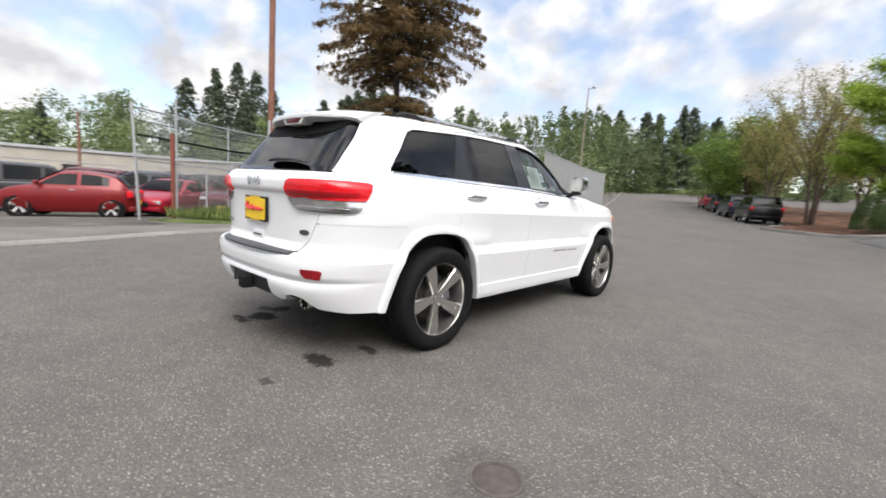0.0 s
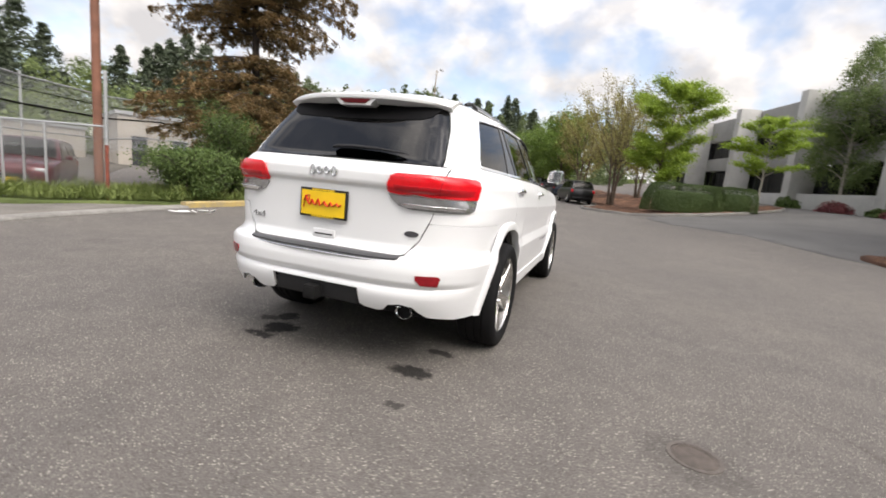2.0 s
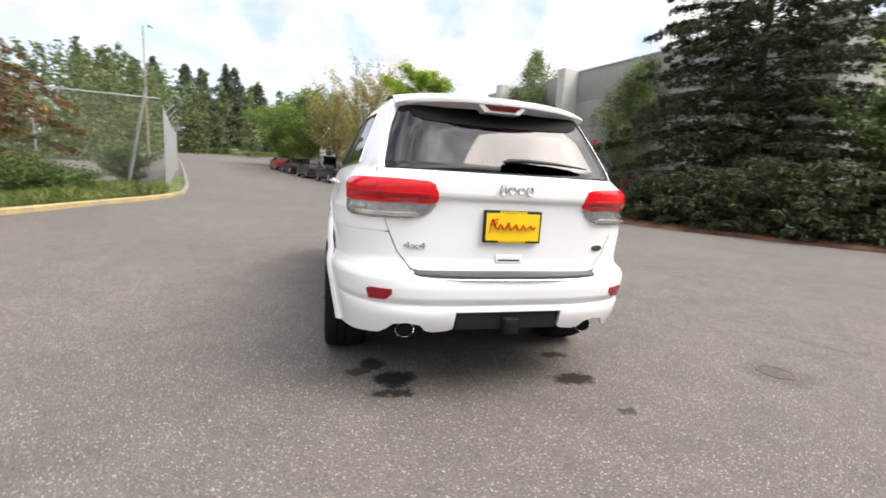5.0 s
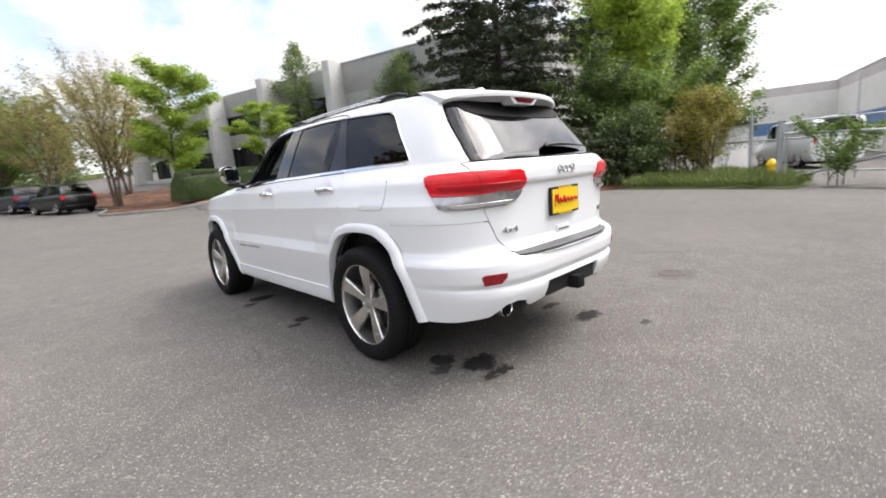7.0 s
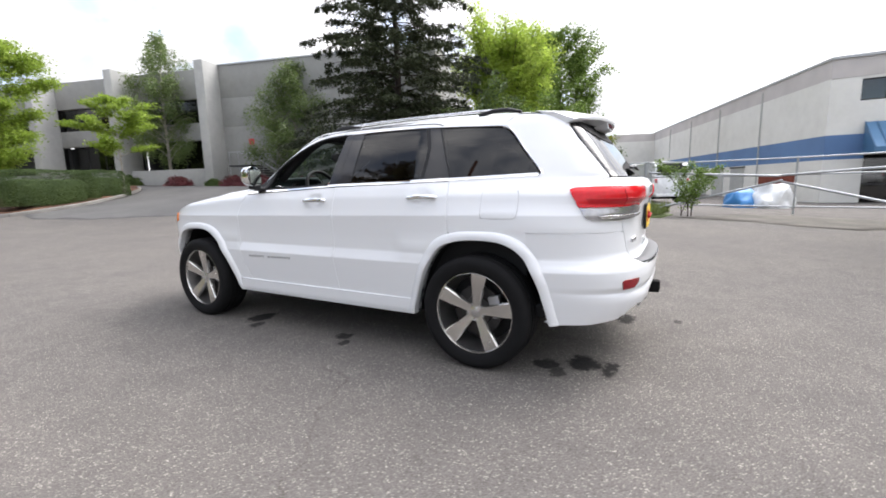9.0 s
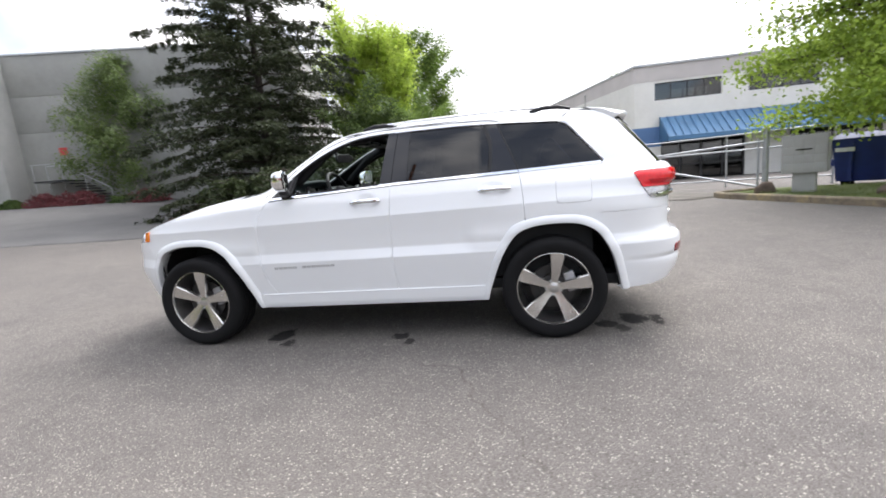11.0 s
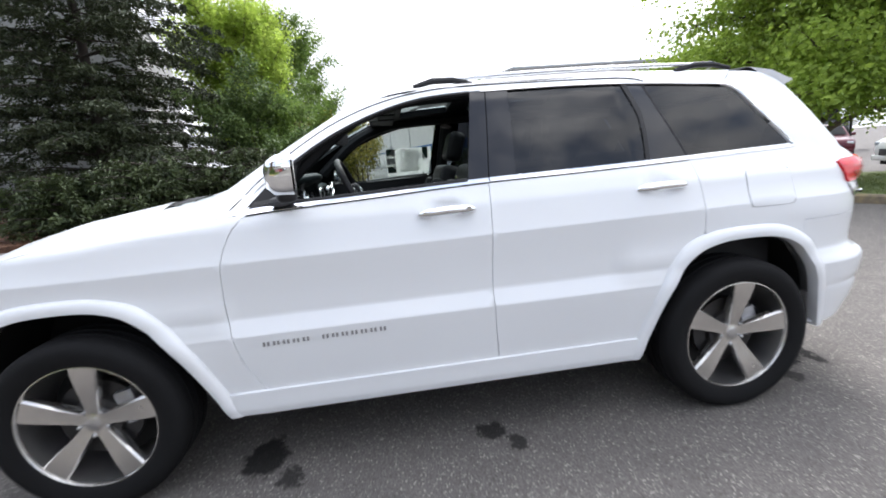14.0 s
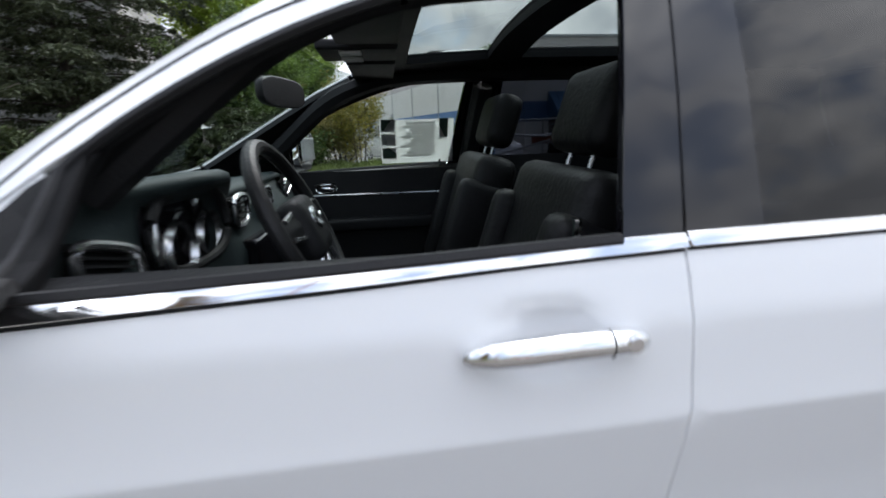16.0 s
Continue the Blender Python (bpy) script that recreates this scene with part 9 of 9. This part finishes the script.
parked_car("sedan", -6.6, 49.3, RD, P_PINK, "red car parked along the road kerb")
parked_car("sedan", -21.5, 98, heading(1, .1), P_WHITE, "white car far along the road")
parked_car("van", 24.5, .8, heading(.85, .52), P_WHITE, "white work van parked in the yard")
parked_car("pickup", 17.3, -17.6, heading(-.85, .5), P_SILVER, "silver pickup truck parked by the building")
parked_car("suv", 17.6, -21.2, heading(-.8, .6), P_DKRED, "dark red car parked by the building")
parked_car("sedan", 14.8, -23.5, heading(-.6, .8), P_WHITE, "white car parked by the building")
parked_car("suv", 6.4, -13.9, heading(.5, .86), P_WHITE, "white SUV parked beside the grass island")


# ---- low buildings and the bank behind the lot ----
def shed(name, a, b, z0, z1, mat, label, deep=8.0, doors=0):
    a, b = Vector((*a, 0)), Vector((*b, 0))
    u = (b - a).normalized()
    m = Matrix(((u.x, -u.y, 0, a.x), (u.y, u.x, 0, a.y), (0, 0, 1, 0), (0, 0, 0, 1)))
    ln = (b - a).length
    s = group_empty(name, label, "building", at=m)
    box("wall", (0, 0, z0), (ln, deep, z1), mat, s)
    box("roof_edge", (-.15, -.15, z1), (ln + .15, deep + .15, z1 + .22), STEEL, s)
    for k in range(doors):
        x = ln * (k + .5) / doors
        w = group_empty("door", parent=s)
        box("door_leaf", (x - .45, -.06, z0), (x + .45, .0, z0 + 2.1), PANEL_DARK, w)
        box("door_frame", (x - .52, -.09, z0 + 2.1), (x + .52, .0, z0 + 2.2), FRAME_DARK, w)
    return s


SHED_BEIGE = plain("weathered_beige_wall", (0.36, 0.33, 0.285), 0.8, 0, 0.12, 0.8)
shed("white_shed", (-47, -14), (-40, 21), -.8, 2.5, SHED_BEIGE, "long low pale beige shed behind the sales lot", doors=5)
shed("beige_building", (-30.5, 17.5), (-24, 31), .0, 3.6, SHED_BEIGE, "beige low building beyond the cedar", doors=6)
bank = ground_patch("grass_bank", [(-60, 84), (-14, 94), (10, 110), (10, 150), (-80, 140)], TURF, .9, 6.0, "green grass bank at the end of the road", "bank")
